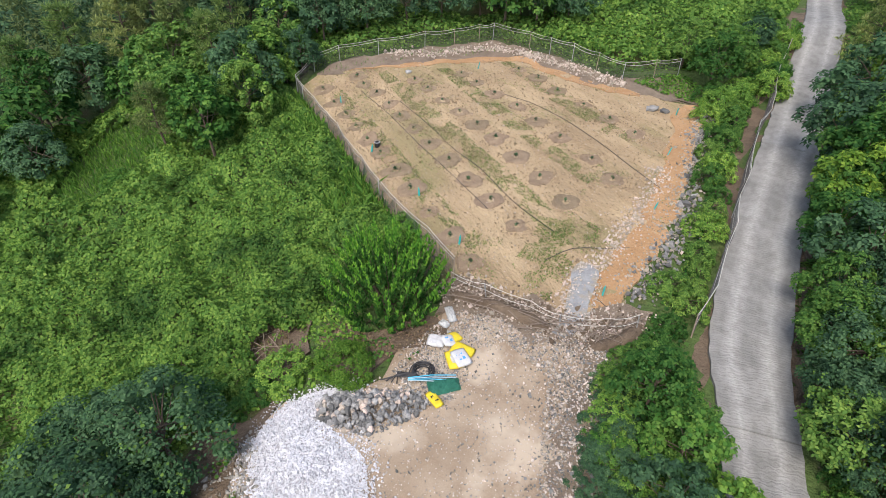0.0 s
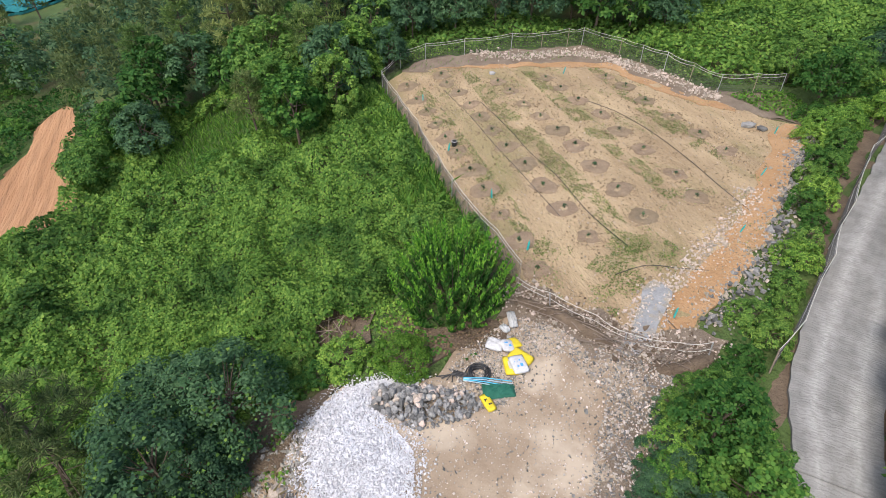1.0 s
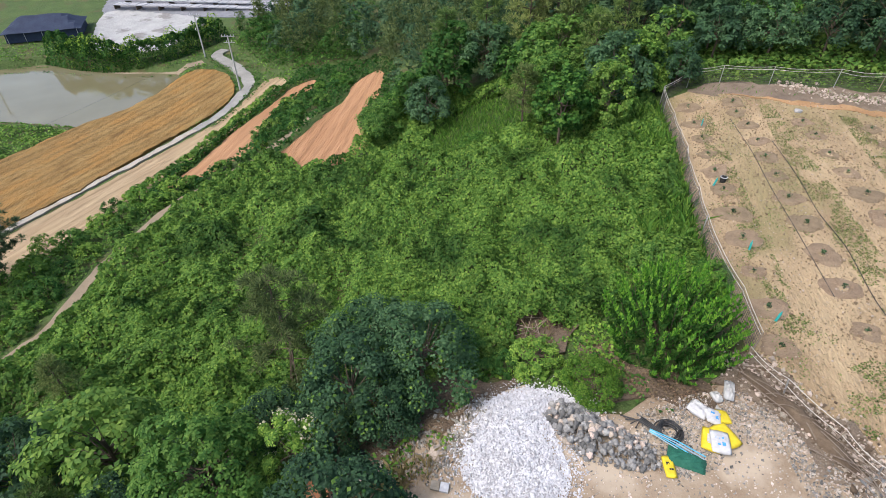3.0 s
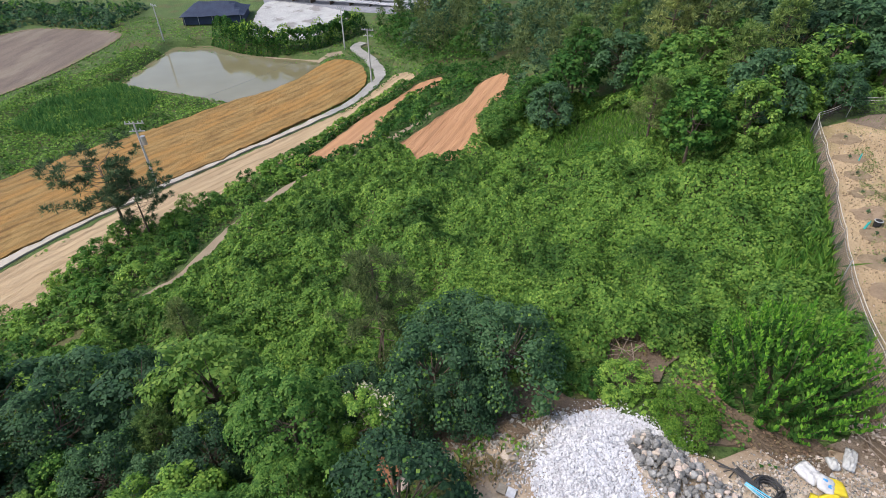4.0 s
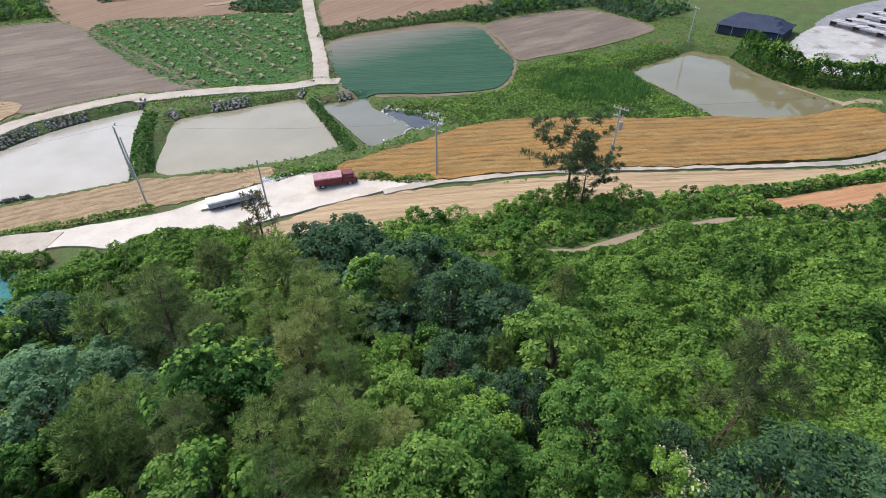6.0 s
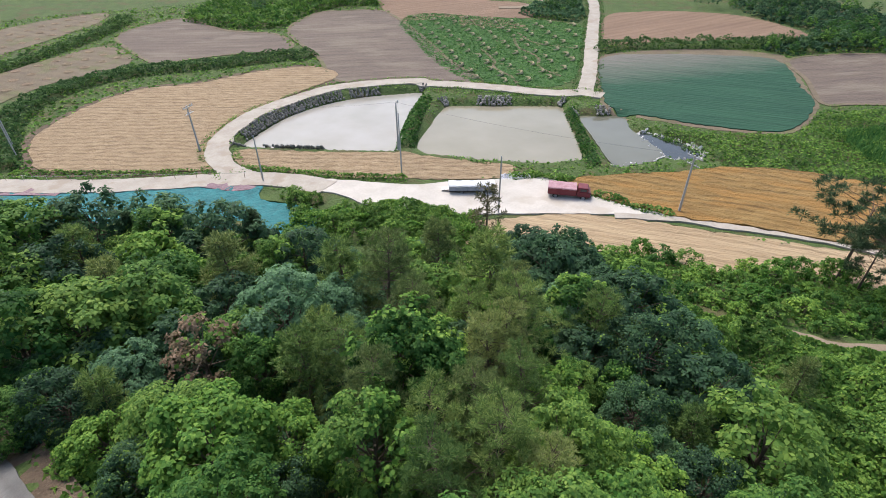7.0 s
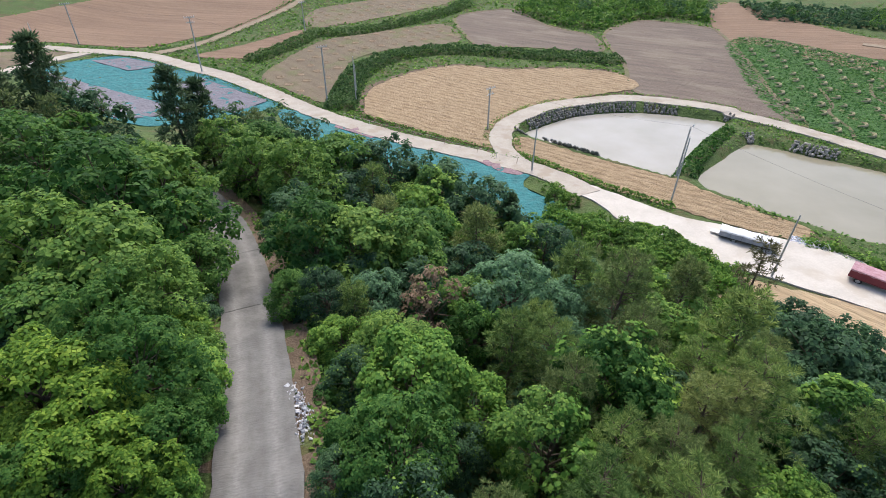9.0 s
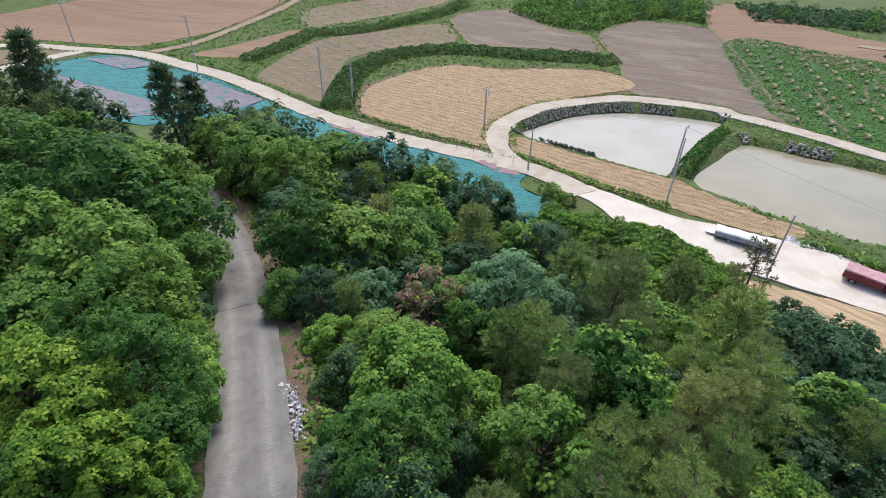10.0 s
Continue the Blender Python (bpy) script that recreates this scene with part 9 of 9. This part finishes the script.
def trailer(x, y, turn):
    """A long low covered trailer with a white top."""
    root = tagged(new("covered_trailer"), "long low trailer with grey-blue sides and a white covered top", "trailer")
    bm = bmesh.new()
    box(bm, (5.4, 1.7, 0.14), (0, 0, 0.42))
    part("chassis", bm, M_RUBBER, root)
    for s in (-1, 1):
        for k in range(5):
            bm = bmesh.new()
            box(bm, (1.06, 0.05, 0.75 + 0.03 * (k % 2)), (-2.16 + 1.08 * k, s * 0.84, 0.56), bevel=0.012)
            part("side_panel", bm, M_BLUE_GREY, root)
    for s in (-1, 1):
        bm = bmesh.new()
        box(bm, (0.05, 1.66, 0.75), (s * 2.7, 0, 0.56), bevel=0.012)
        part("end_panel", bm, M_BLUE_GREY, root)
    verts, faces, nx, ny = [], [], 22, 7
    r = random.Random(9)
    for i in range(nx):
        for j in range(ny):
            u, v = i / (nx - 1), j / (ny - 1)
            z = 1.34 + 0.12 * (1 - (2 * v - 1) ** 2) + 0.04 * math.sin(u * 21) + r.uniform(-0.015, 0.015) - 0.05 * (j in (0, ny - 1))
            verts.append(((u - 0.5) * 5.55, (v - 0.5) * 1.82, z))
    top = len(verts)
    verts += [(a, b, c - 0.07) for a, b, c in verts]
    for i in range(nx - 1):
        for j in range(ny - 1):
            a = ny * i + j
            faces.append([a, a + ny, a + ny + 1, a + 1])
            faces.append([top + a, top + a + 1, top + a + ny + 1, top + a + ny])
    rim = [j for j in range(ny)] + [ny * i + ny - 1 for i in range(1, nx)] + [ny * (nx - 1) + j for j in range(ny - 2, -1, -1)] + [ny * i for i in range(nx - 2, 0, -1)]
    for i in range(len(rim)):
        a, b = rim[i], rim[(i + 1) % len(rim)]
        faces.append([a, b, top + b, top + a])
    link("cover", verts, faces, M_COVER, root, smooth=True, label="white sheet cover")
    for wx in (-1.2, 1.2):
        for wy in (-0.72, 0.72):
            wheel(root, wx, wy, 0.3, 0.2)
    bm = bmesh.new()
    box(bm, (0.9, 0.7, 0.12), (-3.15, 0, 0.4), bevel=0.02)
    part("drawbar_deck", bm, M_STEEL, root)
    bm = bmesh.new()
    rod(bm, (-3.4, 0, 0), (-3.4, 0, 0.45), 0.04)
    part("jockey_leg", bm, M_STEEL, root)
    root.matrix_world = pose(x, y, land1(x, y) + 0.1, 0, 0, turn) @ Matrix.Diagonal((0.93, 0.85, 0.74, 1))


trailer(-39.3, -33.7, math.degrees(math.atan2(3.8, -3.7)))
stone_cloud("white_debris", random_in([(-43.6, -33), (-46.6, -30.6), (-47.4, -31.6), (-45, -34)], 420, 71), 0.2, M_WHITE_STONE, "white broken debris behind the parking bay", "debris", 71)

# rubble retaining walls between the ring lane and the sunken paddies
LANE = np.array(spline(LINES["ring_road"], 1.0))


def stone_wall(key, label, seed, reach):
    r = np.random.default_rng(seed)
    base = stone_mesh("base_stone", seed, M_WALL_STONE, 0.8, 0.18)
    bv = np.array([tuple(v.co) for v in base.vertices])
    bf = np.array([tuple(p.vertices) for p in base.polygons])
    bpy.data.meshes.remove(base)
    line = spline(AREAS[key], 0.5, True)
    verts, faces, n = [], [], 0
    for i, p in enumerate(line):
        q = line[(i + 1) % len(line)]
        d = Vector((q[0] - p[0], q[1] - p[1], 0)).normalized()
        s = Vector((d.y, -d.x, 0))
        if inside(AREAS[key], np.array([p[0] + s.x * 0.3]), np.array([p[1] + s.y * 0.3]))[0][0]:
            s = -s
        gap = LANE - np.array(p)
        away = np.hypot(gap[:, 0], gap[:, 1])
        near = int(np.argmin(away))
        if away[near] > reach or (gap[near, 0] * s.x + gap[near, 1] * s.y) < 0.4 * away[near]:
            continue
        for k in range(5):
            f = (k + 0.3) / 5
            c = Vector((*p, 0)) + s * (0.1 + f * 1.5) + d * r.uniform(-0.2, 0.2)
            size = r.uniform(0.34, 0.6)
            m = np.array(Euler(r.uniform(0, 6.28, 3)).to_matrix())
            verts.append((bv * size * r.uniform(0.8, 1.2, 3)) @ m.T + np.array([c.x, c.y, -0.72 + 1.1 * f]))
            faces.append(bf + n * len(bv))
            n += 1
    tagged(link("retaining_wall", np.vstack(verts), np.vstack(faces).tolist(), M_WALL_STONE), label, "stone wall", kind="stuff")


stone_wall("paddy_west", "dark rubble retaining wall round the white paddy", 81, 12)
stone_wall("paddy_mid", "dark rubble retaining wall above the muddy paddy", 82, 13)
stone_wall("paddy_small", "dark rubble wall above the small paddy", 83, 13)
M_POOL_STONE = material("bleached_edge_stone", (0.34, 0.33, 0.31), (0.6, 0.58, 0.55), **STONE)
# straw heaps in the vegetable field
seg = 14


def crescent(seed):
    """A low bow of dry straw, open on one side."""
    r = random.Random(seed)
    v, f = [], []
    n = 12
    for i in range(n + 1):
        a = math.pi * (i / n) + r.uniform(-0.05, 0.05)
        thick = 0.12 + 0.4 * math.sin(math.pi * i / n) * r.uniform(0.85, 1.15)
        for rad, h in ((-0.5, 0.0), (-0.25, 0.22), (0.0, 0.3), (0.3, 0.2), (0.5, 0.0)):
            q = 1.15 + rad * thick
            v.append((q * math.cos(a), 0.85 * q * math.sin(a), h * thick * 2.2 + r.uniform(-0.03, 0.03)))
    for i in range(n):
        f += [[5 * i + k, 5 * i + k + 1, 5 * i + k + 6, 5 * i + k + 5] for k in range(4)]
    me = bpy.data.meshes.new("straw_heap")
    me.from_pydata(v, [], f)
    me.materials.append(M_STRAW_HEAP)
    return me


bows = [crescent(k) for k in range(4)]
hr = random.Random(12)
for i in range(-14, 15):
    for j in range(-14, 15):
        # rows run with the field's long side
        x = -92 + 4.3 * i * 0.86 + 4.0 * j * 0.5 + hr.uniform(-0.5, 0.5)
        y = -72 - 4.3 * i * 0.5 + 4.0 * j * 0.86 + hr.uniform(-0.5, 0.5)
        inn, far = inside(OUTLINE["leek_field"], np.array([x]), np.array([y]))
        if inn[0] and far[0] > 1.0 and hr.random() < 0.93:
            o = tagged(new("straw_mound", bows[hr.randrange(4)]), "small pale bow of dry straw among green rows", "straw mound", "straw mounds")
            s = hr.uniform(0.78, 1.05)
            o.matrix_world = pose(x, y, land1(x, y) + 0.26, 0, 0, hr.uniform(-15, 15) + 38) @ Matrix.Diagonal((s, s, s, 1))
for pts in ([(-72.5, -52), (-76, -56.5), (-78, -62), (-81.5, -65), (-86, -72)], [(-82, -50), (-84, -56), (-89, -60), (-92, -67), (-97, -72)], [(-99, -58), (-97, -66), (-101, -74)]):
    tagged(link("field_path", *strip(pts, 0.6, lift=0.1, thick=0.05), M_PALE_BROWN), "thin bare path through the vegetable field", "path", kind="structure")
carpet("vegetable_rows", OUTLINE["leek_field"], 14, 0.36, 0.14, M_REED, "low green vegetable leaves in rows", "crop", mounds=0.08, seed=91)
stone_cloud("pool_edging", along(spline(AREAS["dark_pool"], 0.5, True), 0.5, 420, 84), 0.34, M_POOL_STONE, "pale stones edging the small dark pool", "stones", 84)
stone_cloud("paddy_edging", along([(-57.4, -26.2), (-60.6, -24.2), (-64.6, -22.4), (-69.2, -27.6)], 0.5, 260, 85), 0.3, M_POOL_STONE, "pale stones along the small paddy's edge", "stones", 85)
# pits of the far terraces
far_pit_v, far_pit_f = [], []
for k, (rad, h) in enumerate(((0.1, 0.0), (0.5, 0.05), (0.8, 0.16), (1.1, 0.0))):
    far_pit_v += [(rad * math.cos(6.2832 * i / seg), rad * math.sin(6.2832 * i / seg), h + 0.05) for i in range(seg)]
for k in range(3):
    far_pit_f += [[k * seg + i, (k + 1) * seg + i, (k + 1) * seg + (i + 1) % seg, k * seg + (i + 1) % seg] for i in range(seg)]
far_pit_f.append(list(range(seg)))
far_pit = bpy.data.meshes.new("planting_pit")
far_pit.from_pydata(far_pit_v, [], far_pit_f)
far_pit.materials.append(M_PIT)
for key, gx, gy, turn in (("pit_field_a", 3.6, 4.4, 20), ("pit_field_b", 3.6, 4.4, 20)):
    c = np.mean(np.array(AREAS[key]), 0)
    ct, st = math.cos(radians(turn)), math.sin(radians(turn))
    for i in range(-12, 13):
        for j in range(-12, 13):
            u, v = i * gx + hr.uniform(-0.4, 0.4), j * gy + hr.uniform(-0.4, 0.4)
            x, y = c[0] + u * ct - v * st, c[1] + u * st + v * ct
            inn, far = inside(OUTLINE[key], np.array([x]), np.array([y]))
            if inn[0] and far[0] > 1.2:
                o = tagged(new("planting_pit", far_pit), "small round planting pit on a pale terrace", "planting pit", "pits on the terraces")
                s = hr.uniform(0.6, 0.85)
                o.matrix_world = pose(x, y, land1(x, y) + 0.04) @ Matrix.Diagonal((s, s, s, 1))


# far yard behind the pond: shade-net house, drying racks, heaps of netting
def net_house(x, y, turn):
    root = tagged(new("shade_house"), "low shed covered with black shade net", "shed")
    bm = bmesh.new()
    box(bm, (12, 9, 1.7), bevel=0.1, taper=0.98)
    part("wall", bm, M_BLACK_NET, root)
    # a hipped sheet of net sagging between its ridge and the eaves
    verts, faces, nx, ny = [], [], 13, 11
    for i in range(nx):
        for j in range(ny):
            u, v = i / (nx - 1) * 2 - 1, j / (ny - 1) * 2 - 1
            rise = min(1.0, (1 - abs(u)) * 2.4, (1 - abs(v)) * 1.0)
            verts.append((u * 6.4, v * 4.9, 1.68 + 1.9 * rise - 0.12 * math.sin(3.14 * rise) + 0.05 * math.sin(9 * u + 5 * v)))
    for i in range(nx - 1):
        for j in range(ny - 1):
            faces.append([ny * i + j, ny * (i + 1) + j, ny * (i + 1) + j + 1, ny * i + j + 1])
    roof = link("roof", verts, faces, M_BLACK_NET, root, label="navy net roof sheet")
    thick = roof.modifiers.new("thickness", "SOLIDIFY")
    thick.thickness = 0.06
    for i in range(5):
        for s in (-1, 1):
            bm = bmesh.new()
            rod(bm, (-5.6 + 2.8 * i, s * 4.62, 0), (-5.6 + 2.8 * i, s * 4.62, 1.7), 0.05)
            part("post", bm, M_STEEL, root)
    root.matrix_world = pose(x, y, land1(x, y), 0, 0, turn)


net_house(-124, 31.5, 62)


def rack(x, y, length, turn):
    root = tagged(new("drying_rack"), "long weathered rack of pale frames in a work yard", "rack", "drying racks")
    bm = bmesh.new()
    k = int(length / 1.0)
    for i in range(k):
        box(bm, (0.82, 2.2, 0.08), (-length / 2 + i * length / k + 0.5, random.uniform(-0.1, 0.1), 0.9 + random.uniform(-0.05, 0.05)))
    part("frames", bm, M_RACK, root)
    for s in (-0.9, 0.9):
        bm = bmesh.new()
        box(bm, (length, 0.12, 0.12), (0, s, 0.78))
        part("rail", bm, M_WHITE_BAG, root)
    for i in range(int(length / 5) + 1):
        bm = bmesh.new()
        box(bm, (0.14, 1.9, 0.8), (-length / 2 + 5 * i, 0, 0))
        part("trestle", bm, M_BARK, root)
    root.matrix_world = pose(x, y, land1(x, y), 0, 0, turn)


for i in range(9):
    rack(-116 - 1.9 * i + 1.0 * (i % 2), 56.6 + 2.9 * i, 34, 33)
sheet("quarry", "piled_netting", M_NET_TEAL, "teal netting piled up beside the far work yard", "netting", step=1.3, lift=0.5, relief=0.5, ragged=0.6, outline=spline([(-107, 72), (-100, 73), (-92, 77), (-84, 83), (-83, 91), (-92, 90), (-100, 83), (-107, 78)], 1.5, True))
for x, y, s in ((-104, 74, 2.6), (-99.5, 76.5, 3.2), (-95.6, 79.4, 2.8), (-92.6, 82.6, 3.2), (-88, 84, 2.6), (-86.4, 89, 3.2), (-98, 83, 3.0), (-121, 82, 3.0), (-114, 86, 3.4)):
    me = stone_mesh("crumpled_net", int(s * 10), M_NET_TEAL, 0.5, 0.2)
    o = tagged(new("crumpled_net", me), "big crumpled pile of teal netting in the far yard", "netting", "piles of netting")
    o.matrix_world = pose(x, y, land1(x, y) + 0.4) @ Matrix.Diagonal((s * 1.6, s, s, 1))
def far_shed(x, y, turn):
    root = tagged(new("sheet_shed"), "small shed with a blue sheet roof", "shed")
    bm = bmesh.new()
    box(bm, (9, 5, 2.6), bevel=0.03)
    part("wall", bm, M_RACK, root)
    bm = bmesh.new()
    for s in (-1, 1):
        bmesh.ops.create_cube(bm, size=1.0, matrix=Matrix.Translation((0, s * 1.4, 3.0)) @ Matrix.Rotation(radians(-14 * s), 4, "X") @ Matrix.Diagonal((9.6, 3.1, 0.1, 1)))
    part("roof", bm, M_BLUE_ROOF, root, "blue sheet roof")
    root.matrix_world = pose(x, y, land1(x, y), 0, 0, turn)


far_shed(-138, 84, 30)
far_shed(-152, 74, 30)
